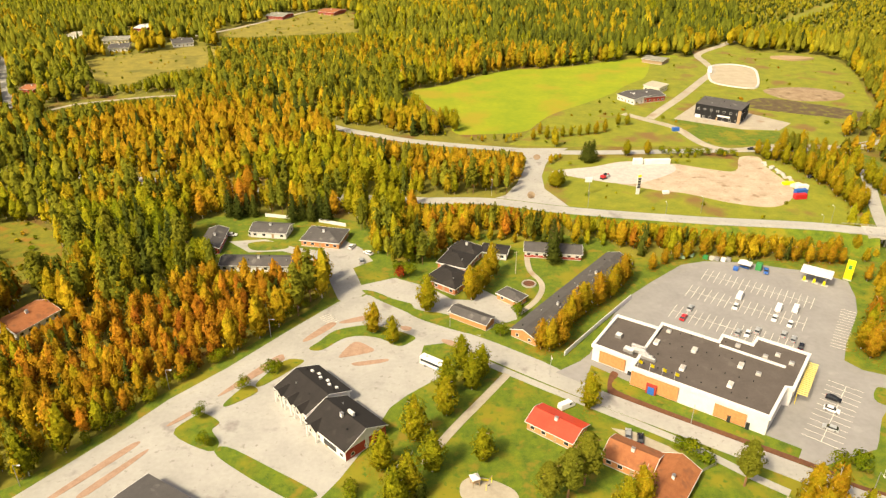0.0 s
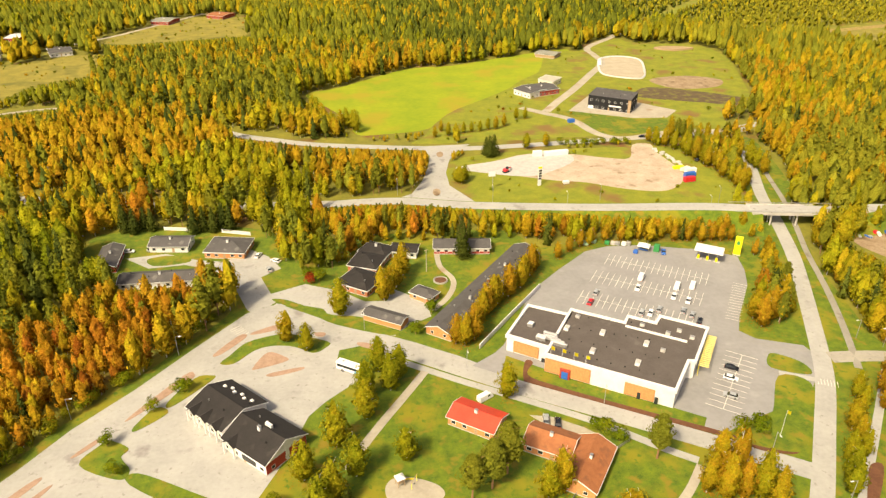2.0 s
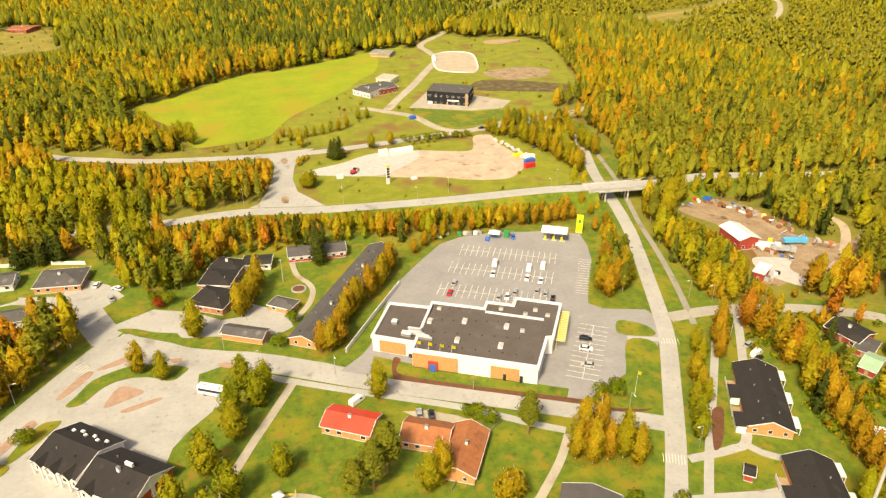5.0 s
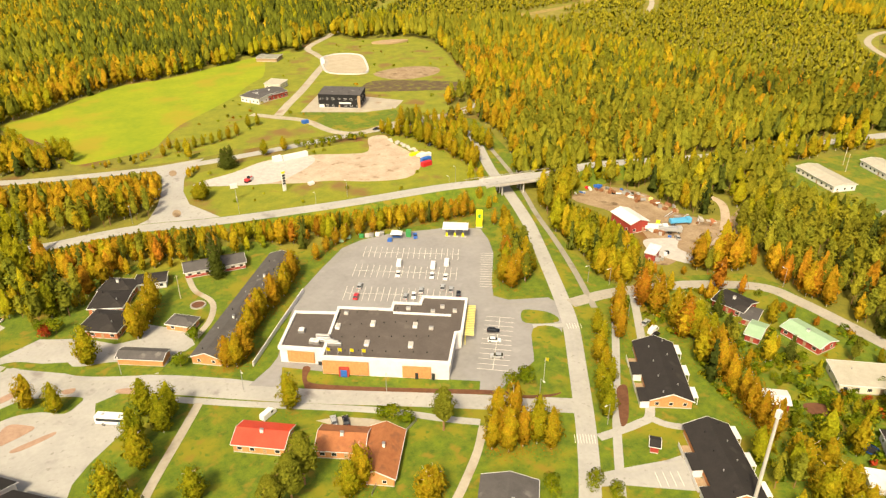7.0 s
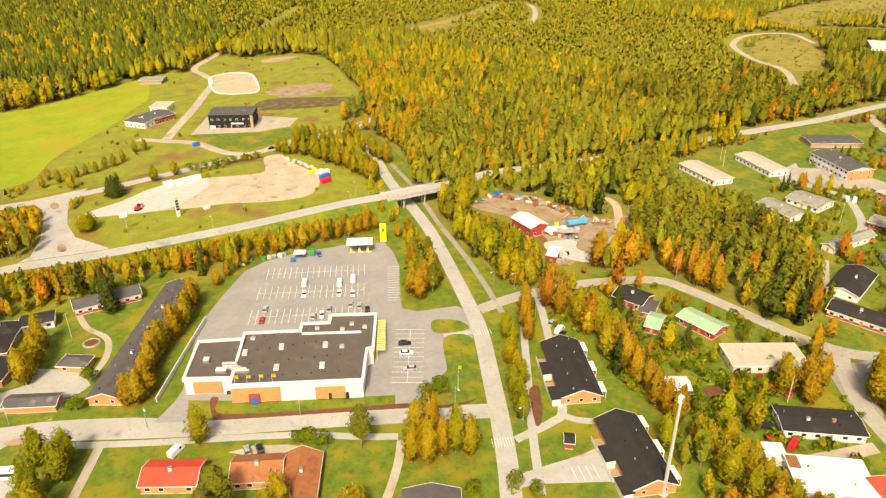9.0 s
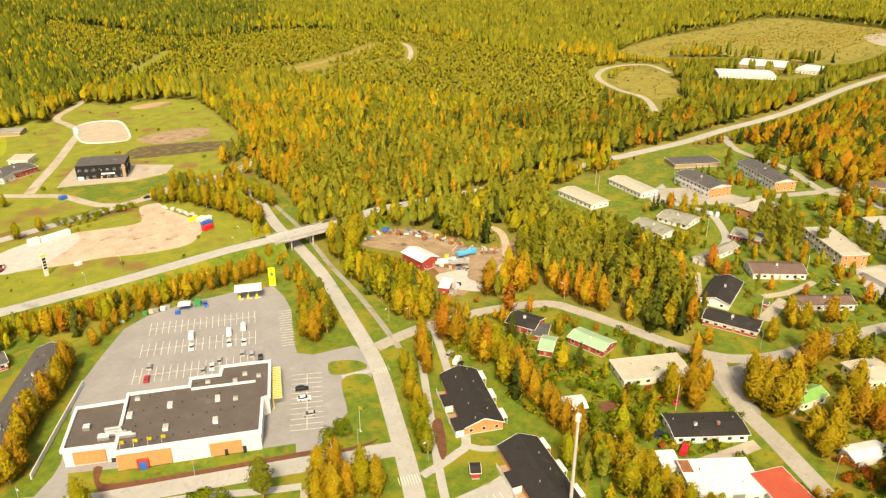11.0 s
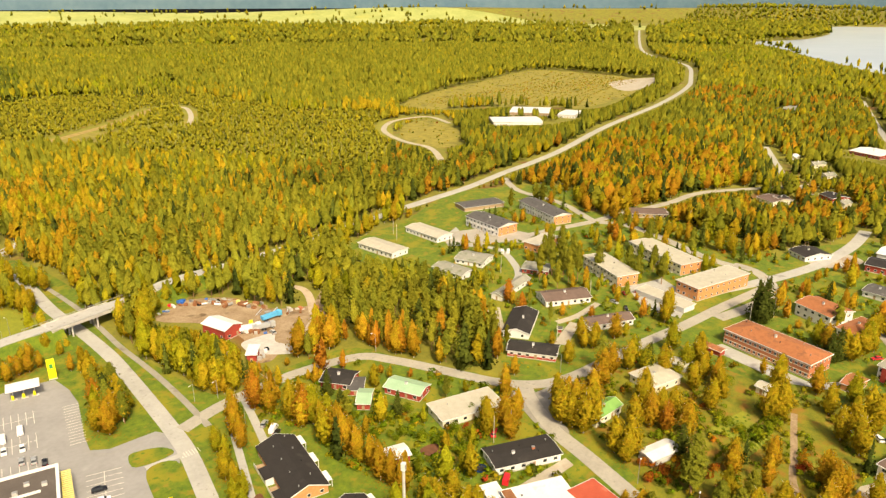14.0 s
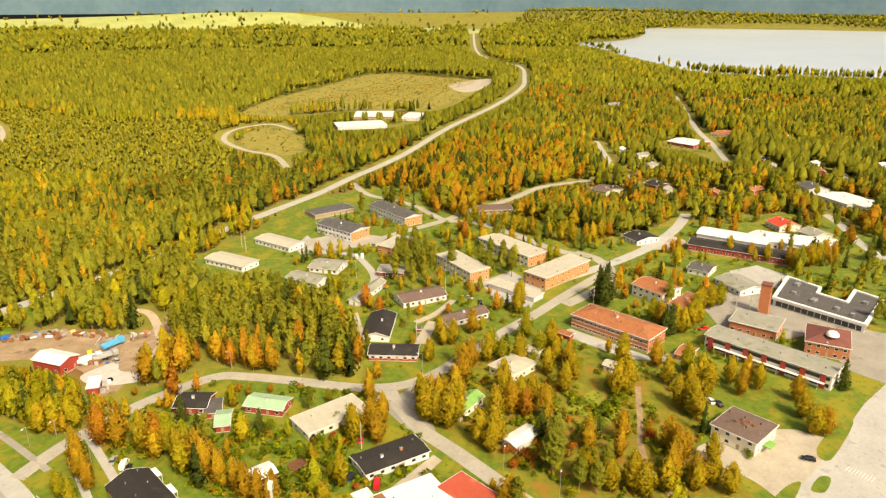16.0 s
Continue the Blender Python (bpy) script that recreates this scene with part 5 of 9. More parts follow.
def clumps(species, n, size, rng, corners=3):
    """Leaf clumps as small bent blades: vertices (n * corners, 3)."""
    c, nrm = crown(species, n, rng)
    t = np.cross(nrm, rng.normal(0, 1, (n, 3)))
    t /= np.linalg.norm(t, axis=1)[:, None]
    b = np.cross(nrm, t)
    s = size * (0.6 + 0.8 * rng.random(n))[:, None]
    out = []
    for k in range(corners):
        w = 6.2832 * k / corners + 0.4 * rng.random(n)[:, None]
        out.append(c + s * (np.cos(w) * t + np.sin(w) * b) + nrm * s * 0.25 * (k % 2))
    return np.stack(out, 1).reshape(-1, 3)


def layered(species, layers, sides, rng):
    """The leafy mass of a tree: whorls of ragged boughs for spruces, lumpy ovals for birches and pines. Vertices of triangles."""
    out = []
    if species == "spruce":
        low, wide = 0.04, 0.15
        for i in range(layers):
            f = i / layers
            zb = low + (1 - low) * f
            zt = min(1.0, zb + (1 - low) / layers * 1.75)
            turn = rng.random() * 6.28
            lean = rng.normal(0, 0.012, 2)
            ring = []
            for k in range(sides):
                r = wide * (1 - f) ** 0.75 * (1.0 if k % 2 else 0.72) * rng.uniform(0.8, 1.2)
                a = turn + 6.2832 * k / sides + rng.normal(0, 0.12)
                ring.append((r * math.cos(a) + lean[0], r * math.sin(a) + lean[1], zb + rng.normal(0, 0.012)))
            for k in range(sides):
                out += [ring[k], ring[(k + 1) % sides], (lean[0], lean[1], zt)]
        return np.array(out, float)
    if species == "pine":
        levels = [(0.26, 0.5), (0.38, 1.0), (0.56, 0.9), (0.74, 0.62), (0.89, 0.32)] if layers > 3 else [(0.2, 0.8), (0.45, 1.0), (0.78, 0.55)]
        wide = 0.125
    else:
        levels = [(0.14, 0.42), (0.27, 0.85), (0.44, 1.0), (0.62, 0.88), (0.79, 0.6), (0.92, 0.27)] if layers > 3 else [(0.12, 0.6), (0.35, 1.0), (0.68, 0.85), (0.9, 0.45)]
        wide = 0.165
    if layers == 1:
        levels = [(0.25, 0.8), (0.66, 0.9)]
    drift, rings = np.zeros(2), []
    for i, (z, k) in enumerate(levels):
        drift = drift + rng.normal(0, 0.012, 2)
        ring = []
        for j in range(sides):
            r = wide * k * rng.uniform(0.72, 1.25)
            a = 6.2832 * (j + 0.5 * (i % 2)) / sides + rng.normal(0, 0.1)
            ring.append((r * math.cos(a) + drift[0], r * math.sin(a) + drift[1], z + rng.normal(0, 0.025)))
        rings.append(ring)
    for a, b in zip(rings, rings[1:]):
        for j in range(sides):
            l = (j + 1) % sides
            out += [a[j], a[l], b[l], a[j], b[l], b[j]]
    for j in range(sides):
        out += [rings[-1][j], rings[-1][(j + 1) % sides], (drift[0], drift[1], 1.0)]
    return np.array(out, float)


def trunk_verts(top, r, n=4, rings=((0.0, 1.0), (0.5, 0.7), (1.0, 0.2))):
    """A tapered stem as n-sided rings: vertices and quads."""
    v, q = [], []
    for z, k in rings:
        for i in range(n):
            v.append((r * k * math.cos(6.2832 * i / n), r * k * math.sin(6.2832 * i / n), z * top))
    for j in range(len(rings) - 1):
        for i in range(n):
            q.append((j * n + i, j * n + (i + 1) % n, (j + 1) * n + (i + 1) % n, (j + 1) * n + i))
    return np.array(v), np.array(q)


def outward(species, v, rng):
    """Soft normals that point out of the crown, as a mass of leaves catches the light."""
    if species == "birch":
        n = np.stack([v[:, 0] / 0.2, v[:, 1] / 0.2, (v[:, 2] - 0.4) / 0.42 + 0.3], 1)
    elif species == "shrub":
        n = np.stack([v[:, 0] / 0.4, v[:, 1] / 0.4, (v[:, 2] - 0.2) / 0.5], 1)
    else:
        n = np.stack([v[:, 0] / 0.12, v[:, 1] / 0.12, (v[:, 2] - 0.45) / 0.5 + 0.55], 1)
    n = n + np.repeat(rng.normal(0, 0.28, (len(v) // 3 + 1, 3)), 3, 0)[:len(v)]
    return n / np.linalg.norm(n, axis=1)[:, None]


def flat_mesh(name, verts, size, material, tint=None, tone=None, normals=None):
    """A mesh of separate polygons of size corners each, with the tint of its vertices."""
    me = bpy.data.meshes.new(name)
    n = len(verts) // size
    me.vertices.add(n * size)
    me.vertices.foreach_set("co", np.ascontiguousarray(verts, dtype=np.float32).ravel())
    me.loops.add(n * size)
    me.loops.foreach_set("vertex_index", np.arange(n * size, dtype=np.int32))
    me.polygons.add(n)
    me.polygons.foreach_set("loop_start", np.arange(0, n * size, size, dtype=np.int32))
    me.update(calc_edges=True)
    if tint is not None:
        me.attributes.new("tint", "FLOAT", "POINT").data.foreach_set("value", np.ascontiguousarray(tint, dtype=np.float32))
        tone = np.ones(len(verts)) if tone is None else tone
        me.attributes.new("tone", "FLOAT", "POINT").data.foreach_set("value", np.ascontiguousarray(tone, dtype=np.float32))
    if normals is not None:
        me.attributes.new("custom_normal", "FLOAT_VECTOR", "POINT").data.foreach_set("vector", np.ascontiguousarray(normals, dtype=np.float32).ravel())
    me.materials.append(material)
    return me


LEAVES = {"birch": BIRCH_LEAF, "pine": PINE_LEAF, "spruce": SPRUCE_LEAF, "shrub": SHRUB_LEAF}
BARK = {"birch": BIRCH_BARK, "pine": PINE_BARK, "spruce": PINE_BARK, "shrub": PINE_BARK}


def forest(name, label, species, x, y, height, tint, blades, size, stems=True, rng=None, wide=1.0, category="forest", spread=0.2, tiers=None, shade=0.97):
    """Many trees of one kind as one mesh: crowns, and the stems below them."""
    rng = rng or np.random.default_rng(5)
    if len(x) == 0:
        return
    forms = []
    for _ in range(10):
        body = [clumps(species, blades, size, rng)] if blades else []
        if tiers:
            body.append(layered(species, *tiers, rng) * (np.array([0.8, 0.8, 0.97]) if blades > 20 else 1.0))
        forms.append(np.concatenate(body))
    corners = len(forms[0])
    pick = rng.integers(0, 10, len(x))
    turn = rng.random(len(x)) * 6.2832
    fat = wide * (0.8 + 0.45 * rng.random(len(x)))
    z0 = ground_height(x, y)
    stack = np.empty((len(x), corners, 3), np.float32)
    soft = np.empty_like(stack)
    for k in range(10):
        i = np.where(pick == k)[0]
        f, nf = forms[k][None], outward(species, forms[k], rng)[None]
        c, s = np.cos(turn[i])[:, None], np.sin(turn[i])[:, None]
        h = height[i][:, None]
        stack[i, :, 0] = x[i][:, None] + (f[..., 0] * c - f[..., 1] * s) * h * fat[i][:, None]
        stack[i, :, 1] = y[i][:, None] + (f[..., 0] * s + f[..., 1] * c) * h * fat[i][:, None]
        stack[i, :, 2] = z0[i][:, None] + f[..., 2] * h
        soft[i, :, 0], soft[i, :, 1], soft[i, :, 2] = nf[..., 0] * c - nf[..., 1] * s, nf[..., 0] * s + nf[..., 1] * c, nf[..., 2]
    me = flat_mesh(name, stack.reshape(-1, 3), 3, LEAVES[species], np.repeat(tint, corners), np.repeat(np.clip(rng.normal(shade, spread, len(x)), 0.5, 1.5), corners), soft.reshape(-1, 3))
    tagged(new(name, me), label, category, "", "stuff")
    if stems:
        v, q = trunk_verts(0.8, 0.012, 3, ((0.0, 1.0), (1.0, 0.25)))
        w = v[q.ravel()]
        st = np.empty((len(x), len(w), 3), np.float32)
        st[..., 0] = x[:, None] + w[None, :, 0] * height[:, None]
        st[..., 1] = y[:, None] + w[None, :, 1] * height[:, None]
        st[..., 2] = z0[:, None] + w[None, :, 2] * height[:, None]
        me = flat_mesh(name + "_stems", st.reshape(-1, 3), 4, BARK[species])
        tagged(new(name + "_stems", me), "bare stems of the " + label, category, "", "stuff")


def tree_maker(species, blades, size, tint, seed, stem=0.013):
    """Shared meshes of one tree of height 1: a stem with limbs, and a crown."""
    rng = np.random.default_rng(seed)
    v = clumps(species, blades, size, rng, 3)
    if species != "shrub":
        core = layered(species, 6, 7, rng) * np.array([0.8, 0.8, 0.96])
        v, blades = np.concatenate([v, core]), blades + len(core) // 3
    leaf = flat_mesh("crown", v, 3, LEAVES[species], np.full(len(v), tint) + np.repeat(rng.normal(0, 0.05, blades), 3), np.full(len(v), 0.92), outward(species, v, rng))
    sv, sq = trunk_verts(0.88 if species != "shrub" else 0.6, stem, 6)
    quads = [sv[sq.ravel()]]
    for i in range(7 if species != "shrub" else 4):
        z = (0.3 + 0.08 * i) if species == "birch" else (0.45 + 0.07 * i)
        a = 2.4 * i
        d = np.array([math.cos(a), math.sin(a), 0.7])
        s = np.array([-math.sin(a), math.cos(a), 0]) * stem * 0.4
        u = np.array([0, 0, 1]) * stem * 0.4
        o, e = np.array([0, 0, z]), np.array([0, 0, z]) + d * 0.12
        for k in (s, u):
            quads.append(np.array([o - k, o + k, e + k * 0.3, e - k * 0.3]))
    wood = flat_mesh("trunk", np.concatenate(quads), 4, BARK[species])
    return leaf, wood


FORMS, BIRCHES = {}, []


def tree(species, x, y, height, tint, wide=1.0, label="", z=0.0):
    """One tree as a thing: trunk and crown."""
    key = (species, round(tint * 6))
    if key not in FORMS:
        blades, size = {"birch": (1300, 0.021), "pine": (1100, 0.02), "spruce": (950, 0.02), "shrub": (620, 0.045)}[species]
        FORMS[key] = [tree_maker(species, blades, size, tint, 11 + 7 * i + round(tint * 60)) for i in range(3)]
    rng = random.Random(int(x * 13 + y * 29))
    leaf, wood = rng.choice(FORMS[key])
    name = {"birch": "birch_tree", "pine": "pine_tree", "spruce": "spruce_tree", "shrub": "shrub"}[species]
    hue = ("dark green", "green", "yellow-green", "yellow", "orange", "orange", "red")[min(6, round(tint * 5))]
    ob = thing(name, pose(x, y, z, 0, 0, rng.uniform(0, 360)) @ Matrix.Diagonal((height * wide, height * wide, height, 1)),
               label or {"birch": f"{hue} autumn birch with a pale slender trunk", "pine": "tall pine with a bare reddish trunk and olive crown",
                         "spruce": "dark green pointed spruce", "shrub": f"rounded leafy shrub in {hue} foliage"}[species],
               "tree" if species != "shrub" else "shrub", name + "s")
    if species == "birch":
        BIRCHES.append((x, y, height * wide, tint))
    for nm, me in (("crown", leaf), ("trunk", wood)):
        new(nm, me).parent = ob
    return ob


def group(species, pts, height, tint, wide=1.0, spread=0.25):
    for i, p in enumerate(pts):
        rng = random.Random(i * 31 + int(p[0] * 3))
        tree(species, p[0], p[1], height * (1.2 if species != "shrub" else 1) * rng.uniform(1 - spread * 0.6, 1 + spread * 0.4), min(1, max(0, tint * 0.86 + (0.13 if p[0] > 130 and species == "birch" else 0.05) + rng.uniform(-0.14, 0.14))), wide)


def row(species, pts, step, height, tint, wide=1.0, wobble=1.2):
    """Trees along a line."""
    line = smooth_line(pts, False, 12)
    left = 0.0
    out = []
    rng = random.Random(len(pts) + int(pts[0][0]))
    for a, b in zip(line, line[1:]):
        d = math.dist(a, b)
        while left < d:
            p = a + (b - a) * left / d
            out.append((p[0] + rng.uniform(-wobble, wobble), p[1] + rng.uniform(-wobble, wobble)))
            left += step * rng.uniform(0.7, 1.3)
        left -= d
    group(species, out, height, tint, wide)


# trees of the village
group("birch", [(-24.0, 203.1),(-5.5, 216.6)], 13, 0.42, 1.1)
group("birch", [(-16.9, 197.1)], 10, 0.5, 1.2)
group("birch", [(-7.7, 150.8),(1.0, 161.3),(8.8, 172.9),(5.6, 182.7),(-16.3, 139.8),(-2.8, 139.2),(-8.5, 131.4),(-11.8, 126.9),(1.0, 170.2),(11.7, 178.4)], 13, 0.22, 1.15)
group("birch", [(10.8, 143.3)], 12, 0.3, 1.3)
group("birch", [(43.1, 164.3)], 12, 0.3, 1.1)
group("pine", [(77.6, 134.1)], 14, 0.3, 1.5)
group("spruce", [(-5.6, 130.1)], 8, 0.6, 1.2)
group("pine", [(31.5, 130.0),(25.8, 127.2),(36.4, 134.5)], 14, 0.25, 1.6)
group("birch", [(44.9, 124.8),(48.9, 126.8)], 12, 0.5, 1.1)
group("birch", [(60.8, 113.5),(63.5, 114.0)], 11, 0.62, 1.3)
group("shrub", [(65.1, 146.8),(69.9, 141.8),(67.8, 146.3)], 5, 0.25, 1.2)
group("birch", [(85.3, 121.1),(88.6, 120.5),(88.7, 117.9),(93.3, 117.7),(97.3, 116.7),(99.4, 113.0),(89.7, 125.0),(94.5, 124.9)], 14.5, 0.5, 0.85)
group("shrub", [(90.1, 100.9),(103.2, 91.2),(100.7, 96.9)], 5, 0.4, 1.2)
group("shrub", [(104.5, 139.3),(109.9, 139.4)], 7, 0.25, 0.9)
group("birch", [(147.0, 149.7),(144.3, 143.6),(136.9, 137.1),(134.8, 131.5),(128.0, 125.7),(123.7, 119.2),(121.3, 114.9),(132.3, 126.4)], 10, 0.22, 1.0)
group("birch", [(160.5, 154.1),(151.4, 143.2),(155.3, 148.9)], 14, 0.5, 0.8)
row("birch", [(172.5, 155.9),(172.3, 143.1),(171.4, 131.8)], 7, 14, 0.62, 1.0)
row("birch", [(169.7, 125.3),(165.8, 113.6),(161.5, 103.4),(156.9, 91.6),(151.5, 81.7)], 5.5, 13, 0.58, 0.95)
row("birch", [(174.7, 129.8),(177.3, 119.0)], 6, 13, 0.3, 1.1)
group("birch", [(138.7, 194.1),(145.6, 200.3),(144.7, 193.2),(139.1, 189.0),(153.1, 201.3),(149.9, 208.6)], 12, 0.6, 1.1)
group("pine", [(146.2, 189.8),(152.4, 196.4),(158.8, 209.1)], 12, 0.2, 1.2)
row("birch", [(32.0, 194.2),(35.9, 191.9),(43.6, 205.5),(52.1, 216.7),(62.3, 228.5),(73.8, 241.7)], 5, 12, 0.6, 1.0)
row("spruce", [(45.9, 263.2),(45.3, 248.0)], 4, 14, 0.5, 1.2)
group("birch", [(12.7, 227.2),(15.7, 233.5),(19.1, 242.1),(10.4, 224.6)], 12, 0.6, 1.0)
group("birch", [(-6.2, 217.9)], 11, 0.42, 1.1)
group("shrub", [(19.5, 201.4),(26.6, 213.4),(-13.3, 242.2),(-17.5, 244.6),(-13.3, 254.4)], 6, 0.2, 1.1)
group("shrub", [(-12.0, 260.1),(-16.9, 240.4)], 6, 0.95, 1.0)
group("shrub", [(-95.0, 156.5),(-87.5, 167.1),(-80.2, 178.4),(-52.5, 181.2),(-70.3, 160.1),(-65.3, 148.6),(-23.5, 130.5),(-60.8, 172.9),(-54.3, 181.2),(-72.0, 187.1)], 5, 0.3, 1.1)
# gardens towards the east
group("birch", [(192.9, 73.3),(194.1, 65.7),(199.2, 69.8),(204.5, 67.9)], 12, 0.5, 1.1)
group("birch", [(218.4, 76.7)], 12, 0.66, 0.8)
group("birch", [(210.3, 52.9),(209.2, 48.7),(208.0, 44.5),(218.2, 53.5),(212.8, 43.1),(216.9, 49.1),(220.1, 57.2)], 14, 0.5, 1.1)
group("birch", [(227.2, 46.3),(240.9, 46.1),(251.5, 44.8)], 14, 0.68, 1.1)
group("birch", [(234.0, 29.6),(221.0, 24.9),(226.5, 22.4),(229.6, 17.7),(221.5, 12.7),(217.9, 29.6),(201.3, 32.6),(197.4, 28.2)], 13, 0.42, 1.1)
group("birch", [(252.7, 14.3),(263.3, 12.1),(240.6, 7.0),(254.3, 5.3),(268.6, 18.8),(276.2, 15.0)], 12, 0.35, 1.1)
group("shrub", [(180.6, 86.1),(189.6, 84.3),(202.4, 84.0),(179.6, 76.4),(180.9, 91.6),(193.5, 104.2),(187.0, 107.4),(180.1, 98.8),(208.6, 81.3),(174.8, 106.9),(194.4, 116.7)], 4.5, 0.22, 1.1)
group("shrub", [(195.7, 16.2),(190.2, 19.9),(195.8, 11.5),(197.5, 23.1),(195.0, -0.8)], 4.5, 0.85, 1.2)
row("birch", [(152.4, 77.2),(150.8, 70.7),(147.1, 63.5),(144.5, 55.4),(144.0, 48.6)], 6, 11, 0.4, 1.2)
row("birch", [(160.3, 69.9),(153.1, 62.8),(153.6, 57.8),(149.6, 47.7),(152.6, 39.2)], 6, 9, 0.35, 1.2)
group("birch", [(169.9, 16.8),(170.9, 19.3)], 10, 0.4, 1.3)
group("spruce", [(200.4, 9.1),(207.6, 12.8)], 11, 0.7, 1.4)
group("pine", [(202.0, 8.0),(192.8, 8.2)], 11, 0.4, 1.6)
group("birch", [(213.3, -13.7),(210.1, -28.1),(195.3, -28.8),(195.1, -40.3),(191.2, -35.0),(189.8, -16.8),(185.6, -10.1),(210.8, -2.6),(206.9, -41.8)], 11, 0.55, 1.1)
group("birch", [(239.6, -34.1),(248.7, -38.8),(258.3, -43.9),(250.1, -45.0),(255.5, -31.2),(233.1, -39.3),(266.4, -39.5),(268.5, -27.7),(265.5, -14.3),(242.7, -12.0)], 13, 0.4, 1.1)
group("birch", [(260.7, -54.5),(252.8, -57.4),(262.1, -60.9),(258.6, -64.4)], 11, 0.5, 1.0)
group("birch", [(241.4, -76.4),(231.0, -77.6),(253.2, -77.1),(231.8, -81.3)], 10, 0.42, 1.3)
row("birch", [(312.8, -30.0),(303.3, -41.6),(330.5, -51.8),(339.9, -63.2)], 6, 12, 0.45, 1.1)
group("spruce", [(330.2, -4.3),(334.0, -7.5),(326.5, -6.5)], 17, 0.4, 1.3)
group("spruce", [(298.4, -32.9),(301.5, -36.0)], 13, 0.4, 1.2)
group("birch", [(315.0, 32.7),(308.2, 33.2)], 14, 0.45, 0.9)
group("pine", [(349.6, 103.2),(342.5, 96.5),(339.8, 89.5),(348.8, 87.1),(363.0, 103.8),(360.0, 96.4),(333.4, 100.1),(332.8, 84.7),(341.5, 82.3)], 18, 0.6, 0.85)
group("birch", [(253.2, 62.4),(274.3, 62.4),(270.1, 56.5),(258.2, 39.8),(268.6, 39.1),(259.7, 33.0),(282.4, 26.3),(261.3, 26.2),(282.7, 50.2)], 11, 0.4, 1.2)
group("spruce", [(236.2, 95.2),(241.1, 94.6),(260.0, 31.9)], 11, 0.7, 1.2)
group("pine", [(359.3, 59.6),(352.0, 53.7),(370.7, 48.8),(354.7, 41.9),(355.9, 74.6),(415.8, 76.5),(408.8, 57.7),(403.6, 33.1)], 14, 0.5, 1.2)
row("birch", [(407.8, -117.1),(396.3, -105.9),(421.2, -135.1)], 8, 12, 0.5, 1.1)
group("spruce", [(265.6, -95.8),(448.0, -165.3),(425.4, -153.9)], 12, 0.6, 1.2)
row("birch", [(461.9, 97.0),(442.1, 66.4),(425.8, 31.8),(420.8, 4.0),(460.7, -16.6)], 8, 11, 0.5, 1.1)
row("birch", [(418.0, -76.9),(404.4, -101.7),(408.5, -120.2)], 10, 11, 0.5, 1.1)
row("shrub", [(242.7, 6.8),(229.0, -4.0),(239.0, -14.0),(249.8, -5.7)], 5, 4, 0.3, 1.2)
row("shrub", [(262.3, 21.7),(264.8, 10.4),(257.8, -1.1)], 6, 5, 0.4, 1.2)
group("spruce", [(-97.5, 296.6),(-92.9, 294.7),(-89.5, 297.8),(-86.1, 296.6),(-67.5, 291.2),(-63.8, 293.5),(-59.4, 291.8),(-55.7, 294.7),(-52.2, 291.8)], 12, 0.3, 1.3)
group("spruce", [(191.2, 136.4),(183.0, 125.1),(190.2, 106.3)], 10, 0.6, 1.2)
row("shrub", [(-115.9, 132.0),(-112.1, 135.8),(-102.6, 146.9),(-94.4, 158.2),(-84.0, 174.0),(-70.0, 190.2),(-56.2, 209.0),(-45.1, 227.5)], 5.5, 4.2, 0.38, 0.95)
row("shrub", [(109.2, 260.7),(140.5, 255.8),(168.9, 262.5)], 9, 4, 0.4, 1.0)
row("birch", [(83.4, 248.1),(100.2, 258.3),(119.8, 259.8),(140.0, 254.8),(162.1, 251.7)], 5.5, 7.5, 0.62, 1.1)
row("birch", [(98.5, 266.9),(127.8, 264.5),(155.0, 260.1),(177.0, 264.0)], 7, 7, 0.5, 1.1)
row("shrub", [(166.6, 88.0),(177.4, 82.4),(187.3, 74.9)], 1.8, 1.7, 0.12, 1.0, 0.3)
row("shrub", [(232.8, 12.9),(223.3, 4.6),(214.2, -2.2)], 1.8, 1.7, 0.12, 1.0, 0.3)
row("shrub", [(210.2, 2.8),(227.6, -4.6),(249.6, -13.9)], 1.8, 1.7, 0.15, 1.0, 0.3)
row("shrub", [(182.8, 121.4),(181.5, 111.3),(175.6, 98.3)], 3.5, 3.0, 0.25, 1.1)
row("shrub", [(228.3, -49.9),(218.6, -52.1),(211.5, -55.3)], 2.5, 2.5, 0.2, 1.1)
row("shrub", [(288.2, -48.3),(275.4, -58.8),(264.0, -69.4)], 4, 3.0, 0.3, 1.1)
group("birch", [(53.1, 402.7),(58.3, 413.5),(61.5, 405.1),(71.3, 408.1),(76.4, 409.6),(81.7, 409.9),(87.0, 412.5),(92.1, 413.1),(98.4, 417.7),(109.0, 430.2),(114.9, 430.6),(65.8, 404.8)], 7, 0.4, 1.0)
row("birch", [(-20.1, 454.4),(-12.5, 435.5),(-4.8, 425.0),(3.8, 428.1),(7.2, 418.1)], 5, 12, 0.4, 1.0)
group("spruce", [(78.8, 365.7),(81.5, 367.4),(77.5, 369.1)], 11, 0.8, 1.6)
group("birch", [(57.0, 331.0),(59.4, 334.0),(55.2, 332.5)], 8, 0.3, 1.5)
group("birch", [(102.1, 376.2),(114.2, 378.0),(175.8, 378.0),(177.5, 372.6)], 9, 0.4, 1.2)
row("shrub", [(124.1, 379.8),(140.5, 376.2),(162.5, 376.2)], 3.2, 4.5, 0.25, 1.1)
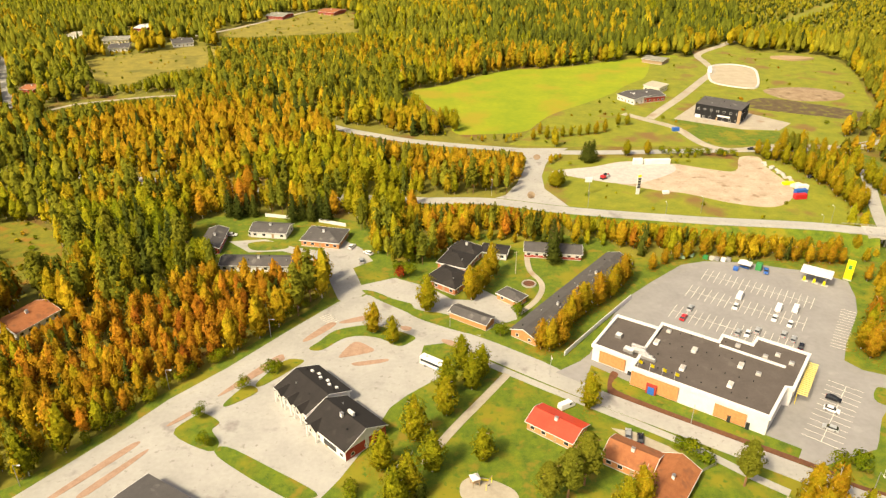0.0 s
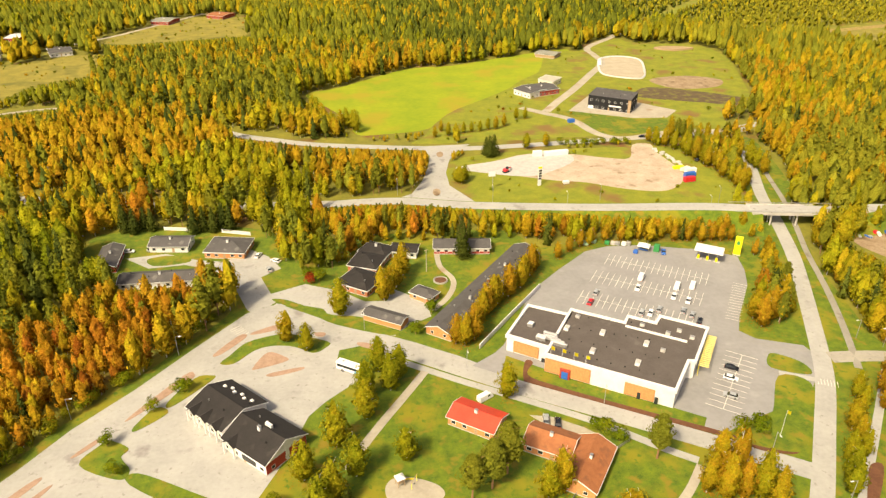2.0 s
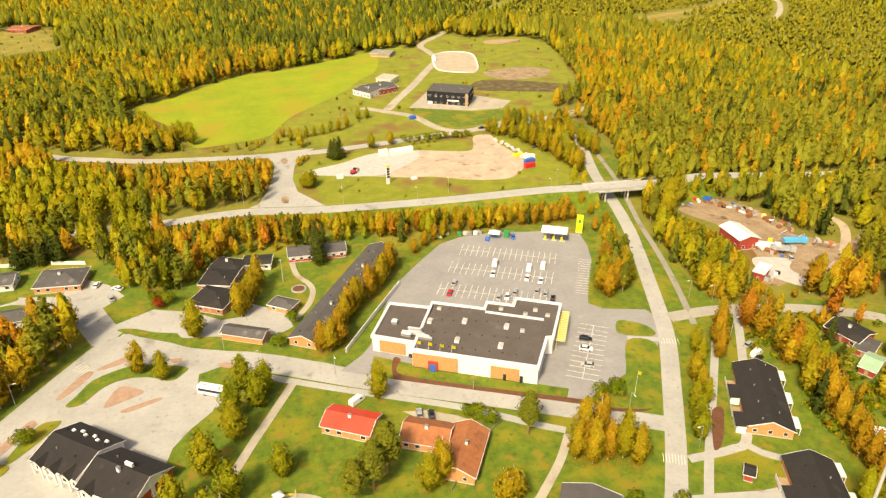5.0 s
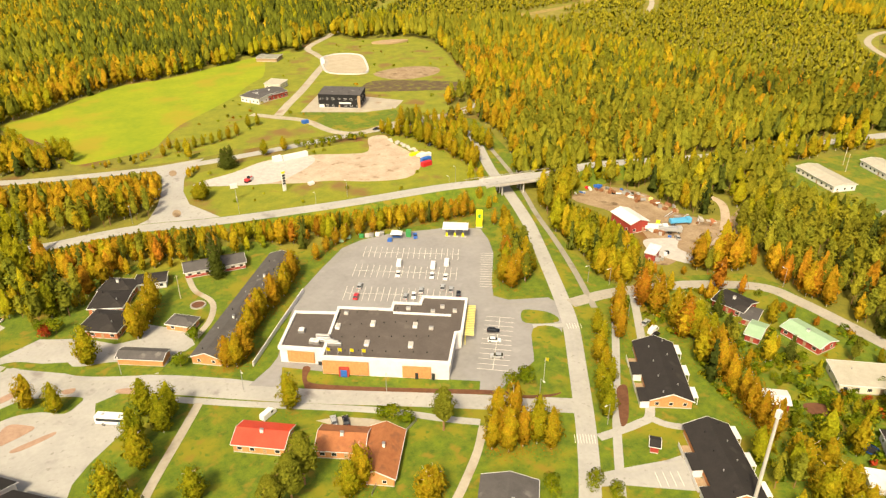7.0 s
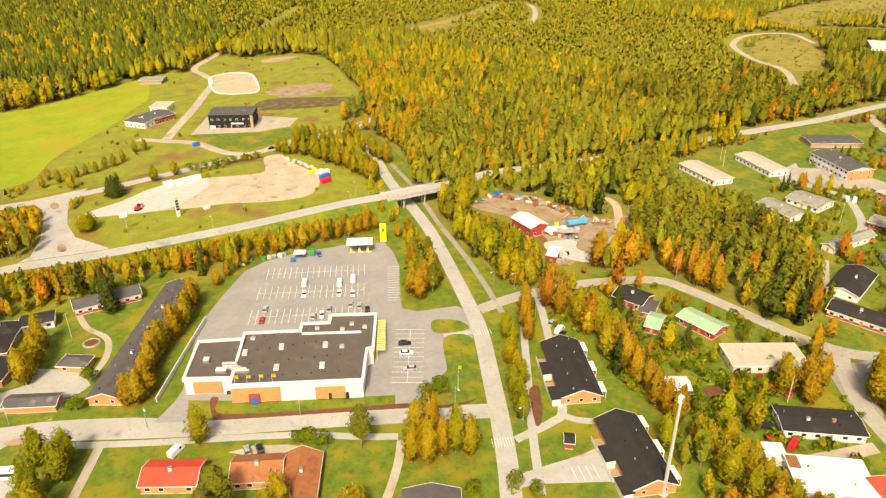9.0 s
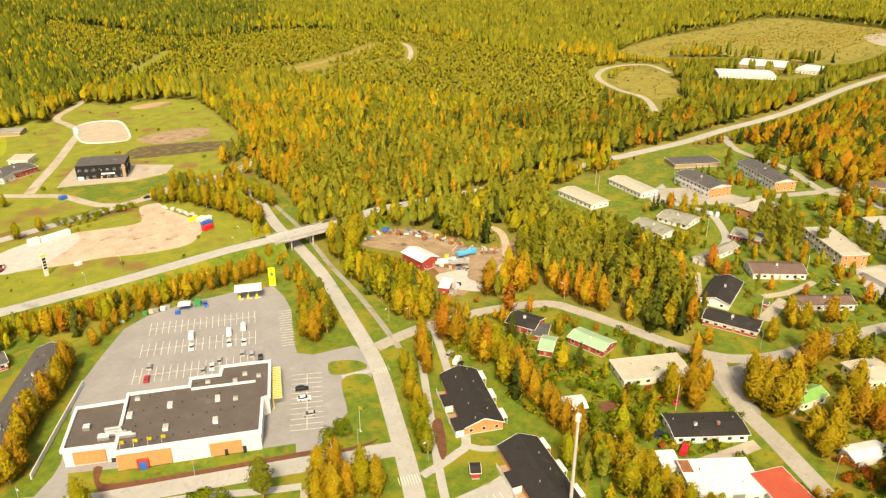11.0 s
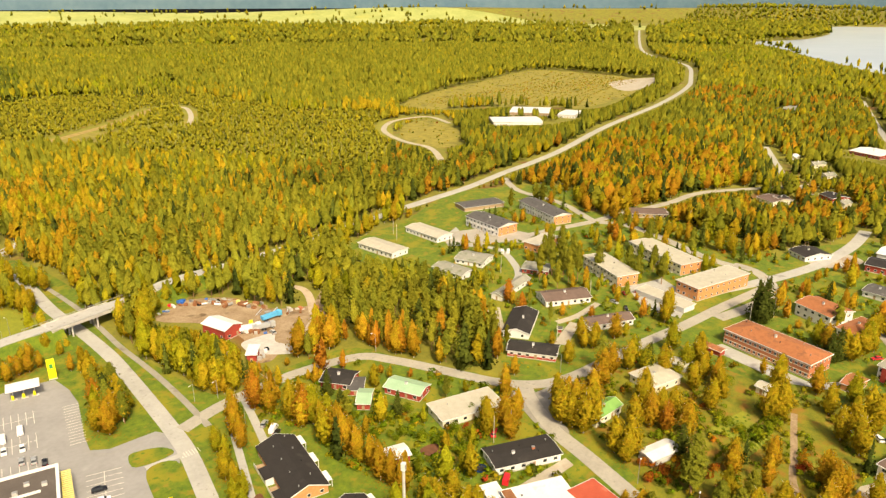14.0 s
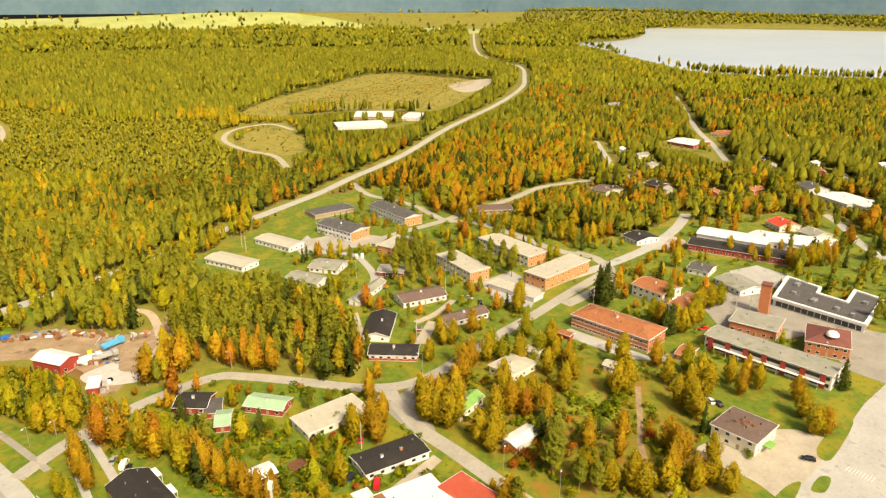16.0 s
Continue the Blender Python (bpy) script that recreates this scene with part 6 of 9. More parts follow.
row("birch", [(190.8, 383.4),(205.0, 372.6),(215.2, 355.7),(215.0, 332.5),(215.3, 318.4)], 6, 12, 0.4, 1.0)
row("birch", [(189.7, 355.7),(195.1, 332.5),(200.6, 305.3)], 6, 10, 0.4, 1.1)
row("birch", [(182.2, 369.3),(187.7, 354.4),(192.4, 329.6),(191.1, 300.4)], 6, 11, 0.35, 1.0)
row("pine", [(192.5, 378.2),(196.3, 349.4),(196.4, 311.9)], 7, 11, 0.5, 1.1)

# the overgrown meadow: rusty bushes, hedges round the plot, single trees
group("shrub", [(198.3, 20.2),(195.5, 16.6),(204.3, 14.1),(200.2, 11.8),(191.9, 14.9),(193.1, 17.6)], 3.0, 0.85, 1.5)
group("shrub", [(199.8, 3.2),(204.5, 2.1),(220.6, -22.5),(218.1, -23.9),(215.4, -21.5)], 3.5, 0.9, 1.2)
group("birch", [(205.3, -2.9)], 11, 0.72, 1.2)
group("pine", [(188.7, 7.5)], 14, 0.25, 1.5)
group("birch", [(201.4, 27.3)], 15, 0.3, 1.2)
group("birch", [(220.1, 19.4)], 13, 0.68, 1.0)
group("birch", [(244.3, -15.4)], 14, 0.4, 1.2)
group("birch", [(196.9, -28.1),(205.1, -30.8)], 13, 0.62, 0.9)
group("birch", [(188.8, -26.7),(193.5, -35.6),(185.2, -20.0),(192.0, -44.8),(187.6, -16.8)], 11, 0.45, 1.2)
group("birch", [(210.3, -29.0),(201.1, -29.2),(206.6, -33.6),(202.9, -12.7)], 11, 0.66, 0.8)
group("pine", [(194.2, -8.7),(184.1, -0.9),(183.1, -6.0)], 10, 0.3, 1.5)
group("shrub", [(185.3, 3.4),(189.6, -3.3),(189.6, -10.9),(194.5, -15.2),(193.4, -20.3),(190.8, -23.5),(180.4, 1.4),(196.0, -32.2),(201.0, -35.2)], 4, 0.3, 1.2)


# ---------------------------------------------------------------- kerbed lawns, planting strips and markings
ISLAND = "kerbed lawn island on the asphalt"
for n, poly in enumerate((
    [(-75.9, 153.5),(-72.1, 160.8),(-70.4, 162.3),(-64.3, 158.2),(-65.5, 154.9),(-62.0, 149.7),(-64.2, 146.6)],
    [(-65.0, 166.6),(-60.5, 174.5),(-56.4, 171.8),(-63.5, 165.3)],
    [(-57.5, 176.4),(-51.3, 187.1),(-46.6, 188.0),(-45.5, 185.9),(-55.4, 174.8)],
    [(-61.0, 144.5),(-59.4, 148.2),(-44.5, 139.6),(-32.3, 131.8),(-34.8, 129.8),(-40.6, 130.5)],
    [(-44.4, 193.9),(-41.8, 197.8),(-37.0, 204.5),(-26.8, 207.9),(-21.4, 206.9),(-10.0, 201.1),(-11.0, 197.8),(-14.9, 195.5),(-20.9, 199.7),(-27.6, 201.4),(-33.9, 199.7),(-40.0, 193.3)],
    [(-5.1, 195.0),(-2.8, 195.8),(4.1, 190.9),(2.7, 185.9),(-6.0, 191.7)],
    [(-30.6, 231.0),(-25.8, 230.3),(-18.8, 225.2),(-8.7, 217.6),(1.0, 214.8),(14.3, 206.1),(10.9, 202.0),(-7.7, 211.4),(-15.2, 218.7),(-22.9, 224.1)],
    [(132.8, 173.5),(136.4, 172.7),(141.2, 167.3),(140.1, 161.7),(129.7, 166.9)],
    [(129.7, 162.5),(137.6, 157.9),(130.1, 144.5),(120.8, 133.1),(115.3, 130.9),(103.7, 136.7),(104.5, 139.3),(111.8, 142.1),(119.0, 147.4)],
    [(-82.7, 269.6),(-75.9, 271.7),(-67.1, 269.6),(-65.5, 265.4),(-74.1, 263.4),(-80.3, 264.4)],
    [(222.5, -76.4),(242.5, -89.5),(241.4, -92.9),(216.8, -79.2)],
    [(192.3, -57.5),(200.2, -63.0),(202.5, -67.2),(192.0, -62.1)],
    [(199.4, -69.2),(206.7, -73.4),(206.5, -76.6),(199.2, -73.1)],
)):
    slab(f"kerbed_lawn_{n + 1}", poly, 0.0, 0.2, LAWN, ISLAND, "lawn", True, False)
for n, poly in enumerate((
    [(-67.3, 171.3),(-54.9, 189.2),(-51.8, 189.5),(-52.9, 185.9),(-65.2, 171.8)],
    [(-78.8, 157.2),(-74.0, 163.0),(-72.6, 162.3),(-77.6, 157.0)],
    [(-100.2, 129.8),(-87.2, 148.2),(-84.6, 148.2),(-97.7, 130.5)],
    [(-92.4, 131.8),(-82.2, 146.0),(-81.3, 145.1),(-90.2, 131.1)],
    [(-47.2, 199.1),(-40.2, 209.0),(-37.5, 207.9),(-44.7, 199.1)],
    [(-35.6, 210.4),(-27.4, 214.0),(-27.7, 210.8),(-35.4, 209.0)],
    [(-33.8, 190.2),(-29.7, 197.8),(-24.3, 194.9),(-23.3, 192.3),(-32.4, 189.2)],
    [(-28.9, 186.2),(-18.7, 188.3),(-18.6, 186.8),(-27.0, 184.7)],
    [(-0.3, 199.2),(2.9, 198.6),(5.3, 196.5),(4.7, 194.7),(0.3, 197.3)],
    [(-14.6, 207.2),(-11.0, 206.5),(-11.7, 204.5),(-14.1, 205.1)],
)):
    slab(f"planting_strip_{n + 1}", poly, 0.0, 0.16, RED_GRIT, "strip of reddish grit in a pale kerb", "planting bed", True, False)
for n, poly in enumerate((
    [(53.0, 181.3),(55.2, 180.1),(52.0, 174.0),(59.6, 167.4),(74.2, 157.7),(100.5, 141.0),(99.4, 139.5),(73.4, 156.0),(53.0, 169.3),(50.2, 172.5)],
    [(103.0, 137.1),(107.8, 138.0),(117.2, 132.0),(114.8, 130.3),(107.2, 132.8)],
    [(132.9, 123.6),(136.1, 122.6),(126.6, 111.8),(122.4, 110.1),(127.4, 117.1)],
    [(175.6, 90.3),(180.9, 87.4),(179.9, 82.6),(174.1, 85.8)],
)):
    slab(f"mulch_bed_{n + 1}", poly, 0.0, 0.18, BARK_MULCH, "dark brown bark mulch bed", "planting bed", True, False)
slab("front_lawn", [(47.3, 184.7),(55.7, 176.4),(91.0, 152.1),(98.2, 147.0),(95.0, 142.6),(73.6, 156.5),(53.2, 169.9),(44.6, 176.1)], 0.0, 0.17, LAWN, "lawn before the supermarket", "lawn", False, False)
ribbon("footpath", [(4.4, 192.8),(14.5, 185.8),(33.0, 172.7),(50.0, 161.5),(66.6, 149.9),(80.6, 137.8),(88.4, 131.7)], 2.6, 0.13, ASPHALT, "pale asphalt footpath along the street", "path")
ribbon("footpath_2", [(20.2, 180.4),(12.7, 169.4),(5.3, 158.8),(-0.5, 149.9),(-5.1, 141.5)], 2.6, 0.14, GRAVEL, "pale gravel footpath over the lawn", "path")
ribbon("footpath_3", [(176.2, 162.8),(158.1, 139.4),(142.4, 120.6),(132.8, 109.6),(127.4, 108.6),(121.3, 108.9),(113.7, 109.8)], 2.8, 0.13, ASPHALT, "narrow access lane to the terrace", "path")
ribbon("footpath_4", [(132.0, 108.7),(134.1, 104.2),(138.1, 100.5)], 2.5, 0.135, ASPHALT, "narrow path to the terrace", "path")
ribbon("footpath_5", [(164.9, 160.2),(142.0, 134.1),(120.5, 109.9),(104.4, 90.4)], 2.5, 0.13, ASPHALT, "narrow footway beside the road", "path")
ribbon("footpath_6", [(34.5, 259.2),(34.4, 247.0),(37.5, 238.3),(37.4, 231.6),(33.7, 223.1),(27.0, 215.1)], 2.2, 0.13, GRAVEL, "winding gravel path between terraces", "path")
ribbon("footpath_7", [(130.7, 163.9),(140.8, 158.8)], 2.2, 0.15, ASPHALT, "short asphalt footway", "path")
ribbon("footpath_8", [(88.2, 129.9),(81.3, 122.1),(71.7, 113.7),(65.4, 108.8)], 2.4, 0.13, GRAVEL, "gravel garden path", "path")
slab("parking_2", [(104.8, 99.5),(112.7, 97.3),(123.7, 94.0),(132.1, 92.8),(129.3, 87.3),(123.2, 81.7),(108.3, 92.6),(101.9, 95.8)], 0.0, 0.12, ASPHALT, "small asphalt parking of the terraces", "car park", False)
slab("parking_3", [(47.8, 155.9),(54.1, 154.2),(62.2, 148.4),(66.8, 143.0),(62.7, 141.9),(54.7, 147.3)], 0.0, 0.12, GRAVEL, "gravel forecourt of the orange house", "gravel", False)
slab("parking_4", [(375.3, 175.4),(397.1, 176.2),(382.9, 164.0),(367.0, 156.7),(361.5, 165.0)], 0.0, 0.12, ASPHALT, "asphalt parking beside the row houses", "car park", False)
ribbon("road_18", [(367.9, 155.4),(368.8, 136.6),(353.6, 122.3),(335.8, 112.4),(319.2, 110.5)], 4, 0.125, ASPHALT, "pale lane round a lawn")
ribbon("road_19", [(287.9, 77.4),(299.1, 70.7),(316.9, 65.6)], 3.5, 0.125, GRAVEL, "gravel drive between houses")
ribbon("road_20", [(1161.8, -104.8),(872.7, -104.3),(768.7, -110.3),(685.9, -112.5)], 6, 0.12, ASPHALT, "pale street in the far woods", "road", 6.0)
ribbon("road_21", [(758.5, 5.8),(674.8, -6.2),(628.4, -13.8),(580.6, -31.3)], 5, 0.12, ASPHALT, "pale lane in the far woods", "road", 6.0)
ribbon("road_22", [(518.0, -153.6),(492.2, -157.3),(456.9, -157.2),(427.4, -162.7)], 6, 0.12, ASPHALT, "pale street among gardens", "road", 3.0)
ribbon("road_27", [(357.7, 14.4), (373.1, 1.0), (395.1, -16.1), (424.9, -34.8), (463.6, -51.2), (498.2, -60.5)], 7, 0.118, ASPHALT, "pale asphalt street between shops and houses", "road", 3.0)
ribbon("road_28", [(262.0, 221.0), (271.0, 213.0), (270.5, 203.0), (258.0, 190.0), (241.0, 178.0), (222.0, 171.5)], 4, 0.12, LOT, "sandy track round the scrapyard", "track", 4.0)
slab("gravel_yard_4", [(1236.3, 265.7), (1344.0, 210.4), (1217.6, 194.2), (1132.7, 218.6)], 0.0, 0.1, GRAVEL, "pale gravel landing beside the clearing", "gravel")
slab("cleared_lot", [(427.6, -26.3),(445.0, -44.0),(436.2, -55.0),(421.2, -45.6),(416.2, -32.4)], 0.0, 0.12, GRAVEL, "gravel yard beside a bungalow", "gravel")


def markings(name, a, b, count, long, label, z=0.09, spine=True):
    """A double row of parking bays: a spine and cross lines of painted asphalt."""
    bm = bmesh.new()
    a, b = Vector(a), Vector(b)
    d = (b - a) / count
    s = Vector((-d.y, d.x)).normalized() * long / 2
    if spine:
        strip(bm, a, b, 0.14, z, z + 0.008)
    for i in range(count + 1):
        p = a + d * i
        strip(bm, p - s, p + s, 0.14, z, z + 0.012)
    tagged(mesh_object(name, bm, PAINT), label, "road marking", "", "structure")


markings("bay_lines", (102.8, 243.5),(135.5, 222.1), 17, 9.4, "double row of white parking bay lines")
markings("bay_lines_2", (92.9, 231.3),(126.5, 208.5), 17, 9.6, "double row of worn white parking bay lines")
markings("bay_lines_3", (82.9, 217.3),(116.4, 194.8), 17, 9.8, "double row of white bay lines behind the shop")
markings("bay_lines_4", (146.3, 216.9),(131.4, 194.4), 14, 5.0, "single row of white parking bay lines", 0.09, False)
markings("bay_lines_5", (124.0, 174.3),(105.0, 150.3), 11, 10.0, "double row of white bay lines beside the shop")
markings("bay_lines_6", (116.6, 90.0),(122.0, 87.3), 3, 5.0, "white bay lines at the terrace", 0.13, False)
markings("crossing", (107.6, 112.8),(112.3, 109.8), 7, 3.4, "white zebra crossing stripes", 0.13, False)
markings("crossing_2", (99.7, 137.8),(97.0, 134.6), 6, 3.0, "white zebra crossing stripes by the market", 0.13, False)
markings("crossing_3", (140.4, 158.3),(145.4, 155.8), 6, 3.0, "faded zebra crossing stripes", 0.13, False)
markings("crossing_4", (213.2, -83.2),(208.8, -89.2), 8, 3.4, "white zebra crossing stripes at the street corner", 0.15, False)
markings("crossing_5", (-42.1, 213.7),(-38.5, 209.3), 5, 4.0, "worn zebra crossing stripes", 0.13, False)


# ---------------------------------------------------------------- supermarket details
def roof_box(p, z, w, d, h, material, name, label, turn=0.0, lid=None):
    bm = boxed(-w / 2, -d / 2, 0, w / 2, d / 2, h, 0.06)
    bm.transform(pose(p[0], p[1], z, 0, 0, turn))
    ob = part(name, bm, material, market, label)
    if lid:
        bm = boxed(-w / 2 + 0.15, -d / 2 + 0.15, h, w / 2 - 0.15, d / 2 - 0.15, h + 0.12, 0.04)
        bm.transform(pose(p[0], p[1], z, 0, 0, turn))
        part("lid", bm, lid, ob)


TURN = math.degrees(math.atan2(MAIN[1][1] - MAIN[0][1], MAIN[1][0] - MAIN[0][0]))
for p in ((68.4, 188.2),(79.2, 183.9),(90.9, 176.0),(72.7, 174.7),(84.4, 166.8)):
    roof_box(p, 6.4, 1.5, 2.6, 0.9, WHITE, "skylight", "pale rectangular skylight", TURN, CONCRETE)
for p in ((94.7, 171.9),(74.1, 194.4),(93.8, 186.4),(100.2, 180.6),(104.5, 181.5),(106.9, 177.1)):
    roof_box(p, 6.4, 1.5, 1.5, 0.8, CONCRETE, "roof_hatch", "square grey roof hatch", TURN, STEEL)
for p in ((57.4, 192.6),(58.3, 185.0),(60.6, 185.1),(59.3, 184.1)):
    roof_box(p, 5.8, 2.0, 2.0, 1.2, STEEL, "ventilation_unit", "grey ventilation unit", TURN, WHITE)
for i in range(5):
    roof_box((MAIN[0][0] + 5.0 + 0.9 * math.cos(i), MAIN[0][1] + 4.0 + 1.5 * i), 6.4, 4.6, 0.9, 1.1, STEEL, "cooling_unit", "slatted grey cooling unit", TURN, STEEL)
rng = random.Random(4)
for j, (v, off) in enumerate(((0.14, 0.0), (0.38, 0.06), (0.62, 0.0), (0.86, 0.05))):
    for i in range(8):
        s = 0.06 + off + i * 0.113
        a0, b0 = Vector(MAIN[0]).lerp(Vector(MAIN[1]), s), Vector(MAIN[9]).lerp(Vector(MAIN[5]), s)
        q = a0.lerp(b0, v)
        part("roof_drain", tube(bmesh.new(), q.x, q.y, 6.35, 6.75, 0.22, 0.16, 6), RUBBER, market)
# yellow slatted canopy over the delivery side
C0, C1 = (114.8, 180.9),(104.1, 165.4)
m, w = frame_of(C0, C1)
for i in range(18):
    bm = boxed(w * i / 18, -0.4, 4.2, w * i / 18 + 0.45, 2.6, 4.4)
    bm.transform(m)
    part("canopy_slat", bm, PALE_YELLOW, market, "pale yellow canopy slat" if i == 0 else "")
for s in (0.05, 0.5, 0.95):
    bm = tube(bmesh.new(), w * s, -0.2, 0, 4.2, 0.09)
    bm.transform(m)
    part("canopy_post", bm, YELLOW, market)


def flag(p, z, height, material, label):
    ob = thing("flagpole", pose(p[0], p[1], z), label, "flagpole", "flags")
    part("pole", tube(bmesh.new(), 0, 0, 0, height, 0.06, 0.04), WHITE, ob)
    bm = bmesh.new()
    rows = [[bm.verts.new((0.06 + 0.3 * i, 0.12 * math.sin(i * 1.4), height - 0.1 - k - 0.12 * i)) for i in range(5)] for k in (0, 1.2)]
    for i in range(4):
        bm.faces.new((rows[0][i], rows[0][i + 1], rows[1][i + 1], rows[1][i]))
    bmesh.ops.solidify(bm, geom=bm.faces[:], thickness=0.02)
    part("flag", bm, material, ob)


for p in ((58.9, 174.3),(61.9, 172.2),(65.0, 170.1),(68.1, 168.0)):
    flag(p, 7.0, 3.4, YELLOW, "white flagpole with a yellow flag on the roof edge")
flag((115.0, 137.0), 0.2, 9.5, YELLOW, "tall flagpole with a yellow flag on the lawn")

# ---------------------------------------------------------------- fences, lamps, masts
def fence(name, pts, height, material, label, post=2.5, wide=0.05):
    ob = thing(name, pose(0, 0, 0), label, "fence")
    for a, b in zip(pts, pts[1:]):
        n = max(1, int(math.dist(a, b) / post))
        for i in range(n + 1):
            p = Vector(a).lerp(Vector(b), i / n)
            part("post", boxed(p.x - 0.06, p.y - 0.06, 0, p.x + 0.06, p.y + 0.06, height + 0.05), material, ob)
            if i < n:
                q = Vector(a).lerp(Vector(b), (i + 1) / n)
                bm = bmesh.new()
                strip(bm, p, q, wide, 0.15, height)
                part("panel", bm, material, ob)
    return ob


fence("fence", [(39.7, 190.0),(54.1, 207.3),(69.3, 225.0)], 2.0, WHITE, "long white board fence beside the terrace", 3.0, 0.3)
fence("fence", [(49.8, 122.3),(61.7, 135.1),(72.7, 141.4)], 1.2, STEEL, "low grey garden fence", 3.0)
fence("fence", [(-81.4, 296.6),(-70.1, 294.1)], 1.8, WHITE, "white board fence at the wood edge", 3.0)
fence("fence", [(-55.9, 290.6),(-43.3, 286.0)], 1.8, WHITE, "white board fence behind a house", 3.0)


def lamp(p, height, arm, turn, label="grey street lamp with a single arm"):
    ob = thing("street_lamp", pose(p[0], p[1], 0, 0, 0, turn), label, "street lamp", "street lamps")
    part("pole", tube(bmesh.new(), 0, 0, 0, height, 0.11, 0.07), STEEL, ob)
    part("arm", boxed(0, -0.05, height - 0.1, arm, 0.05, height), STEEL, ob)
    part("lamp_head", boxed(arm - 0.1, -0.18, height - 0.16, arm + 0.75, 0.18, height + 0.04, 0.04), WHITE, ob)


for p, t in zip([(-58.4, 200.4),(-108.8, 133.9),(-83.6, 172.9),(2.4, 206.6),(33.6, 180.2),(70.9, 157.2),(109.4, 131.6),(119.4, 112.7),(179.3, 186.1),(167.0, 177.8),(172.7, 172.0),(164.0, 152.1)], [0, 0, 0, -90, -90, -90, -90, 180, 180, 180, 180, 0]):
    lamp(p, 7.5, 1.2, t)
for p, t in zip([(23.7, 320.5),(119.4, 300.2),(174.7, 290.0),(68.2, 306.5),(165.3, 280.3),(101.1, 294.1),(190.5, 182.3),(228.9, 137.7),(244.4, 63.1),(188.4, 22.7),(179.7, 4.7),(288.5, -95.7)], [90, 90, 90, 90, 90, 90, 0, 90, 90, 0, 0, 0]):
    lamp(p, 8.0, 1.4, t, "grey steel roadside lamp post")

mast = thing("light_mast", pose(*(129.2, 71.0), 0), "tall thick pale floodlight mast with a box head", "mast")
part("pole", tube(bmesh.new(), 0, 0, 0, 31, 0.5, 0.36, 12), CONCRETE, mast)
h = part("mast_head", boxed(-0.55, -0.55, 29.8, 0.55, 0.55, 32.0, 0.1), WHITE, mast, "white box head")
part("hatch", boxed(-0.35, -0.6, 30.2, 0.35, -0.55, 31.6), STEEL, h)
part("base_plate", boxed(-0.9, -0.9, 0, 0.9, 0.9, 0.25), CONCRETE, mast)


def wooden_pole(p, height, label="weathered wooden utility pole"):
    ob = thing("utility_pole", pose(p[0], p[1], 0, 0, 0, 20), label, "utility pole", "utility poles")
    part("pole", tube(bmesh.new(), 0, 0, 0, height, 0.17, 0.11), PALE_ROOF, ob)
    c = part("crossarm", boxed(-0.8, -0.06, height - 0.6, 0.8, 0.06, height - 0.45), WOOD, ob)
    for x in (-0.7, 0.7):
        part("insulator", tube(bmesh.new(), x, 0, height - 0.45, height - 0.25, 0.05), WHITE, c)


for p in ((28.5, 243.9),(185.3, 109.1),(359.4, 198.6),(185.4, 109.7),(271.8, 72.6),(321.1, 70.6),(189.7, 70.0),(326.2, -1.7),(335.4, -11.3),(327.3, -66.5),(328.7, -72.9),(-178.2, 294.1),(368.2, 205.8),(334.2, 121.9)):
    wooden_pole(p, 10)

# ---------------------------------------------------------------- bridge and embankments
def embankment(name, pts, rise, label):
    """Grassed slopes from the road edge down to the ground."""
    line = smooth_line([(*p, r) for p, r in zip(pts, rise)], False, 6)
    bm = bmesh.new()
    last = None
    for i, p in enumerate(line):
        d = line[min(i + 1, len(line) - 1)] - line[max(i - 1, 0)]
        d = d / max(np.hypot(d[0], d[1]), 1e-6)
        nx, ny = -d[1], d[0]
        h = max(p[2] - 0.05, 0.0)
        k = 4.6 + 1.7 * h
        now = [bm.verts.new(c) for c in ((p[0] + nx * k, p[1] + ny * k, -0.1), (p[0] + nx * 4.6, p[1] + ny * 4.6, h), (p[0] - nx * 4.6, p[1] - ny * 4.6, h), (p[0] - nx * k, p[1] - ny * k, -0.1))]
        if last:
            for j in range(3):
                bm.faces.new((last[j], last[j + 1], now[j + 1], now[j]))
        last = now
    bmesh.ops.recalc_face_normals(bm, faces=bm.faces)
    tagged(mesh_object(name, bm, LAWN), label, "embankment", "", "structure")


embankment("embankment", HIGHWAY[7:13], RISE[7:13], "grassed embankment of the highway")
embankment("embankment_2", HIGHWAY[13:18], RISE[13:18], "grassed embankment beyond the bridge")
bridge = thing("bridge", pose(0, 0, 0), "concrete highway bridge with steel railings over a road", "bridge")
A, B = Vector(HIGHWAY[12]), Vector(HIGHWAY[13])
A, B = A + (A - B) * 0.25, B + (B - A) * 0.2
m, w = frame_of(tuple(A), tuple(B))
for name, args, mat in (("deck", (0, -4.9, 5.5, w, 4.9, 6.42), CONCRETE), ("edge_beam", (0, -5.1, 6.2, w, -4.75, 6.75), CONCRETE), ("edge_beam", (0, 4.75, 6.2, w, 5.1, 6.75), CONCRETE)):
    bm = boxed(*args)
    bm.transform(m)
    part(name, bm, mat, bridge)
for s in (0.3, 0.68):
    for y in (-3.2, 0, 3.2):
        bm = tube(bmesh.new(), w * s, y, 0, 5.5, 0.4, 0.4, 12)
        bm.transform(m)
        part("pier", bm, CONCRETE, bridge)
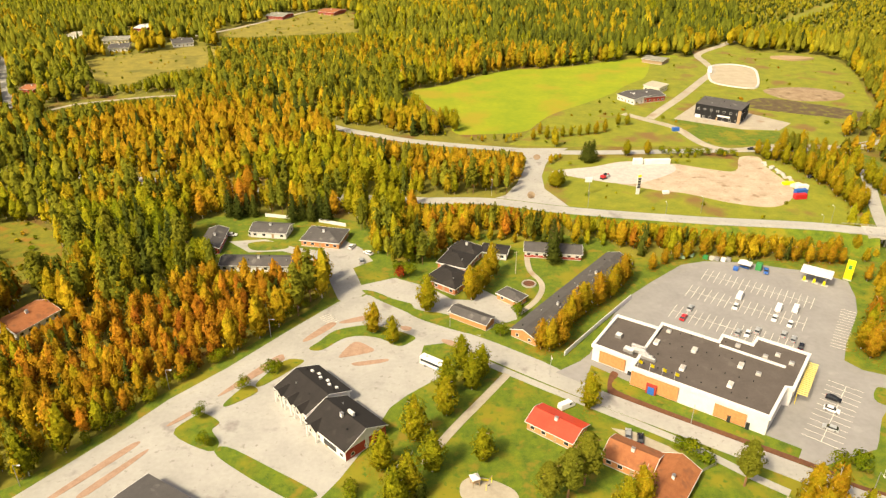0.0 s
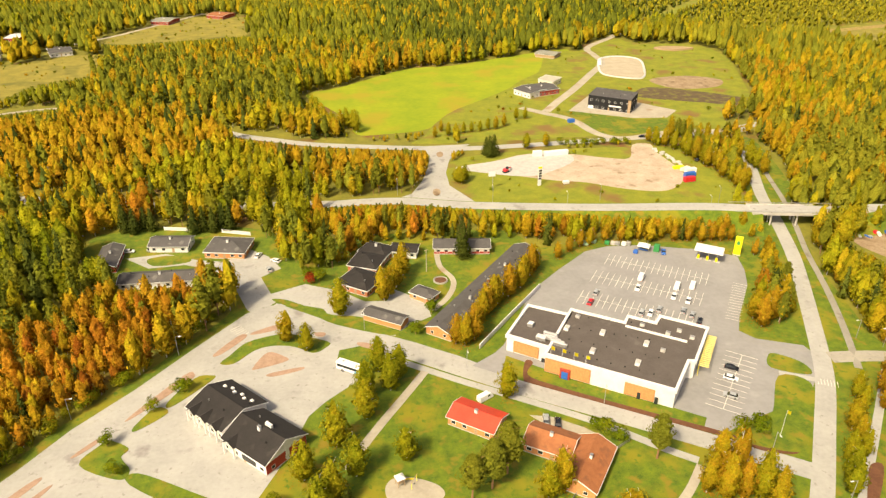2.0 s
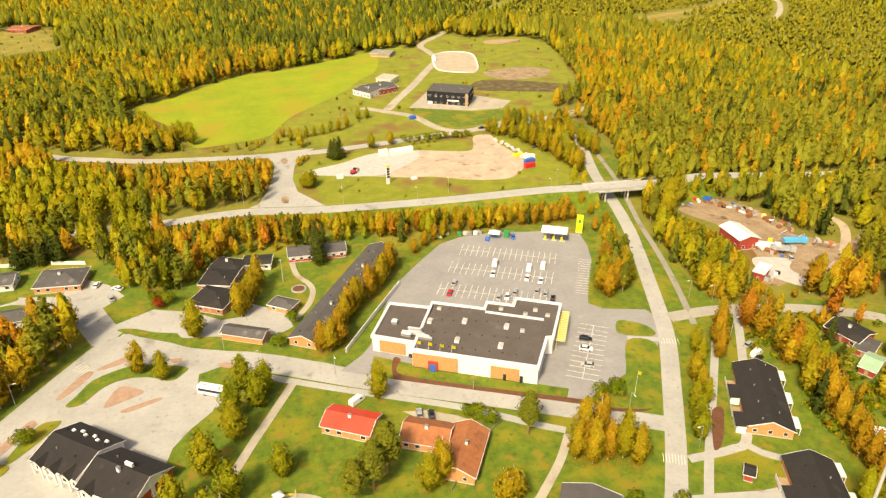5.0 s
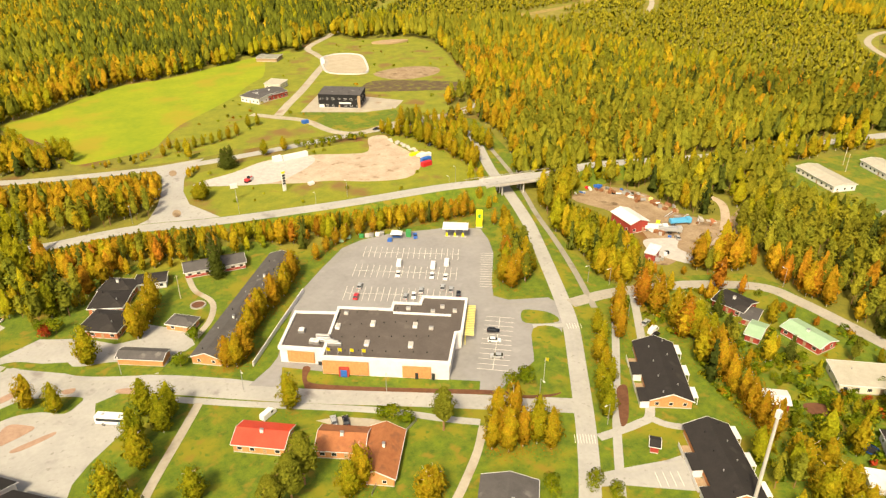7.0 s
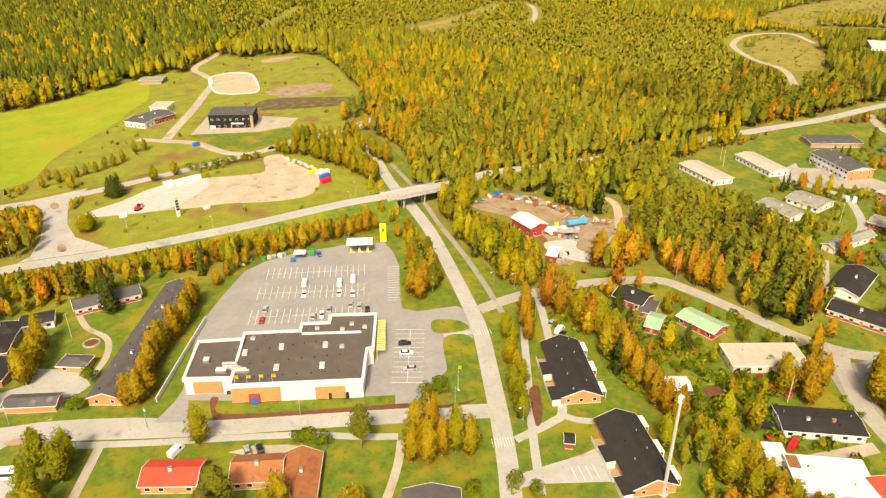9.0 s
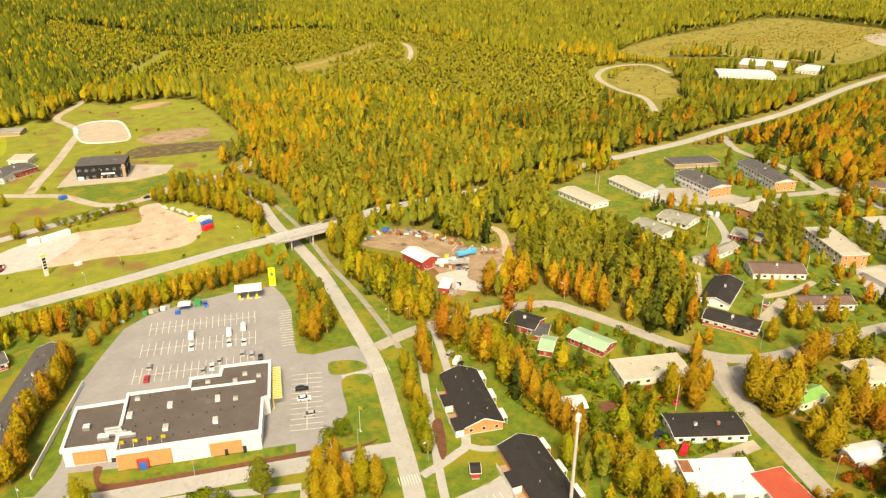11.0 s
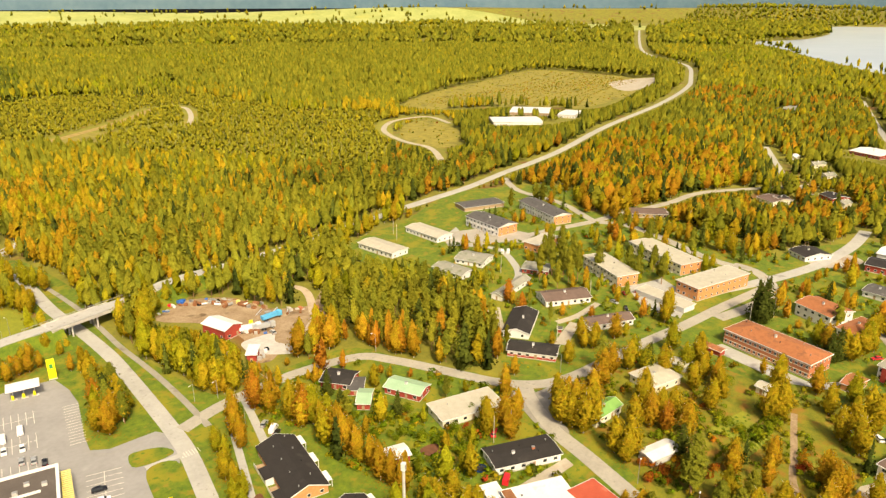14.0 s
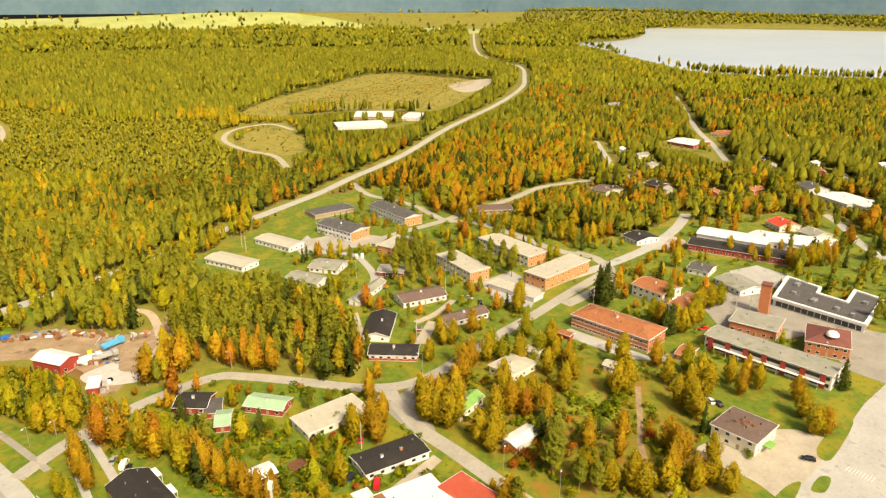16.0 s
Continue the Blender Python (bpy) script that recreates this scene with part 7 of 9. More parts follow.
for y in (-4.93, 4.93):
    for z in (7.15, 7.5):
        bm = boxed(-8, y - 0.04, z, w + 8, y + 0.04, z + 0.1)
        bm.transform(m)
        part("rail", bm, STEEL, bridge)
    for i in range(int(w / 2.5) + 1):
        bm = boxed(i * 2.5 - 0.05, y - 0.05, 6.7, i * 2.5 + 0.05, y + 0.05, 7.55)
        bm.transform(m)
        part("rail_post", bm, STEEL, bridge)

# ---------------------------------------------------------------- vehicles
def wheel(parent, x, y, r, wide=0.22):
    bm = tube(bmesh.new(), 0, 0, -wide / 2, wide / 2, r, r, 12)
    bm.transform(pose(x, y, r, 90, 0, 0))
    t = part("wheel", bm, RUBBER, parent)
    bm = tube(bmesh.new(), 0, 0, -wide / 2 - 0.01, wide / 2 + 0.01, r * 0.55, r * 0.55, 8)
    bm.transform(pose(x, y, r, 90, 0, 0))
    part("rim", bm, STEEL, t)


def loft(profile, half, inset):
    """A body swept across the car: the profile in x and z, narrowed by inset towards its top."""
    bm = bmesh.new()
    zmax, zmin = max(p[1] for p in profile), min(p[1] for p in profile)
    sides = []
    for s in (-1, 1):
        sides.append([bm.verts.new((x, s * (half - inset * ((z - zmin) / max(zmax - zmin, 0.01)) ** 2), z)) for x, z in profile])
    n = len(profile)
    bm.faces.new(sides[0])
    bm.faces.new(sides[1][::-1])
    for i in range(n):
        j = (i + 1) % n
        bm.faces.new((sides[0][j], sides[0][i], sides[1][i], sides[1][j]))
    bmesh.ops.recalc_face_normals(bm, faces=bm.faces)
    return bm


def car(p, turn, paint, label, kind="car", z=0.09, group="parked cars"):
    ob = thing(kind, pose(p[0], p[1], z, 0, 0, turn), label, kind, group)
    if kind == "van":
        long, top = 5.2, 2.15
        low = [(-2.6, 0.35), (2.6, 0.35), (2.6, 0.95), (1.9, 1.2), (1.35, top), (-2.55, top), (-2.6, 1.2)]
        part("body", loft(low, 0.98, 0.12), paint, ob)
        part("windscreen", loft([(1.93, 1.22), (1.42, top - 0.12), (1.30, top - 0.12), (1.80, 1.22)], 0.9, 0.04), GLASS, ob)
        part("side_window", boxed(0.4, -1.0, 1.25, 1.25, 1.0, 1.85, 0.03), GLASS, ob)
    else:
        long = 4.4
        part("body", loft([(-2.2, 0.3), (2.2, 0.3), (2.2, 0.72), (1.2, 0.92), (-2.1, 0.98), (-2.2, 0.7)], 0.88, 0.06), paint, ob)
        part("cabin_glass", loft([(-1.95, 0.95), (1.15, 0.9), (0.45, 1.4), (-1.35, 1.42)], 0.8, 0.14), GLASS, ob)
        part("car_roof", loft([(-1.35, 1.40), (0.42, 1.40), (0.3, 1.47), (-1.2, 1.48)], 0.68, 0.05), paint, ob)
    for x in (-0.3 * long, 0.31 * long):
        for y in (-0.82, 0.82):
            wheel(ob, x, y, 0.32)
    for y in (-0.6, 0.6):
        part("headlight", boxed(long / 2 - 0.06, y - 0.18, 0.58, long / 2 + 0.02, y + 0.18, 0.74), WHITE, ob)
        part("tail_light", boxed(-long / 2 - 0.02, y - 0.15, 0.6, -long / 2 + 0.05, y + 0.15, 0.78), RED_PAINT, ob)
    return ob


BAY = math.degrees(math.atan2(*(np.array((92.9, 231.3)) - np.array((126.5, 208.5)))[::-1])) - 90
for p in ((89.4, 218.2),(101.0, 202.7),(108.1, 203.7),(116.2, 201.6),(118.2, 198.6)):
    car(p, BAY, SILVER, "silver hatchback on the car park")
for p in ((104.0, 201.9),(106.2, 219.1),(117.1, 211.4),(121.0, 207.8)):
    car(p, BAY + 180, CAR_WHITE, "white car on the car park")
car((85.1, 212.1), BAY, RED_PAINT, "red hatchback on the car park")
car((119.0, 194.5), BAY, BLACK_PAINT, "black car behind the shop")
for p in ((110.3, 226.3),(121.2, 217.9),(127.1, 217.3)):
    car(p, BAY, CAR_WHITE, "white delivery van on the car park", "van", 0.09, "vans")
SIDE = TURN
car((116.9, 168.0), SIDE, BLACK_PAINT, "black saloon beside the shop")
car((114.0, 163.1), SIDE, CAR_WHITE, "white car beside the shop")
car((109.9, 155.2), SIDE + 180, SILVER, "silver car beside the shop")
car((36.4, 164.6), 30, CAR_WHITE, "white car behind the red-roofed house", "van", 0.13, "vans")
car((51.9, 152.7), BAY + 20, SILVER, "silver car on the gravel forecourt", "car", 0.13)
car((54.9, 150.9), BAY + 20, BLACK_PAINT, "dark car on the gravel forecourt", "car", 0.13)
car((172.7, 59.2), 10, RED_PAINT, "red van on the drive", "van", 0.05, "vans")
car((194.0, 71.7), 20, RED_PAINT, "red car in a garden", "car", 0.05)
car((164.4, 140.4), 20, CAR_WHITE, "white camper van at the birches", "van", 0.05, "vans")
car((165.8, 145.5), 20, SILVER, "silver car at the birches", "car", 0.05)
car((163.2, 138.2), 20, BLACK_PAINT, "black car at the birches", "car", 0.05)
car((270.1, 41.9), 20, SILVER, "silver car on the street", "car", 0.15)
car((365.8, 129.3), 20, CAR_WHITE, "white lorry on the lane", "van", 0.14, "vans")
for i, p in enumerate([(243.0, -38.7),(244.6, -36.9),(215.2, -72.1),(308.8, -50.6),(338.8, 50.7),(315.5, 52.0),(320.5, 58.5),(319.7, 39.6),(372.8, -76.1)]):
    car(p, 40 * i, (CAR_WHITE, SILVER, BLACK_PAINT, RED_PAINT, RED_PAINT, BLACK_PAINT, SILVER, CAR_WHITE, SILVER)[i],
        ("white car", "silver car", "black car", "red car", "red car", "black car", "silver car", "white car", "silver car")[i] + " parked near the flats and offices", "car", 0.14)
for i, p in enumerate([(-91.6, 277.0),(-82.4, 277.6),(-38.3, 265.9),(-33.0, 253.6),(-30.9, 260.4),(175.1, 385.3),(190.2, 343.9),(127.5, 245.0)]):
    car(p, 35 * i, (CAR_WHITE, SILVER, CAR_WHITE, SILVER, CAR_WHITE, BLACK_PAINT, BLACK_PAINT, BLUE)[i], ("white", "silver", "white", "silver", "white", "black", "black", "blue")[i] + " car standing on the asphalt", "car", 0.13)

bus_m, bus_l = frame_of((-7.6, 185.5),(1.6, 179.1))
bus = thing("bus", bus_m @ pose(0, 0, 0.07), "long white coach with dark windows and a blue stripe", "bus")
part("body", boxed(0, 0, 0.45, bus_l, 2.55, 3.3, 0.18), CAR_WHITE, bus)
for y in (-0.015, 2.565):
    part("window_band", boxed(0.5, min(y, y + 0.03), 1.7, bus_l - 0.4, max(y, y + 0.03) , 2.7), GLASS, bus)
    part("stripe", boxed(bus_l * 0.62, y - 0.01, 0.7, bus_l - 0.6, y + 0.015, 1.6), LIGHT_BLUE, bus, "light blue stripe")
for x in (bus_l * 0.2, bus_l * 0.75):
    part("roof_hatch", boxed(x - 0.4, 0.9, 3.3, x + 0.4, 1.7, 3.42, 0.03), STEEL, bus)
for x in (bus_l * 0.22, bus_l * 0.8):
    for y in (0.1, 2.45):
        wheel(bus, x, y, 0.5, 0.3)
part("windscreen", boxed(bus_l - 0.02, 0.2, 1.3, bus_l + 0.03, 2.35, 2.9), GLASS, bus)


def container(p, turn, size, paint, label, z=0.1, name="container", category="container", group="containers"):
    l, w, h = size
    ob = thing(name, pose(p[0], p[1], z, 0, 0, turn), label, category, group)
    part("box", boxed(-l / 2, -w / 2, 0.12, l / 2, w / 2, h, 0.05), paint, ob)
    n = max(2, int(l / 1.2))
    for i in range(n):
        x = -l / 2 + (i + 0.5) * l / n
        part("rib", boxed(x - 0.08, -w / 2 - 0.05, 0.2, x + 0.08, w / 2 + 0.05, h - 0.1), paint, ob)
    part("skid", boxed(-l / 2 + 0.1, -w / 2 + 0.1, 0, l / 2 - 0.1, w / 2 - 0.1, 0.12), STEEL, ob)
    return ob


# closed filling station
for p, c, k in (((172.6, 317.0), RED_PAINT, "red"), ((175.3, 322.5), BLUE, "blue"), ((178.4, 328.2), WHITE, "white")):
    container(p, 8, (6, 2.4, 2.6), c, f"{k} steel container at the lot", 0.05)
container((115.6, 363.1), 4, (14, 2.5, 2.8), WHITE, "long white trailer on the forecourt", 0.16, "trailer", "trailer", "trailers")
container((105.2, 363.1), 4, (5, 2.5, 3.2), WHITE, "white cabin on the forecourt", 0.16, "cabin", "cabin", "trailers")
container((109.5, 323.2), 10, (3, 2, 1.4), WHITE, "white concrete block by the lot", 0.05, "block", "block", "blocks")
container((211.3, 565.8), 75, (9, 2.5, 3), WHITE, "white horse trailer at the arena", 0.1, "trailer", "trailer", "trailers")
container((141.9, 419.3), 10, (4, 2.4, 2.2), BLUE, "blue skip in the grass", 0.06)
for i, p in enumerate([(174.7, 334.7),(177.5, 332.5)]):
    container(p, 10 + 20 * i, (6, 2.2, 1.4), (YELLOW, CREAM)[i], "covered boat on the lot", 0.06, "boat", "boat", "boats")
rng = random.Random(9)
for i in range(16):
    a = Vector((174.1, 364.0)).lerp(Vector((178.3, 338.4)), i / 15)
    bm = bmesh.new()
    bmesh.ops.create_icosphere(bm, subdivisions=2, radius=1.0)
    for v in bm.verts:
        v.co *= 0.85 + 0.3 * noise.noise(v.co * 1.7 + Vector((i, 0, 0)))
    bm.transform(pose(a.x + rng.uniform(-1.5, 1.5), a.y + rng.uniform(-1.5, 1.5), 0.7, 0, 0, i * 40) @ Matrix.Diagonal((1.5, 1.2, 0.85, 1)))
    tagged(mesh_object("boulder", bm, CONCRETE), "pale boulder at the edge of the lot", "boulder", "boulders")

pylon = thing("price_pylon", pose(*(95.4, 322.5), 0, 0, 0, 15), "tall white price pylon with dark number panels", "sign")
part("post", boxed(-0.9, -0.3, 0, 0.9, 0.3, 10.5, 0.05), WHITE, pylon)
for i in range(4):
    part("panel", boxed(-0.8, -0.36, 3.4 + 1.4 * i, 0.8, 0.36, 4.4 + 1.4 * i), BLACK_WALL, pylon)
part("top_panel", boxed(-0.9, -0.36, 9.2, 0.9, 0.36, 10.3), YELLOW, pylon)
sign = thing("road_sign", pose(*(71.1, 321.1), 0, 0, 0, 0), "large white sign box on a steel post", "sign")
part("post", tube(bmesh.new(), 0, 0, 0, 7, 0.16, 0.14), STEEL, sign)
part("sign_box", boxed(-2.2, -0.25, 7, 1.2, 0.25, 9.4, 0.06), WHITE, sign)
digger = thing("excavator", pose(*(82.7, 342.2), 0.16, 0, 0, 30), "small red excavator on the forecourt", "excavator")
part("undercarriage", boxed(-1.6, -1.1, 0, 1.6, 1.1, 0.8, 0.1), RUBBER, digger)
part("body", boxed(-1.5, -1.1, 0.8, 0.9, 1.1, 2.0, 0.12), RED_PAINT, digger)
part("cab", boxed(-0.2, -1.0, 2.0, 1.1, 0.2, 3.1, 0.08), GLASS, digger)
bm = bmesh.new()
strip(bm, (0.8, 0.4), (3.6, 0.4), 0.35, 1.6, 2.1)
part("boom", bm, RED_PAINT, digger)
part("bucket", boxed(3.4, 0.0, 0.2, 4.3, 0.8, 1.6, 0.1), STEEL, digger)

# market forecourt: pylon, fuel canopy, bins
sign = thing("market_pylon", pose(*(156.6, 239.2), 0.05, 0, 0, TURN), "tall yellow advertising pylon", "sign")
part("box", boxed(-1.4, -0.4, 0.4, 1.4, 0.4, 8.6, 0.08), YELLOW, sign)
part("emblem", boxed(-0.6, -0.44, 4.8, 0.6, -0.4, 6.6, 0.02), GREEN_PAINT, sign, "dark green emblem panel")
part("foot", boxed(-1.5, -0.5, 0, 1.5, 0.5, 0.4), CONCRETE, sign)
can = thing("fuel_canopy", pose(*(142.9, 236.8), 0.09, 0, 0, TURN), "white flat fuel canopy over yellow pumps", "fuel station")
part("canopy", boxed(-5.5, -3, 4.6, 5.5, 3, 5.4, 0.08), WHITE, can)
for x in (-3.5, 0, 3.5):
    part("column", boxed(x - 0.18, -0.18, 0.15, x + 0.18, 0.18, 4.6), STEEL, can)
    part("pump", boxed(x - 0.7, -0.45, 0.15, x - 0.2 + 0.4, 0.45, 1.8, 0.05), YELLOW, can)
    part("island", boxed(x - 1.2, -0.7, 0, x + 1.2, 0.7, 0.15), CONCRETE, can)
for i, p in enumerate([(97.3, 257.6),(101.0, 259.1),(109.5, 255.4),(111.4, 254.9),(113.8, 254.2),(116.0, 254.2),(107.2, 256.2),(116.1, 246.7)]):
    container(p, TURN, ((4.5, 1.8, 1.3) if i < 2 else (1.8, 1.6, 1.5)), (GREEN_ROOF, GREEN_ROOF, CONCRETE, STEEL, WHITE, STEEL, GREEN_PAINT, BLUE)[i], "recycling bin at the edge of the car park", 0.09, "recycling_bin", "bin", "bins")
container((125.3, 247.0), TURN, (2.2, 2.2, 3), GREEN_PAINT, "dark green kiosk on the car park", 0.09, "kiosk", "kiosk", "kiosks")
tent = thing("market_tent", pose(*(120.3, 248.6), 0.09, 0, 0, TURN), "white peaked market tent with a stall", "tent")
part("canopy", roof_mesh(-2.5, -2, 2.5, 2, 2.4, 1.2, "hip", 0.08), WHITE, tent)
for x in (-2.3, 2.3):
    for y in (-1.8, 1.8):
        part("pole", tube(bmesh.new(), x, y, 0, 2.4, 0.05), STEEL, tent)
part("table", boxed(-1.8, -1.2, 0.7, 1.8, -0.4, 0.8), BLUE, tent)

# riding arena border
ring = smooth_line([(217.5, 581.6),(235.4, 588.5),(248.9, 575.7),(241.9, 546.5),(230.1, 518.5),(219.5, 516.4),(203.6, 529.6),(205.4, 549.7)], True, 5)
arena = thing("arena_border", pose(0, 0, 0), "low white border round the sandy arena", "fence")
for a, b in zip(ring, ring[1:] + ring[:1]):
    bm = bmesh.new()
    strip(bm, a[:2], b[:2], 1.6, 0.05, 0.7)
    part("border_panel", bm, WHITE, arena)
slab("log_stack", [(277.6, 612.3),(296.7, 614.4),(312.2, 606.1),(291.4, 602.1)], 0.0, 1.6, WOOD, "long brown stack of logs", "logs")

# scrapyard
rng = random.Random(12)
def junk(a, b, count, paints, label):
    for i in range(count):
        p = Vector(a).lerp(Vector(b), (i + 0.5) / count) + Vector((rng.uniform(-3, 3), rng.uniform(-3, 3)))
        size = (rng.uniform(1.2, 3.6), rng.uniform(0.8, 1.9), rng.uniform(0.6, 1.8))
        container(p, rng.uniform(0, 180), size, rng.choice(paints), label, 0.09, "scrap_box", "scrap", "scrap")


def drum(p, turn, paint, label):
    """A tank or barrel lying on its side on two bearers."""
    ob = thing("old_tank", pose(p[0], p[1], 0.09, 0, 0, turn), label, "tank", "scrap")
    r, l = rng.uniform(0.5, 1.0), rng.uniform(1.6, 3.4)
    bm = tube(bmesh.new(), 0, 0, -l / 2, l / 2, r, r, 10)
    bm.transform(pose(0, 0, r + 0.12, 0, 90, 0))
    part("shell", bm, paint, ob)
    for x in (-l / 3, l / 3):
        part("bearer", boxed(x - 0.1, -r, 0, x + 0.1, r, 0.3), WOOD, ob)


def pipes(p, turn, label):
    """A pile of long pipes and poles."""
    ob = thing("pipe_pile", pose(p[0], p[1], 0.09, 0, 0, turn), label, "pipes", "scrap")
    for i in range(7):
        bm = tube(bmesh.new(), 0, 0, -rng.uniform(3, 4.5), rng.uniform(3, 4.5), 0.16, 0.16, 6)
        bm.transform(pose(0, 0.36 * (i % 4) + 0.18 * (i // 4), 0.16 + 0.3 * (i // 4), 0, 90, rng.uniform(-4, 4)))
        part("pipe", bm, (STEEL, RUST, WHITE)[i % 3], ob)


junk((217.0, 246.5),(233.0, 247.5), 7, (BLUE, RED_PAINT, SILVER, BLUE, RUST), "old coloured bin in the scrapyard")
junk((231.0, 246.0),(246.0, 224.0), 24, (SILVER, RUST, WOOD, RUST, STEEL, BLUE, BLACK_PAINT), "discarded machine in the scrapyard")
junk((243.5, 222.0),(244.2, 203.0), 14, (RUST, WOOD, RUST, STEEL, PALE_YELLOW), "rusty scrap heap in the scrapyard")
junk((245.1, 196.6),(254.3, 186.0), 7, (RUST, WOOD, CONCRETE, DARK_BRICK), "rusty iron and timber in the scrapyard")
junk((218.5, 198.9),(226.0, 189.3), 8, (CREAM, BLACK_PAINT, BLUE, SILVER, RUST), "old vehicle part in the scrapyard")
junk((203.1, 177.2),(210.6, 176.9), 4, (WHITE, BLACK_PAINT, SILVER), "old trailer in the scrapyard")
for i in range(11):
    q = Vector((229, 245)).lerp(Vector((244, 212)), i / 10) + Vector((rng.uniform(-3, 3), rng.uniform(-3, 3)))
    drum(q, rng.uniform(0, 180), (WHITE, RUST, RUST, STEEL)[i % 4], "old tank lying in the scrapyard")
for p, t in (((243.0, 200.0), 20), ((247.0, 195.0), 35), ((240.0, 206.0), 15)):
    pipes(p, t, "pile of long steel pipes in the scrapyard")


def lorry(p, turn, paint, label):
    ob = thing("lorry", pose(p[0], p[1], 0.09, 0, 0, turn), label, "lorry", "lorries")
    part("cab", boxed(2.8, -1.2, 0.7, 5, 1.2, 3.1, 0.15), paint, ob)
    part("windscreen", boxed(4.98, -1.0, 1.9, 5.04, 1.0, 2.8), GLASS, ob)
    part("load_bed", boxed(-5, -1.25, 1.1, 2.6, 1.25, 2.7, 0.08), paint, ob)
    part("chassis", boxed(-5, -0.5, 0.6, 4.6, 0.5, 1.1), STEEL, ob)
    for x in (-4, -2.8, 3.7):
        for y in (-1.1, 1.1):
            wheel(ob, x, y, 0.5, 0.32)


lorry((236.5, 197.0), -20, LIGHT_BLUE, "bright blue tipper lorry in the scrapyard")
lorry((226.2, 193.1), -35, SILVER, "old silver lorry in the scrapyard")
lorry((222.5, 197.9), -35, CAR_WHITE, "old white lorry beside the red shed")

# school tower, dome and red panels
tower = thing("brick_tower", pose(*(332.9, -79.9), 0, 0, 0, -20), "square red brick chimney tower", "tower")
part("shaft", boxed(-2.2, -2.2, 0, 2.2, 2.2, 15), DARK_BRICK, tower)
part("cap", boxed(-2.4, -2.4, 15, 2.4, 2.4, 15.5), MAROON_ROOF, tower)
part("louvre", boxed(-1.2, -2.3, 11.5, 1.2, -2.2, 13.5), RUST, tower)
dome = bmesh.new()
bmesh.ops.create_uvsphere(dome, u_segments=20, v_segments=10, radius=2.6)
bmesh.ops.delete(dome, geom=[v for v in dome.verts if v.co.z < -0.6], context="VERTS")
d = (296.2, -99.1)
dome.transform(pose(d[0], d[1], 8.6) @ Matrix.Diagonal((1, 1, 0.75, 1)))
tagged(mesh_object("roof_dome", dome, WHITE), "white rounded skylight dome on a maroon roof", "dome")

# gardens: trampoline, hedges, vegetable beds, playground
tr = thing("trampoline", pose(*(174.3, 68.4), 0.05), "round blue garden trampoline", "trampoline")
part("mat", tube(bmesh.new(), 0, 0, 0.78, 0.82, 1.6, 1.6, 24), RUBBER, tr)
bm = bmesh.new()
for i in range(24):
    a, b = 6.2832 * i / 24, 6.2832 * (i + 1) / 24
    strip(bm, (1.85 * math.cos(a), 1.85 * math.sin(a)), (1.85 * math.cos(b), 1.85 * math.sin(b)), 0.45, 0.75, 0.88)
part("rim_pad", bm, BLUE, tr)
for i in range(6):
    a = 1.047 * i
    part("leg", tube(bmesh.new(), 1.8 * math.cos(a), 1.8 * math.sin(a), 0, 0.8, 0.04), STEEL, tr)
slab("sandpit", [(4.5, 134.6),(7.5, 137.2),(12.6, 136.2),(18.2, 132.7),(18.6, 128.7),(10.7, 126.9),(5.1, 129.6)], 0.0, 0.12, GRAVEL, "sandy playground area", "playground")
play = thing("climbing_frame", pose(*(8.2, 134.6), 0.12, 0, 0, 20), "wooden climbing tower with a slide", "playground")
for x in (-0.9, 0.9):
    for y in (-0.9, 0.9):
        part("post", boxed(x - 0.07, y - 0.07, 0, x + 0.07, y + 0.07, 2.6), WOOD, play)
part("platform", boxed(-1, -1, 1.3, 1, 1, 1.42), WOOD, play)
part("play_roof", roof_mesh(-1.2, -1.2, 1.2, 1.2, 2.6, 0.8, "hip", 0.06), WHITE, play)
bm = boxed(0, -0.3, 0, 3.2, 0.3, 0.06)
bm.transform(pose(1, 0, 1.4, 0, 24, 0))
part("slide", bm, YELLOW, play)
swing = thing("swing", pose(*(11.8, 133.9), 0.12, 0, 0, 60), "yellow swing frame on the sand", "swing")
for x in (-1.6, 1.6):
    part("post", boxed(x - 0.06, -0.06, 0, x + 0.06, 0.06, 2.2), YELLOW, swing)
part("beam", boxed(-1.8, -0.07, 2.2, 1.8, 0.07, 2.32), WOOD, swing)
part("seat", boxed(-0.3, -0.12, 0.5, 0.3, 0.12, 0.56), RUBBER, swing)
for n, poly in enumerate((
    [(228.7, 6.0),(245.0, -3.7),(241.0, -13.6),(223.4, -4.2)],
    [(217.6, -2.4),(234.6, -12.0),(231.2, -13.9),(215.0, -6.3)],
    [(179.3, 94.0),(185.9, 90.0),(184.0, 86.8),(177.5, 90.9)],
)):
    slab(f"vegetable_bed_{n + 1}", poly, 0.05, 0.2, ROUGH_GRASS, "yellow-green vegetable plot in rows", "vegetable bed", False, False)
    a, b, c, d = (Vector(p[:2]) for p in poly)
    bm = bmesh.new()
    rng = random.Random(n)
    for i in range(6):
        u = (i + 0.7) / 6.4
        for j in range(9):
            p = (a.lerp(d, u)).lerp(b.lerp(c, u), (j + 0.6) / 9.4)
            if rng.random() < 0.75:
                tube(bm, p.x, p.y, 0.18, 0.18 + rng.uniform(0.25, 0.6), rng.uniform(0.4, 0.8), 0.15, 6)
    tagged(mesh_object("vegetable_rows", bm, LAWN), "dark green vegetables in rows on the plot", "vegetables", "", "stuff")
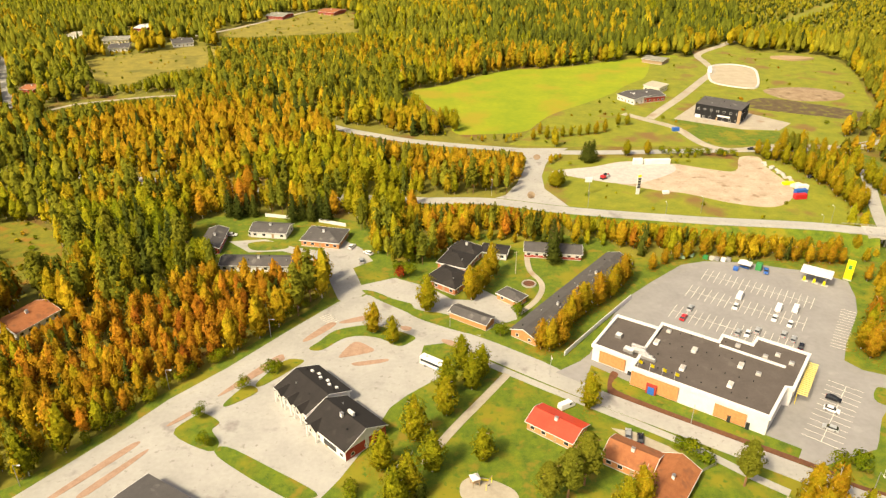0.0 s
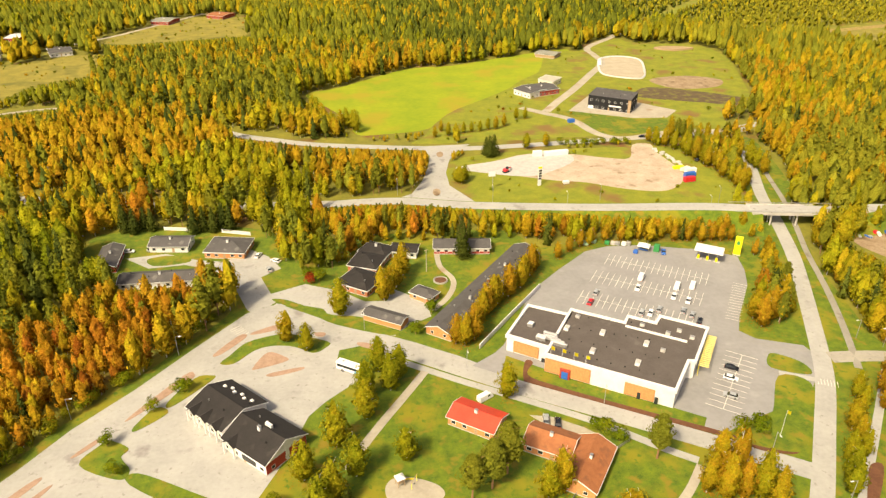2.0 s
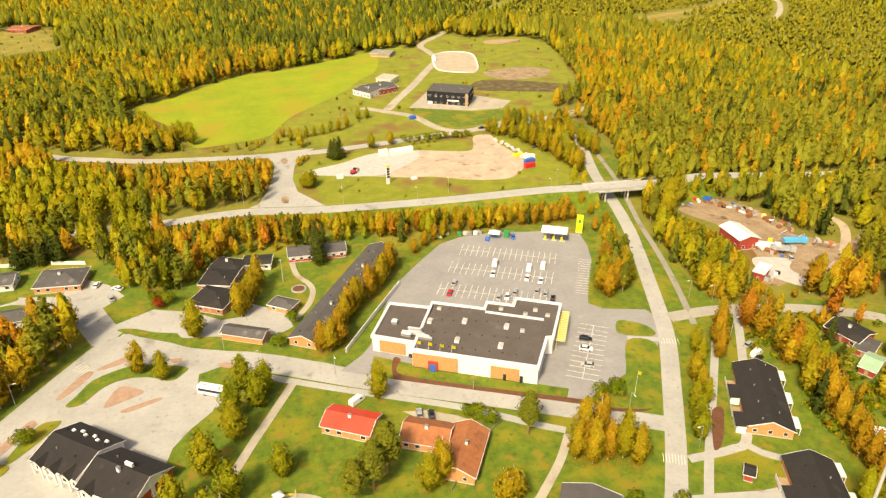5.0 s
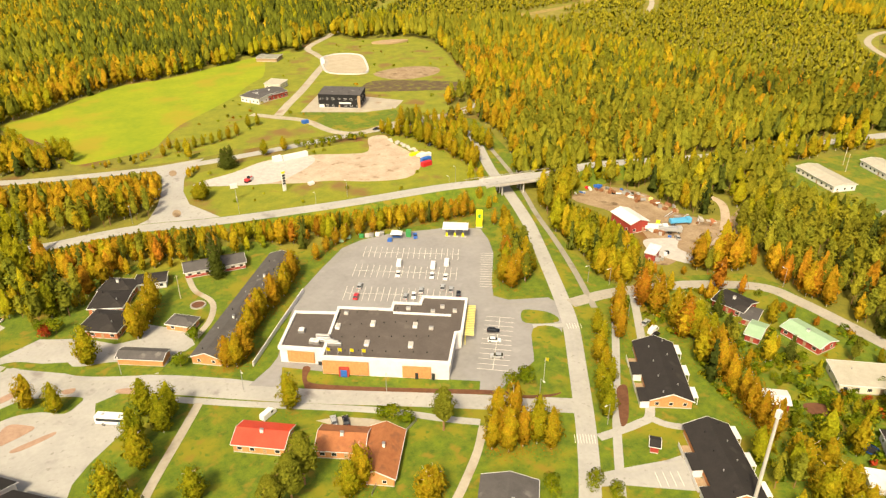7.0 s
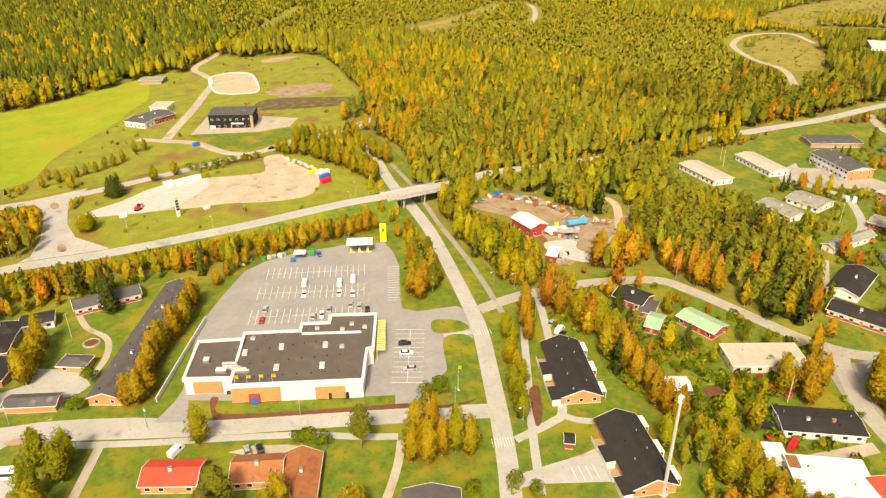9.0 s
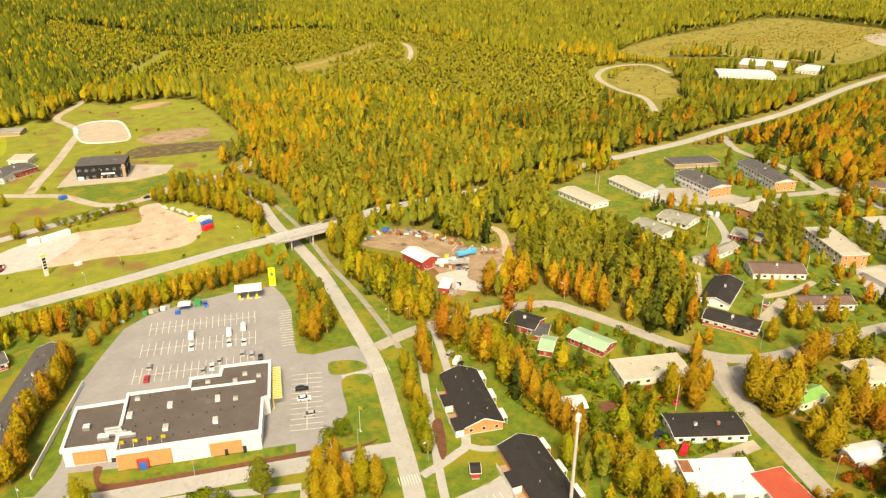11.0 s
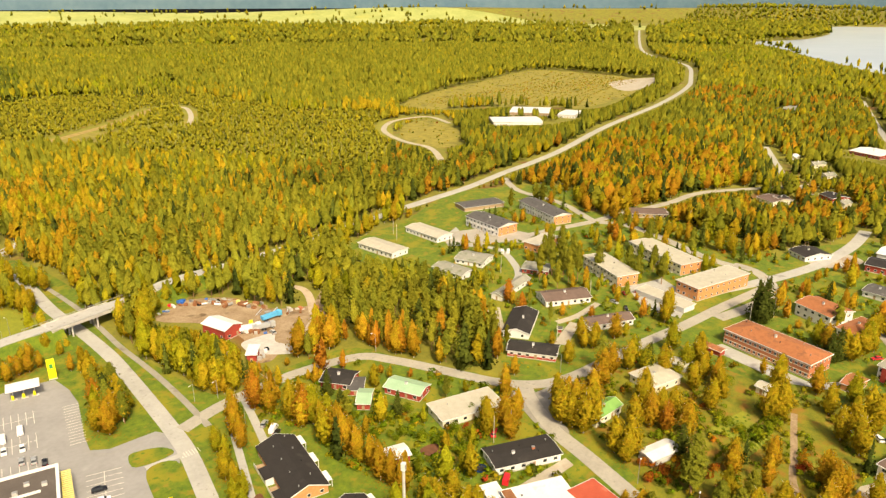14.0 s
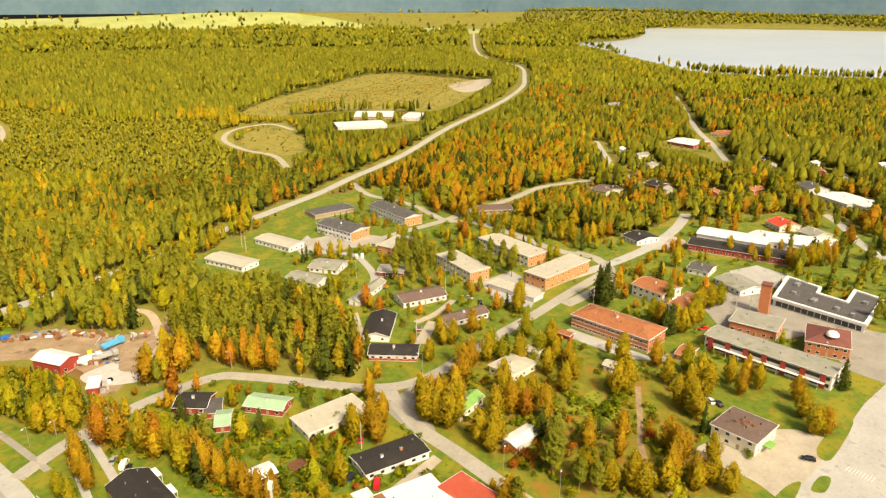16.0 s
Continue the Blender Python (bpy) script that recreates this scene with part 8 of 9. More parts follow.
well = thing("stone_ring", pose(*(33.0, 235.9), 0.05), "round pale stone flower ring", "planter")
bm = bmesh.new()
for i in range(16):
    a, b = 6.2832 * i / 16, 6.2832 * (i + 1) / 16
    strip(bm, (2.6 * math.cos(a), 2.6 * math.sin(a)), (2.6 * math.cos(b), 2.6 * math.sin(b)), 0.5, 0, 0.5)
part("ring", bm, CONCRETE, well)
part("soil", tube(bmesh.new(), 0, 0, 0, 0.3, 2.3, 2.3, 16), BARK_MULCH, well)

# ---------------------------------------------------------------- parts that set single houses apart
def front_gable(ob, x, wide, deep, post):
    """A small white gabled porch on the front eave."""
    w, depth, h, rise = DIMS[ob.name]
    g = part("porch_roof", roof_mesh(x - wide / 2, -0.7, x + wide / 2, deep, h + 0.05, 1.5, "cross", 0.15), DARK_ROOF, ob)
    bm = bmesh.new()
    bm.faces.new([bm.verts.new(p) for p in ((x - wide / 2, -0.6, h), (x + wide / 2, -0.6, h), (x, -0.6, h + 1.45))])
    bmesh.ops.solidify(bm, geom=bm.faces[:], thickness=0.08)
    part("gable_board", bm, WHITE, g)
    for sx in (-1, 1):
        part("porch_post", boxed(x + sx * (wide / 2 - 0.25) - 0.2, -0.75, 0, x + sx * (wide / 2 - 0.25) + 0.2, -0.35, h), WHITE, ob)
    part("garage_door", boxed(x - wide * 0.33, 0.4, 0.1, x + wide * 0.33, 0.47, 3.0), post, ob)


w, depth, h, rise = DIMS[HALL.name]
for i in range(3):
    front_gable(HALL, w * (0.2 + 0.3 * i), w * 0.22, 3.5, CREAM)
for i in range(6):
    x, y = w * (0.2 + 0.13 * i), depth * (0.72 + 0.06 * (i % 2))
    k = rise * (1 - abs(y / depth - 0.5) * 2)
    part("roof_hatch", boxed(x - 0.5, y - 0.4, h + k - 0.3, x + 0.5, y + 0.4, h + k + 0.5, 0.05), WHITE, HALL)
w, depth, h, rise = DIMS[HALL_2.name]
front_gable(HALL_2, w * 0.22, w * 0.26, 4.5, CREAM)
part("shop_window", boxed(w * 0.45, 0.42, 0.8, w * 0.75, 0.5, 2.6), GLASS, HALL_2)
part("ventilation_unit", boxed(w * 0.5, depth * 0.55, h + rise - 0.9, w * 0.5 + 2.4, depth * 0.55 + 0.8, h + rise + 0.6, 0.06), WHITE, HALL_2, "white roof ventilation unit")
part("end_pilaster", boxed(w - 0.5, depth * 0.48, 0.3, w - 0.36, depth * 0.56, h + rise * 0.8), WHITE, HALL_2, "white strip on the red end wall")

for ob, n in ((ROW, 2), (ROW_2, 2)):
    w, depth, h, rise = DIMS[ob.name]
    for i in range(n):
        x = w * (0.3 + 0.42 * i)
        part("porch_floor", boxed(x - 2.4, depth - 0.4, 0, x + 2.4, depth + 2.6, 0.3), WOOD, ob)
        part("porch_fence", boxed(x - 2.4, depth + 2.5, 0.3, x + 2.4, depth + 2.6, 1.6), WHITE, ob)
        part("porch_side", boxed(x - 2.45, depth, 0.3, x - 2.35, depth + 2.6, 2.4), WHITE, ob)
        part("extension", boxed(x - 9, depth - 0.2, 0, x - 3.2, depth + 2.4, 2.75), WHITE, ob)
        part("extension_roof", roof_mesh(x - 9.3, depth - 0.6, x - 2.9, depth + 2.8, 3.05, -0.25, "flat", 0.2), DARK_ROOF, ob)
    for i in range(3):
        x = w * (0.08 + 0.36 * i)
        part("terrace_canopy", boxed(x, -1.7, 2.55, x + 5.0, 0.3, 2.72), WHITE, ob, "white sheet canopy along the eave")
        part("canopy_post", boxed(x + 0.1, -1.65, 0, x + 0.25, -1.5, 2.55), WHITE, ob)
        part("canopy_post", boxed(x + 4.75, -1.65, 0, x + 4.9, -1.5, 2.55), WHITE, ob)

w, depth, h, rise = DIMS[LONG_ROW.name]
for i in range(9):
    x = w * (0.06 + 0.11 * i)
    part("porch_wall", boxed(x, -1.6, 0, x + 0.2, 0.5, 2.5), WHITE, LONG_ROW)
    part("porch_canopy", boxed(x, -1.8, 2.5, x + 3.2, 0.4, 2.65), GREY_ROOF, LONG_ROW)
    part("porch_screen", boxed(x + 0.3, -1.6, 0.2, x + 3.0, -1.5, 1.2), RED_WALL if i % 2 else WHITE, LONG_ROW)

w, depth, h, rise = DIMS[SCHOOL.name]
for i in range(7):
    x = w * (0.04 + 0.145 * i)
    part("red_panel", boxed(x, 0.0, 0.4, x + 2.0, 0.46, 6.2), RED_WALL, SCHOOL, "red stair panel" if i == 0 else "")
for z in (0.5, 3.4):
    part("window_band", boxed(1.2, 0.34, z + 0.6, w - 1.2, 0.44, z + 2.1), GLASS, SCHOOL)
part("entrance_canopy", boxed(w * 0.1, -1.6, 2.8, w * 0.95, 0.0, 2.95), WHITE, SCHOOL)
for i in range(9):
    x = w * (0.11 + 0.1 * i)
    part("canopy_post", boxed(x - 0.08, -1.55, 0, x + 0.08, -1.4, 2.8), WHITE, SCHOOL)
w, depth, h, rise = DIMS[OFFICE.name]
for z in (0.95, 4.2):
    part("sill_band", boxed(0.3, 0.36, z - 0.25, w - 0.3, 0.47, z - 0.1), CREAM, OFFICE)
    part("lintel_band", boxed(0.3, 0.36, z + 1.3, w - 0.3, 0.47, z + 1.45), CREAM, OFFICE)
w, depth, h, rise = DIMS[WORKSHOP.name]
part("rusty_sheet", boxed(0.2, depth * 0.62, h + 0.16, w * 0.16, depth - 0.4, h + 0.3), RUST, WORKSHOP, "rust-stained roof sheet")
part("loading_door", boxed(w * 0.55, 0.4, 0.1, w * 0.72, 0.48, 3.2), STEEL, WORKSHOP)
for ob in (FLATS, FLATS_2, FLATS_3, FLATS_4):
    w, depth, h, rise = DIMS[ob.name]
    for i in range(5):
        x = w * (0.12 + 0.18 * i)
        for z in (0.2, h * 0.5):
            b = part("balcony", boxed(x - 1.4, -0.9, z, x + 1.4, 0.5, z + 0.15), CONCRETE, ob)
            part("balustrade", boxed(x - 1.4, -0.92, z + 0.15, x + 1.4, -0.86, z + 1.1), WHITE, b)
w, depth, h, rise = DIMS[BLACK_HOUSE.name]
part("corner_panel", boxed(w - 1.8, -0.02, 0.3, w + 0.05, 0.2, h - 0.3), WOOD, BLACK_HOUSE, "pale timber corner panel")
part("white_sign", boxed(w * 0.5, 0.02, 2.9, w * 0.78, 0.14, 3.9), WHITE, BLACK_HOUSE, "long white sign board")
part("entrance_door", boxed(w * 0.02, 0.02, 0.2, w * 0.14, 0.14, 2.2), WHITE, BLACK_HOUSE)
# the shop with two wings round a small green court
SHOP = [(320.6, -119.5), (352.9, -136.5), (362.4, -127.4), (345.5, -119.1), (354.4, -108.2), (362.6, -111.5), (374.9, -99.2), (344.5, -86.4)]
shop = thing("shop", pose(0, 0, 0), "low white shop with a grey flat roof and broad white fascia", "shop")
CLEAR.append(SHOP)
part("wall", prism(SHOP, 0, 3.6), WHITE, shop)
part("roof", prism(offset(SHOP, 0.4), 3.6, 4.0), GREY_ROOF, shop)
part("parapet", rim(SHOP, 1.5, 3.4, 4.7), WHITE, shop, "broad white fascia")
for p, q in zip(SHOP, SHOP[1:] + SHOP[:1]):
    m, w = frame_of(p, q)
    if w > 12:
        bm = boxed(1.2, -0.16, 0.5, w - 1.2, 0.1, 2.9)
        bm.transform(m)
        part("shop_front", bm, GLASS, shop)
        for i in range(int(w / 3)):
            bm = boxed(1.2 + 3 * i, -0.22, 0.4, 1.4 + 3 * i, 0.0, 3.0)
            bm.transform(m)
            part("mullion", bm, WHITE, shop)
for p, w, d in (((336, -112), 2.2, 2.2), ((344, -104), 4.0, 2.4), ((352, -97), 2.0, 2.0), ((364, -101), 3.0, 2.2), ((346, -127), 2.4, 2.4), ((330, -117), 1.6, 1.6)):
    bm = boxed(-w / 2, -d / 2, 0, w / 2, d / 2, 1.3, 0.06)
    bm.transform(pose(*p, 4.0, 0, 0, -38))
    part("roof_unit", bm, STEEL, shop)

w, depth, h, rise = DIMS[CREAM_BLOCK.name]
for u, v in ((0.36, 0.4), (0.43, 0.55), (0.5, 0.42), (0.57, 0.56), (0.6, 0.36), (0.68, 0.5)):
    part("roof_fan", tube(boxed(w * u - 0.45, depth * v - 0.45, h + 0.4, w * u + 0.45, depth * v + 0.45, h + 1.3, 0.05), w * u, depth * v, h + 1.3, h + 1.5, 0.3, 0.3, 8), RUST, CREAM_BLOCK)
part("door_canopy", boxed(w + 0.1, depth * 0.3, 2.6, w + 2.6, depth * 0.6, 2.8), LEAF_ROOF, CREAM_BLOCK, "green door canopy")
car((245.4, -45.9), 20, CAR_WHITE, "white car under the birches")
car((244.0, -48.7), 20, BLACK_PAINT, "dark car under the birches")
car((194.7, 71.9), 10, RED_PAINT, "red hatchback on the garden drive")
car((226.7, 200.8), 40, YELLOW, "yellow old car in the scrapyard", "van", 0.09, "scrap vehicles")
car((220.2, 198.9), 80, CAR_WHITE, "white old van in the scrapyard", "van", 0.09, "scrap vehicles")
car((230.1, 194.7), 15, BLUE, "blue old car in the scrapyard", "car", 0.09, "scrap vehicles")
car((224.8, 187.1), 60, SILVER, "silver old car in the scrapyard", "car", 0.09, "scrap vehicles")
car((363.9, 132.3), 20, CAR_WHITE, "white van on the turning place", "van", 0.13, "vans")
car((333.7, 56.3), 30, RED_PAINT, "red car beside the garages", "car", 0.13)
car((269.6, 41.8), 25, CAR_WHITE, "white car on the grey road", "car", 0.12)

# ---------------------------------------------------------------- wild woods and garden trees
def wild(step, r0, r1, a0, a1, seed, lawns=True):
    """Jittered places in a ring sector that are not cleared; headings clockwise from +y in degrees."""
    rng = np.random.default_rng(seed)
    reach = np.arange(-r1, r1, step)
    x, y = np.meshgrid(reach, reach)
    x = x.ravel() + rng.uniform(-0.48, 0.48, x.size) * step
    y = y.ravel() + rng.uniform(-0.48, 0.48, y.size) * step
    r, a = np.hypot(x, y), np.degrees(np.arctan2(x, y))
    ok = (r > r0) & (r <= r1) & (a > a0) & (a < a1)
    x, y = x[ok], y[ok]
    keep = np.ones(len(x), bool)
    for poly in CLEAR + (SOFT if lawns else []):
        q = np.array([p[:2] for p in poly])
        near = np.where((x > q[:, 0].min()) & (x < q[:, 0].max()) & (y > q[:, 1].min()) & (y < q[:, 1].max()))[0]
        if len(near):
            keep[near] &= ~inside(x[near], y[near], poly)
    return x[keep], y[keep], rng


def waves(x, y, size, seed):
    """Soft patches between 0 and 1."""
    rng = np.random.default_rng(seed)
    v = np.zeros(len(x))
    for _ in range(6):
        k, p = rng.normal(0, 1, 2) / size, rng.random() * 6.28
        v += np.sin(x * k[0] + y * k[1] + p)
    return 1 / (1 + np.exp(-v * 0.9))


# open sights through the woods: the roads and yards that keep low growth before them
SIGHTS = [smooth_line(HIGHWAY[6:14], False, 14), smooth_line(HIGHWAY[17:], False, 30),
          smooth_line([(-61.5, 422.6),(-44.0, 413.0),(-18.3, 400.7),(17.6, 391.0),(43.4, 385.3),(64.4, 381.6),(98.8, 381.6),(133.8, 383.4),(166.8, 385.3),(225.5, 389.1)], False, 14),
          smooth_line([(571.2, 268.1),(615.7, 301.5),(635.3, 341.5),(679.0, 388.3),(739.4, 408.1),(782.8, 385.6),(751.4, 342.2)], False, 12),
          smooth_line([(446.1, 99.7),(471.2, 87.1),(511.5, 62.2),(550.9, 44.3),(581.6, 8.0)], False, 20),
          smooth_line([(357.7, 14.4), (373.1, 1.0), (395.1, -16.1), (424.9, -34.8), (463.6, -51.2), (498.2, -60.5)], False, 16),
          smooth_line([(656.8, 352.0),(616.8, 299.7),(648.9, 285.1)], False, 12),
          smooth_line([(762.8, 292.4),(791.6, 242.4),(849.3, 220.6)], False, 20),
          smooth_line([(859.8, 458.3),(846.7, 390.7),(902.7, 322.6),(918.3, 241.5),(992.7, 212.0),(1271.1, 208.3)], False, 16),
          smooth_line([(-25.2, 506.7),(-11.2, 475.6),(2.2, 444.2),(7.2, 415.1),(22.5, 413.0),(51.1, 419.3)], False, 20),
          smooth_line([(-260.6, 462.6),(-250.9, 474.3),(-235.1, 482.4),(-193.2, 496.4)], False, 14),
          smooth_line([(-215.0, 712.0),(-191.5, 701.0),(-133.8, 712.0),(-90.0, 724.0)], False, 20),
          smooth_line([(-266.0, 548.0),(-240.0, 528.0),(-226.9, 560.0),(-195.0, 582.0)], False, 20),
          smooth_line([(212.5, 243.5),(216.6, 216.8),(212.6, 192.9),(203.3, 172.3),(215.7, 173.4)], False, 20),
          smooth_line([(214.2, 204.6),(223.6, 202.5)], False, 20),
          smooth_line([(336.6, 215.5),(330.3, 184.9),(364.2, 173.6)], False, 20),
          smooth_line([(189.4, 274.7),(180.5, 237.6),(158.8, 190.1),(212.5, 326.7),(224.0, 355.0)], False, 30),
          smooth_line([(737.1, -63.7),(725.3, -87.8),(685.9, -112.5),(872.7, -104.3)], False, 14),
          smooth_line([(2372.2, 103.5),(1932.1, -47.6),(1584.0, -154.5),(1488.7, -249.5),(1477.3, -386.2),(1482.7, -500.3)], False, 40),
          smooth_line([(220.7, 141.0),(225.6, 104.4),(226.9, 79.0)], False, 20),
          smooth_line([(-188.1, 260.4),(-170.7, 262.9),(-158.9, 260.4)], False, 12),
          smooth_line([(1719.8, 267.4),(2097.4, 372.8),(3254.8, 589.9)], False, 20)]
SIGHTS = np.array([p[:2] for line in SIGHTS for p in line])
S_ANGLE, S_RANGE = np.degrees(np.arctan2(SIGHTS[:, 0], SIGHTS[:, 1])), np.hypot(SIGHTS[:, 0], SIGHTS[:, 1])


def low_growth(x, y, tall):
    """Keeps the growth before the open sights under the line of sight from the hill air."""
    a, r = np.degrees(np.arctan2(x, y)), np.hypot(x, y)
    for sa, sr in zip(S_ANGLE, S_RANGE):
        i = np.where((np.abs(a - sa) < 0.45 + 60 / sr) & (r < sr) & (r > sr - 130))[0]
        tall[i] = np.minimum(tall[i], EYE[2] * (1 - r[i] / sr) * 0.95)
    for p in FRONTS:
        sa, sr = math.degrees(math.atan2(p[0], p[1])), math.hypot(p[0], p[1])
        i = np.where((np.abs(a - sa) < 0.3 + 100 / sr) & (r < sr) & (r > sr - 60))[0]
        tall[i] = np.minimum(tall[i], EYE[2] * (1 - r[i] / sr) + 1.8)
    return tall


MID_WOOD = [(203, 300), (300, 400), (440, 460), (490, 300), (600, 300), (700, 330), (640, 200), (440, 235), (300, 262)]
HEATHLAND = [(227.9, 54.0),(248.8, 49.7),(266.1, 31.5),(275.9, 11.2),(266.4, -14.3),(262.8, -33.8),(247.7, -43.8),(212.5, -38.9),(197.4, -50.4),(174.2, -46.7),(156.0, -13.1),(176.0, 9.4),(196.0, 27.7)]
YOUNG = [(489.8, 1367.5),(534.3, 970.7),(690.7, 940.9),(810.6, 759.0),(744.3, 563.0),(787.9, 455.3),(557.6, 309.4),(481.6, 276.8),(489.7, 372.0),(463.1, 452.9),(445.6, 618.9),(354.1, 661.6),(308.9, 776.6)]
EAST_PINES = [(237.7, 247.5),(317.9, 234.8),(368.8, 195.1),(313.6, 132.4),(242.6, 90.2),(233.2, 126.5),(235.7, 156.5),(260.3, 199.9)]
BRIDGE_PINES = [(203.5, 274.1),(243.5, 346.3),(298.0, 383.4),(358.1, 368.4),(381.2, 310.2),(446.1, 290.7),(466.3, 252.1),(360.6, 229.0),(283.2, 243.8),(219.4, 261.5)]
FAR_PINES = [(778.5, 601.7),(813.8, 444.1),(1398.5, 456.7),(1576.6, 232.5),(3169.1, 470.9),(2589.9, 972.5),(2145.4, 1386.2),(1833.8, 1550.4),(881.4, 854.9)]
BRUSH = [(868, 440), (995, 460), (1155, 450), (1360, 430), (1350, 335), (1285, 225), (1179, 210), (1010, 225), (938, 255), (922, 330), (910, 365), (865, 400)]
DARK_WOOD = [(120, 600), (204, 634), (280, 690), (370, 716), (646, 934), (888, 1275), (848, 1509), (552, 1740), (200, 1500), (50, 1000), (20, 640)]
ORANGE_WOOD = [(-138.3, 126.9),(-112.4, 136.2),(-83.6, 172.9),(-44.9, 233.2),(-56.3, 255.6),(-86.0, 246.2),(-117.5, 213.7),(-150.2, 199.7),(-168.1, 170.2)]
GREEN_WOOD = [(-106.4, 355.7),(-59.9, 391.0),(-25.3, 355.7),(-12.3, 325.3),(-20.6, 275.9),(-48.0, 299.0),(-88.6, 305.3)]
BELT = [(-19.9, 265.4),(-11.9, 311.7),(31.3, 311.7),(57.3, 305.3),(120.6, 296.0),(176.7, 278.7),(170.0, 265.4),(108.3, 265.4),(74.5, 262.9),(65.6, 278.7),(4.0, 281.4)]
ORANGE_FAR = [(443.7, 191.7),(565.9, 182.5),(674.4, 132.2),(723.4, 17.4),(581.6, 8.0),(456.3, 103.2),(507.9, 175.1)]
GARDENS = [(154.9, 157.3),(182.1, 169.1),(224.6, 144.6),(223.6, 94.1),(224.6, 78.1),(205.5, 54.2),(168.9, 10.8),(118.9, 58.9),(136.0, 68.0),(151.8, 97.3),(167.2, 134.2)]
NORTH_BELT = [(-29.7, 272.5), (-7.8, 282.0), (2.8, 276.0), (14.0, 268.0), (32.5, 270.0), (58.0, 268.0), (80.7, 264.0), (101.5, 267.7), (105.5, 277.4), (67.9, 291.0), (35.1, 297.1), (1.8, 301.4), (-29.0, 303.7)]
SCRAP_WOOD = [(208.9, 250.0), (222.0, 232.0), (214.0, 205.0), (200.8, 186.2), (198.1, 168.9), (185.9, 162.5), (180.9, 172.1), (176.8, 181.7), (178.0, 194.4), (186.3, 218.3)]
ROAD_WOOD = [(178.9, 268.3), (192.5, 260.1), (180.6, 232.5), (171.3, 209.6), (163.4, 197.9), (148.6, 187.2), (142.0, 197.0), (151.6, 214.1), (164.3, 242.8)]
TRACK_WOOD = [(198.7, 254.8), (224.3, 258.2), (220.3, 230.8), (203.4, 205.4), (198.4, 183.4), (188.2, 170.7), (180.3, 166.1), (170.5, 175.2), (169.9, 182.6), (184.4, 221.3)]
NURSERY_WOOD = [(-44.0, 291.8),(-21.5, 291.8),(12.6, 278.7),(18.3, 269.6),(3.8, 265.4),(-7.7, 250.8),(-13.2, 245.3),(-21.4, 250.8),(-30.2, 260.4),(-35.3, 275.9)]
TOWN = [(227.7, 66.1),(275.1, 40.9),(286.1, 9.4),(269.5, -32.1),(249.6, -43.0),(212.9, -40.8),(178.6, -13.3),(189.8, 21.3),(227.0, 58.2)]
BLOCKS = [(365.1, 181.5),(528.8, 143.4),(550.1, 6.0),(424.2, -35.4),(309.1, 25.4),(232.5, 81.3),(281.6, 108.0)]
CENTRE = [(373.5, -3.6),(468.8, -52.7),(527.1, -194.6),(404.5, -217.6),(294.0, -120.0),(300.1, -53.2),(315.7, -14.9)]


